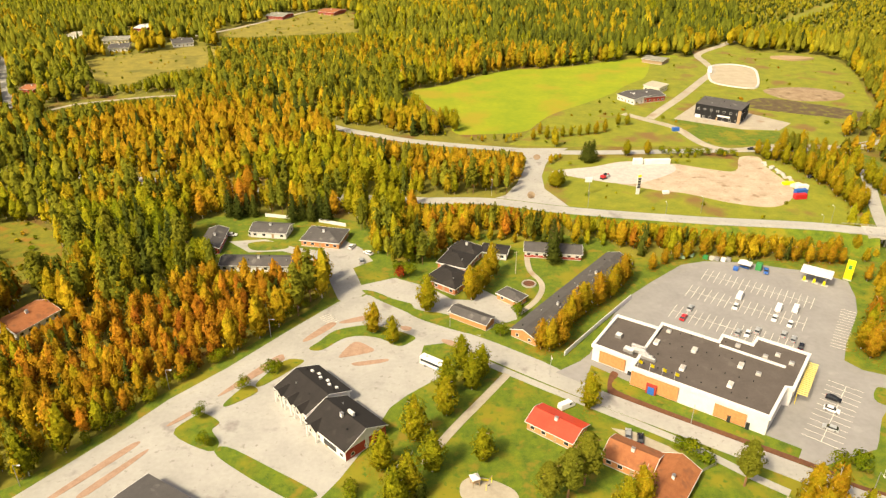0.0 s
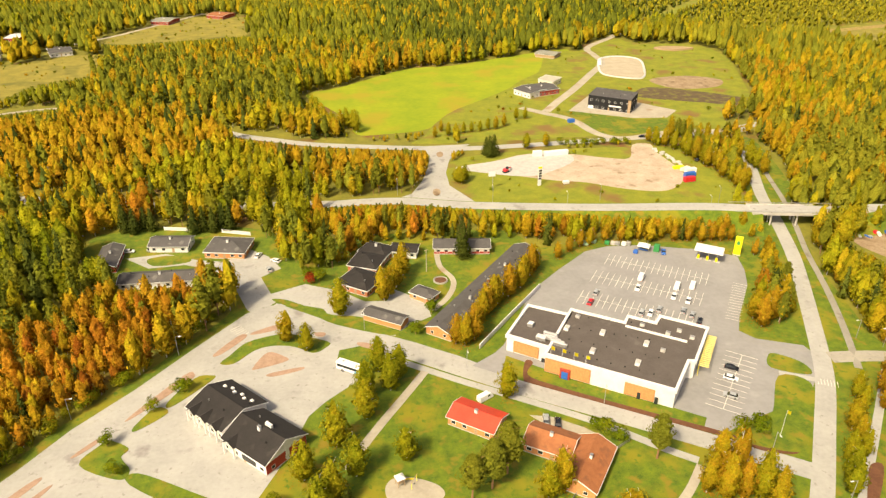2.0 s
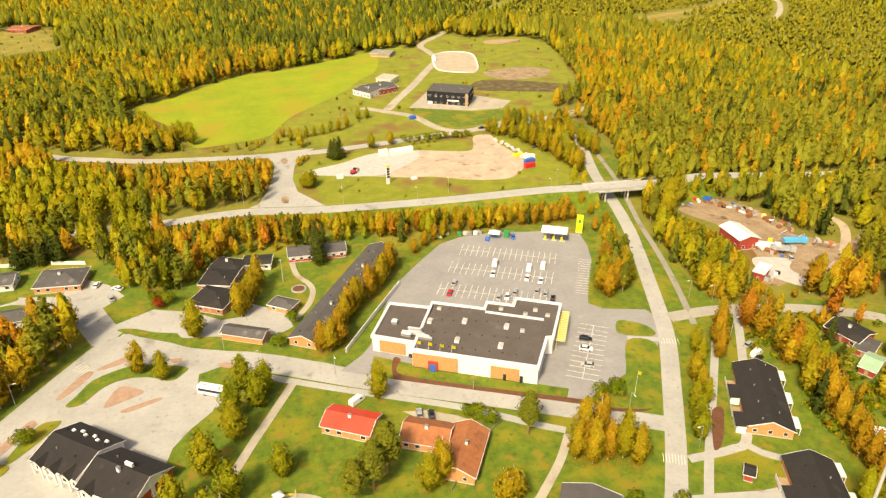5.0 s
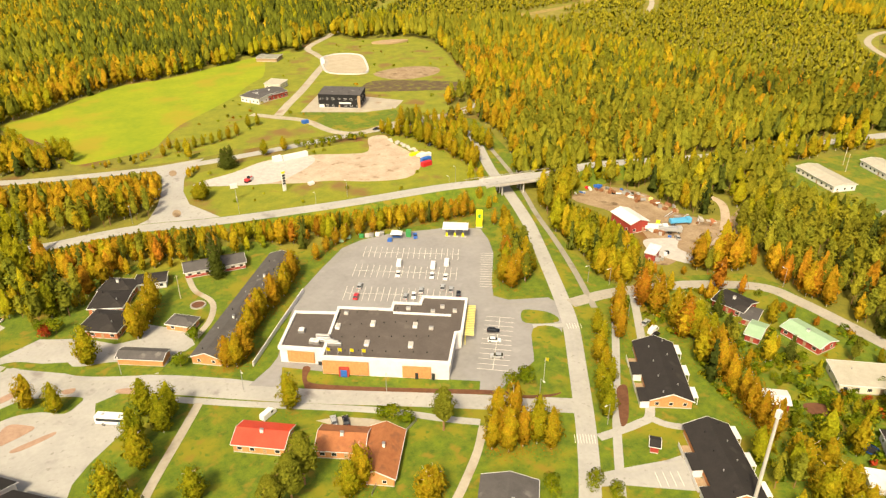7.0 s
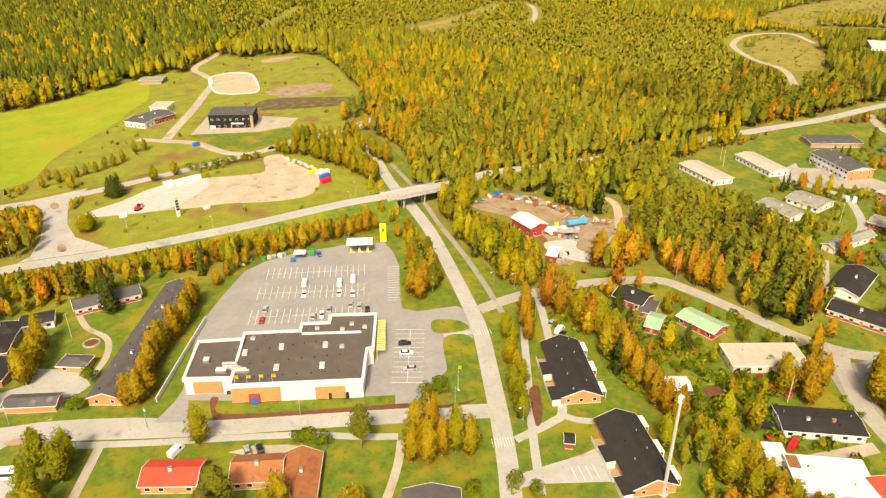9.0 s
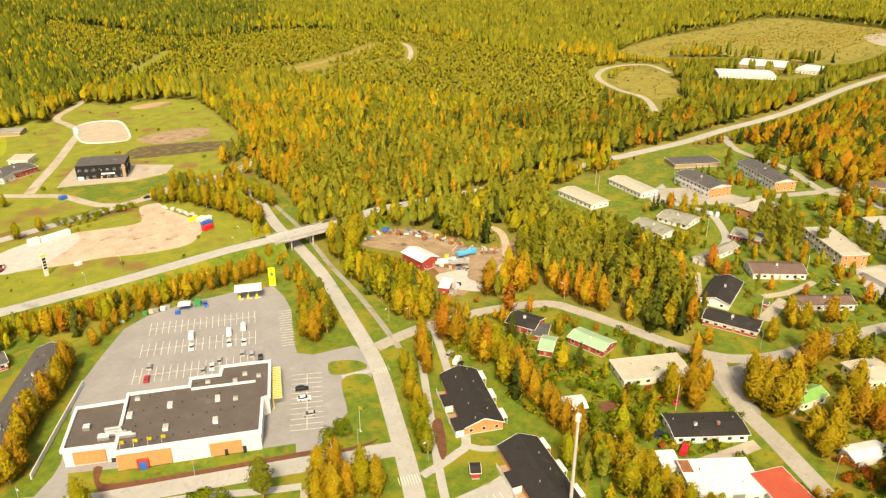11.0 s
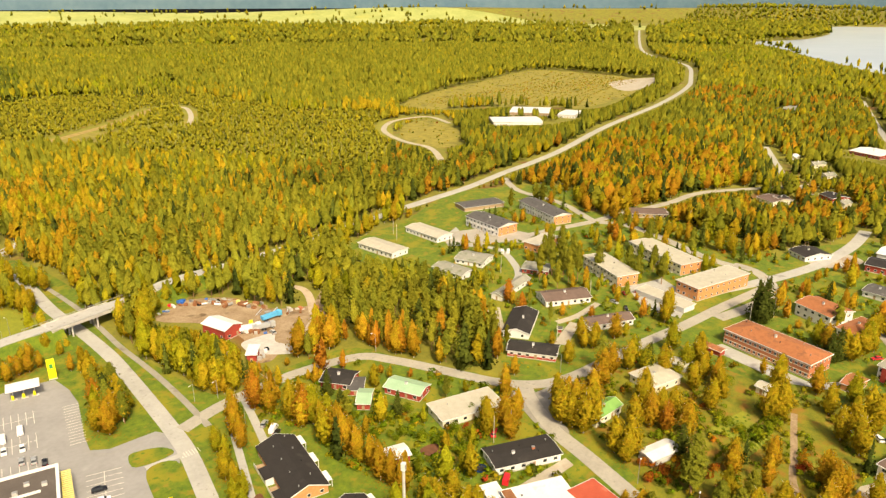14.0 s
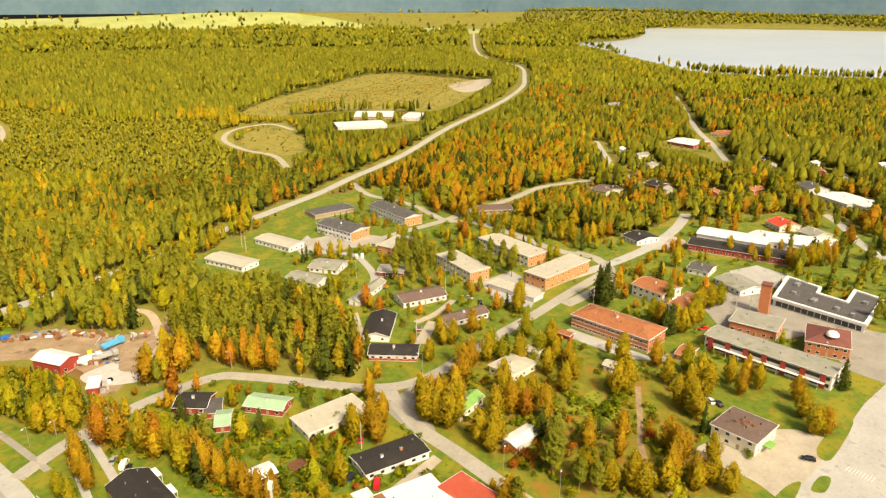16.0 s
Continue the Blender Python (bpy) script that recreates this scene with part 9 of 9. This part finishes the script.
def plant(x, y, rng, blades, size, stems, ring, garden=False):
    r = np.hypot(x, y)
    young, east, fars = inside(x, y, YOUNG), inside(x, y, EAST_PINES) | inside(x, y, BRIDGE_PINES), inside(x, y, FAR_PINES)
    orange, belt, dark = inside(x, y, ORANGE_WOOD), inside(x, y, BELT), inside(x, y, DARK_WOOD)
    green, warm = inside(x, y, GREEN_WOOD), inside(x, y, ORANGE_FAR)
    patch, hue, dice = waves(x, y, 40 + 40 * ring, 8), waves(x, y, 28 + 30 * ring, 21), rng.random(len(x))
    p_pine = 0.08 + 0.35 * (patch > 0.66) + 0.22 * (r > 560) + (0, 0, 0.08, 0.35, 0.4)[ring]
    p_pine = np.where(young | fars, 0.94, np.where(east, 0.7, np.where(orange | belt | green | warm, 0.05, p_pine)))
    p_spruce = np.where(young | fars, 0.02, np.where(orange | green, 0.05, np.where(belt, 0.1, (0.1, 0.06, 0.05, 0.04, 0.03)[ring])))
    p_pine = np.where(inside(x, y, MID_WOOD) & ~east, 0.45, p_pine)
    p_pine, p_spruce = np.where(dark, 0.5, p_pine), np.where(dark, 0.32, p_spruce)
    south = (x > 420) & (y < 330) & (ring < 3)
    p_spruce = np.where(south, p_spruce + 0.12, p_spruce)
    p_pine = np.where(south & ~warm, p_pine + 0.12, p_pine)
    kind = np.where(dice < p_pine, 1, np.where(dice < p_pine + p_spruce, 2, 0))
    tall = 13.5 + 4.5 * waves(x, y, 50, 33) + rng.normal(0, 2.4, len(x))
    tall = np.where(young, 6.0 + rng.normal(0, 1, len(x)), np.where(orange, 9.8 + rng.normal(0, 2.0, len(x)), np.where(belt, 10.5 + rng.normal(0, 2.2, len(x)), tall)))
    if garden:
        tall = rng.uniform(5, 16, len(x))
    tall = np.clip(tall, 3.5, 22) * (1.0, 0.86, 0.88, 1.05, 1.5)[ring]
    tall = low_growth(x, y, tall)
    mix = rng.random(len(x))
    tint = np.where(mix < 0.25, 0.24, np.where(mix < 0.7, 0.34, np.where(mix < 0.9, 0.45, 0.56))) + 0.5 * (hue - 0.5) + (0.0, 0.02, 0.0, -0.06, -0.08)[ring] + rng.normal(0, 0.06, len(x))
    tint = tint + 0.04 * (ring in (1, 2)) + 0.14 * south + 0.05 * (x > 180) * (ring < 2) + (0.08 if garden else 0)
    tint = np.where(orange, 0.64 + 0.3 * (hue - 0.5) + rng.normal(0, 0.12, len(x)), np.where(belt | warm, 0.52 + rng.normal(0, 0.2, len(x)), np.where(green, 0.27 + rng.normal(0, 0.08, len(x)), tint)))
    tint = np.where(south, tint + rng.normal(0.02, 0.12, len(x)), tint)
    tint = np.clip(tint, 0, np.where(south, 0.72, (1, 0.6, 0.45, 0.38, 0.36)[ring]))
    wide = np.where(young, 1.6, (1.0, 1.2, 1.25, 1.3, 2.0)[ring]) * np.where(south & (r > 430), 1.15, 1.0)
    stand = tall > 2.2
    for k, (sp, label) in enumerate((("birch", "birch wood in yellow and orange autumn leaves"), ("pine", "olive green pine wood"), ("spruce", "dark green spruces in the wood"))):
        i = (kind == k) & stand
        h = tall[i] * (1.0, 1.1, 1.1)[k]
        w = wide[i] * (1.0, 1.1, 1.1)[k] * np.clip(9 / np.maximum(h, 1), 1, 2.2) ** 0.6
        if k == 1:
            tint_k = np.where(young[i], 0.45 + 0.4 * rng.random(i.sum()), np.where(dark[i], 0.15 * rng.random(i.sum()), np.where(east[i], 0.3 + 0.4 * rng.random(i.sum()), 0.1 + 0.45 * rng.random(i.sum()) + 0.15 * (x[i] > 180))))
        else:
            tint_k = tint[i] if k == 0 else rng.random(i.sum())
        if garden or ring == 0:
            count, big, tiers = ((blades, size, (6, 6)), (blades * 2 // 3, size, (5, 6)), (blades // 2, size, (7, 7)))[k]
        elif ring == 1:
            count, big, tiers = ((36, 0.046, (5, 5)), (16, 0.048, (4, 5)), (14, 0.04, (6, 6)))[k]
        elif ring == 2:
            count, big, tiers = ((6, 0.06, (3, 4)), (0, 0.05, (3, 4)), (0, 0.1, (4, 5)))[k]
        else:
            count, big, tiers = (((0, 0.1, (1, 4)), (0, 0.1, (1, 3)), (0, 0.1, (2, 5))), ((0, 0.1, (1, 3)), (0, 0.1, (1, 3)), (0, 0.1, (1, 5))))[ring - 3][k]
        names = ("garden_" if garden else "") + sp + ("_trees" if garden else "_wood")
        # far southern wood: its shade is put into a darker leaf tone
        forest(names, ("garden " if garden else "") + label, sp, x[i], y[i], h, tint_k, count, big, stems and k != 2, rng, w, "forest", (0.16, 0.13, 0.12, 0.1, 0.1)[ring], tiers, np.where(south[i] & (r[i] > 430), 0.82, 0.97))


for ring, (step, r0, r1, blades, size, stems) in enumerate(((5.0, 90, 330, 210, 0.033, True), (4.9, 330, 620, 92, 0.052, True), (5.7, 620, 1150, 30, 0.088, False),
                                                             (8.2, 1150, 2100, 10, 0.14, False), (25, 2100, 4450, 6, 0.18, False))):
    x, y, rng = wild(step, r0, r1, -42, 122, 3 + ring)
    if ring < 2:
        close = inside(x, y, ORANGE_WOOD) | inside(x, y, BELT)
        near_x, near_y, _ = wild(3.9, r0, r1, -42, 60, 91 + ring)
        dense = inside(near_x, near_y, ORANGE_WOOD) | inside(near_x, near_y, BELT)
        x, y = np.concatenate([x[~close], near_x[dense]]), np.concatenate([y[~close], near_y[dense]])
    old = ~inside(x, y, YOUNG)
    if ring == 3:
        far_x, far_y, _ = wild(5.7, 500, 1500, -20, 122, 77)
        grown = inside(far_x, far_y, YOUNG)
        x, y = np.concatenate([x[old], far_x[grown]]), np.concatenate([y[old], far_y[grown]])
    elif ring < 3:
        gap = old & (rng.random(len(x)) > 0.1 + 0.25 * (waves(x, y, 18, 50) > 0.8))
        x, y = x[gap], y[gap]
    if ring > 2:
        a, r = np.degrees(np.arctan2(x, y)), np.hypot(x, y)
        open_land = (a > 31) & (a < 84) & (r < 4560) & (r + 900 * (waves(x, y, 130, 9) - 0.7) > np.interp(a, (31, 47, 55, 63, 70, 77, 81, 84), (3500, 3500, 3450, 3350, 3100, 2900, 3300, 4200)))
        thin = ~open_land | (rng.random(len(x)) < 0.12 * waves(x, y, 120, 9))
        x, y = x[thin], y[thin]
    plant(x, y, rng, blades, size, stems, ring)

slab("young_heath", YOUNG, 0.0, 0.03, YOUNG_HEATH, "yellow-green heath between the young pines", "heath", True, False)

# garden and street trees on the lawns
x, y, rng = wild(6.0, 90, 760, -20, 122, 40, False)
lawn = np.zeros(len(x), bool)
for poly in SOFT:
    lawn |= inside(x, y, poly)
chance = np.zeros(len(x))
for poly, c in ( (GARDENS, 0.34), (TOWN, 0.36), (BLOCKS, 0.3), (CENTRE, 0.34)):
    chance = np.maximum(chance, c * inside(x, y, poly))
chance = np.where(inside(x, y, HEATHLAND), 0.05, chance)
pick = lawn & (rng.random(len(x)) < chance)
plant(x[pick], y[pick], rng, 200, 0.036, True, 0, True)

# close-set trees right up to the yards and roads
x, y, rng = wild(4.3, 90, 420, -30, 80, 46, False)
stand = np.zeros(len(x), bool)
for poly in (NURSERY_WOOD, NORTH_BELT, SCRAP_WOOD, ROAD_WOOD, TRACK_WOOD):
    stand |= inside(x, y, poly)
stand &= rng.random(len(x)) < 0.72
plant(x[stand], y[stand], rng, 170, 0.036, True, 0, True)

# scrub on the clearings and verges
rng = np.random.default_rng(61)
xs, ys = np.meshgrid(np.arange(-500, 1900, 6.5), np.arange(100, 1300, 6.5))
xs = xs.ravel() + rng.uniform(-3, 3, xs.size)
ys = ys.ravel() + rng.uniform(-3, 3, ys.size)
scrub = np.zeros(len(xs), bool)
for poly, c in SCRUB:
    scrub |= inside(xs, ys, poly) & (rng.random(len(xs)) < c)
for poly in HARD:
    scrub &= ~inside(xs, ys, poly)
k = scrub.sum()
forest("scrub", "low scattered scrub in green and rust", "shrub", xs[scrub], ys[scrub], rng.uniform(0.7, 2.4, k), np.clip(rng.normal(0.36, 0.16, k), 0, 1), 26, 0.22, False, rng, 1.2, "scrub")

# brushwood rows left on the wide clearing
bx, by = [], []
for i in range(16):
    u = np.linspace(0, 1, 130)
    bx.append(880 + 500 * u + rng.normal(0, 1.2, 130))
    by.append(235 + 15 * i + 40 * np.sin(3.1 * u + 0.2 * i) - 45 * u + rng.normal(0, 1.2, 130))
bx, by = np.concatenate(bx), np.concatenate(by)
keep = inside(bx, by, BRUSH) & (rng.random(len(bx)) < 0.7)
bx, by = bx[keep], by[keep]
forest("brushwood", "rows of brown felled brushwood", "shrub", bx, by, rng.uniform(0.5, 1.1, len(bx)), np.clip(rng.normal(0.58, 0.08, len(bx)), 0, 1), 8, 0.5, False, rng, 2.2, "brushwood")

# shrubs and undergrowth in the gardens
xs, ys = np.meshgrid(np.arange(40, 900, 2.8), np.arange(-160, 420, 2.8))
xs = xs.ravel() + rng.uniform(-2, 2, xs.size)
ys = ys.ravel() + rng.uniform(-2, 2, ys.size)
bush = np.zeros(len(xs), bool)
for poly, c in ((GARDENS, 0.75), (TOWN, 0.6), (BLOCKS, 0.2), (CENTRE, 0.2)):
    bush |= inside(xs, ys, poly) & (rng.random(len(xs)) < c * 1.5 * (waves(xs, ys, 5, 70) > 0.55) + 0.04)
for poly in CLEAR + HARD:
    bush &= ~inside(xs, ys, poly)
k = bush.sum()
forest("garden_shrubs", "garden shrubs in green and rust", "shrub", xs[bush], ys[bush], rng.uniform(0.9, 3.2, k), np.clip(rng.normal(0.28, 0.24, k), 0, 1), 54, 0.135, False, rng, 1.15, "shrubs")

# fallen leaves under the birches
px, py, pz, tone = [], [], [], []
rng = np.random.default_rng(88)
for bx, by, size, hue in BIRCHES:
    if hue > 0.28:
        n = int(70 + 140 * hue)
        r, a = np.abs(rng.normal(0, 0.19 * size, n)) + 0.3, rng.random(n) * 6.2832
        px.append(bx + r * np.cos(a))
        py.append(by + r * np.sin(a))
        tone.append(np.clip(hue + 0.18 + rng.normal(0, 0.1, n), 0, 0.95))
px, py, tone = (np.concatenate(v) for v in (px, py, tone))
dry = np.ones(len(px), bool)
for poly in HARD:
    dry &= ~inside(px, py, poly)
px, py, tone = px[dry], py[dry], tone[dry]
turn, wide = rng.random(len(px)) * 6.2832, rng.uniform(0.1, 0.26, len(px))
tri = np.stack([np.stack([px + wide * np.cos(turn + 2.1 * k), py + wide * np.sin(turn + 2.1 * k), np.full(len(px), 0.21) + 0.04 * (k == 0)], 1) for k in range(3)], 1)
tagged(new("leaf_litter", flat_mesh("leaf_litter", tri.reshape(-1, 3), 3, LITTER_LEAF, np.repeat(tone, 3))), "fallen orange birch leaves lying on the grass", "leaves", "", "stuff")
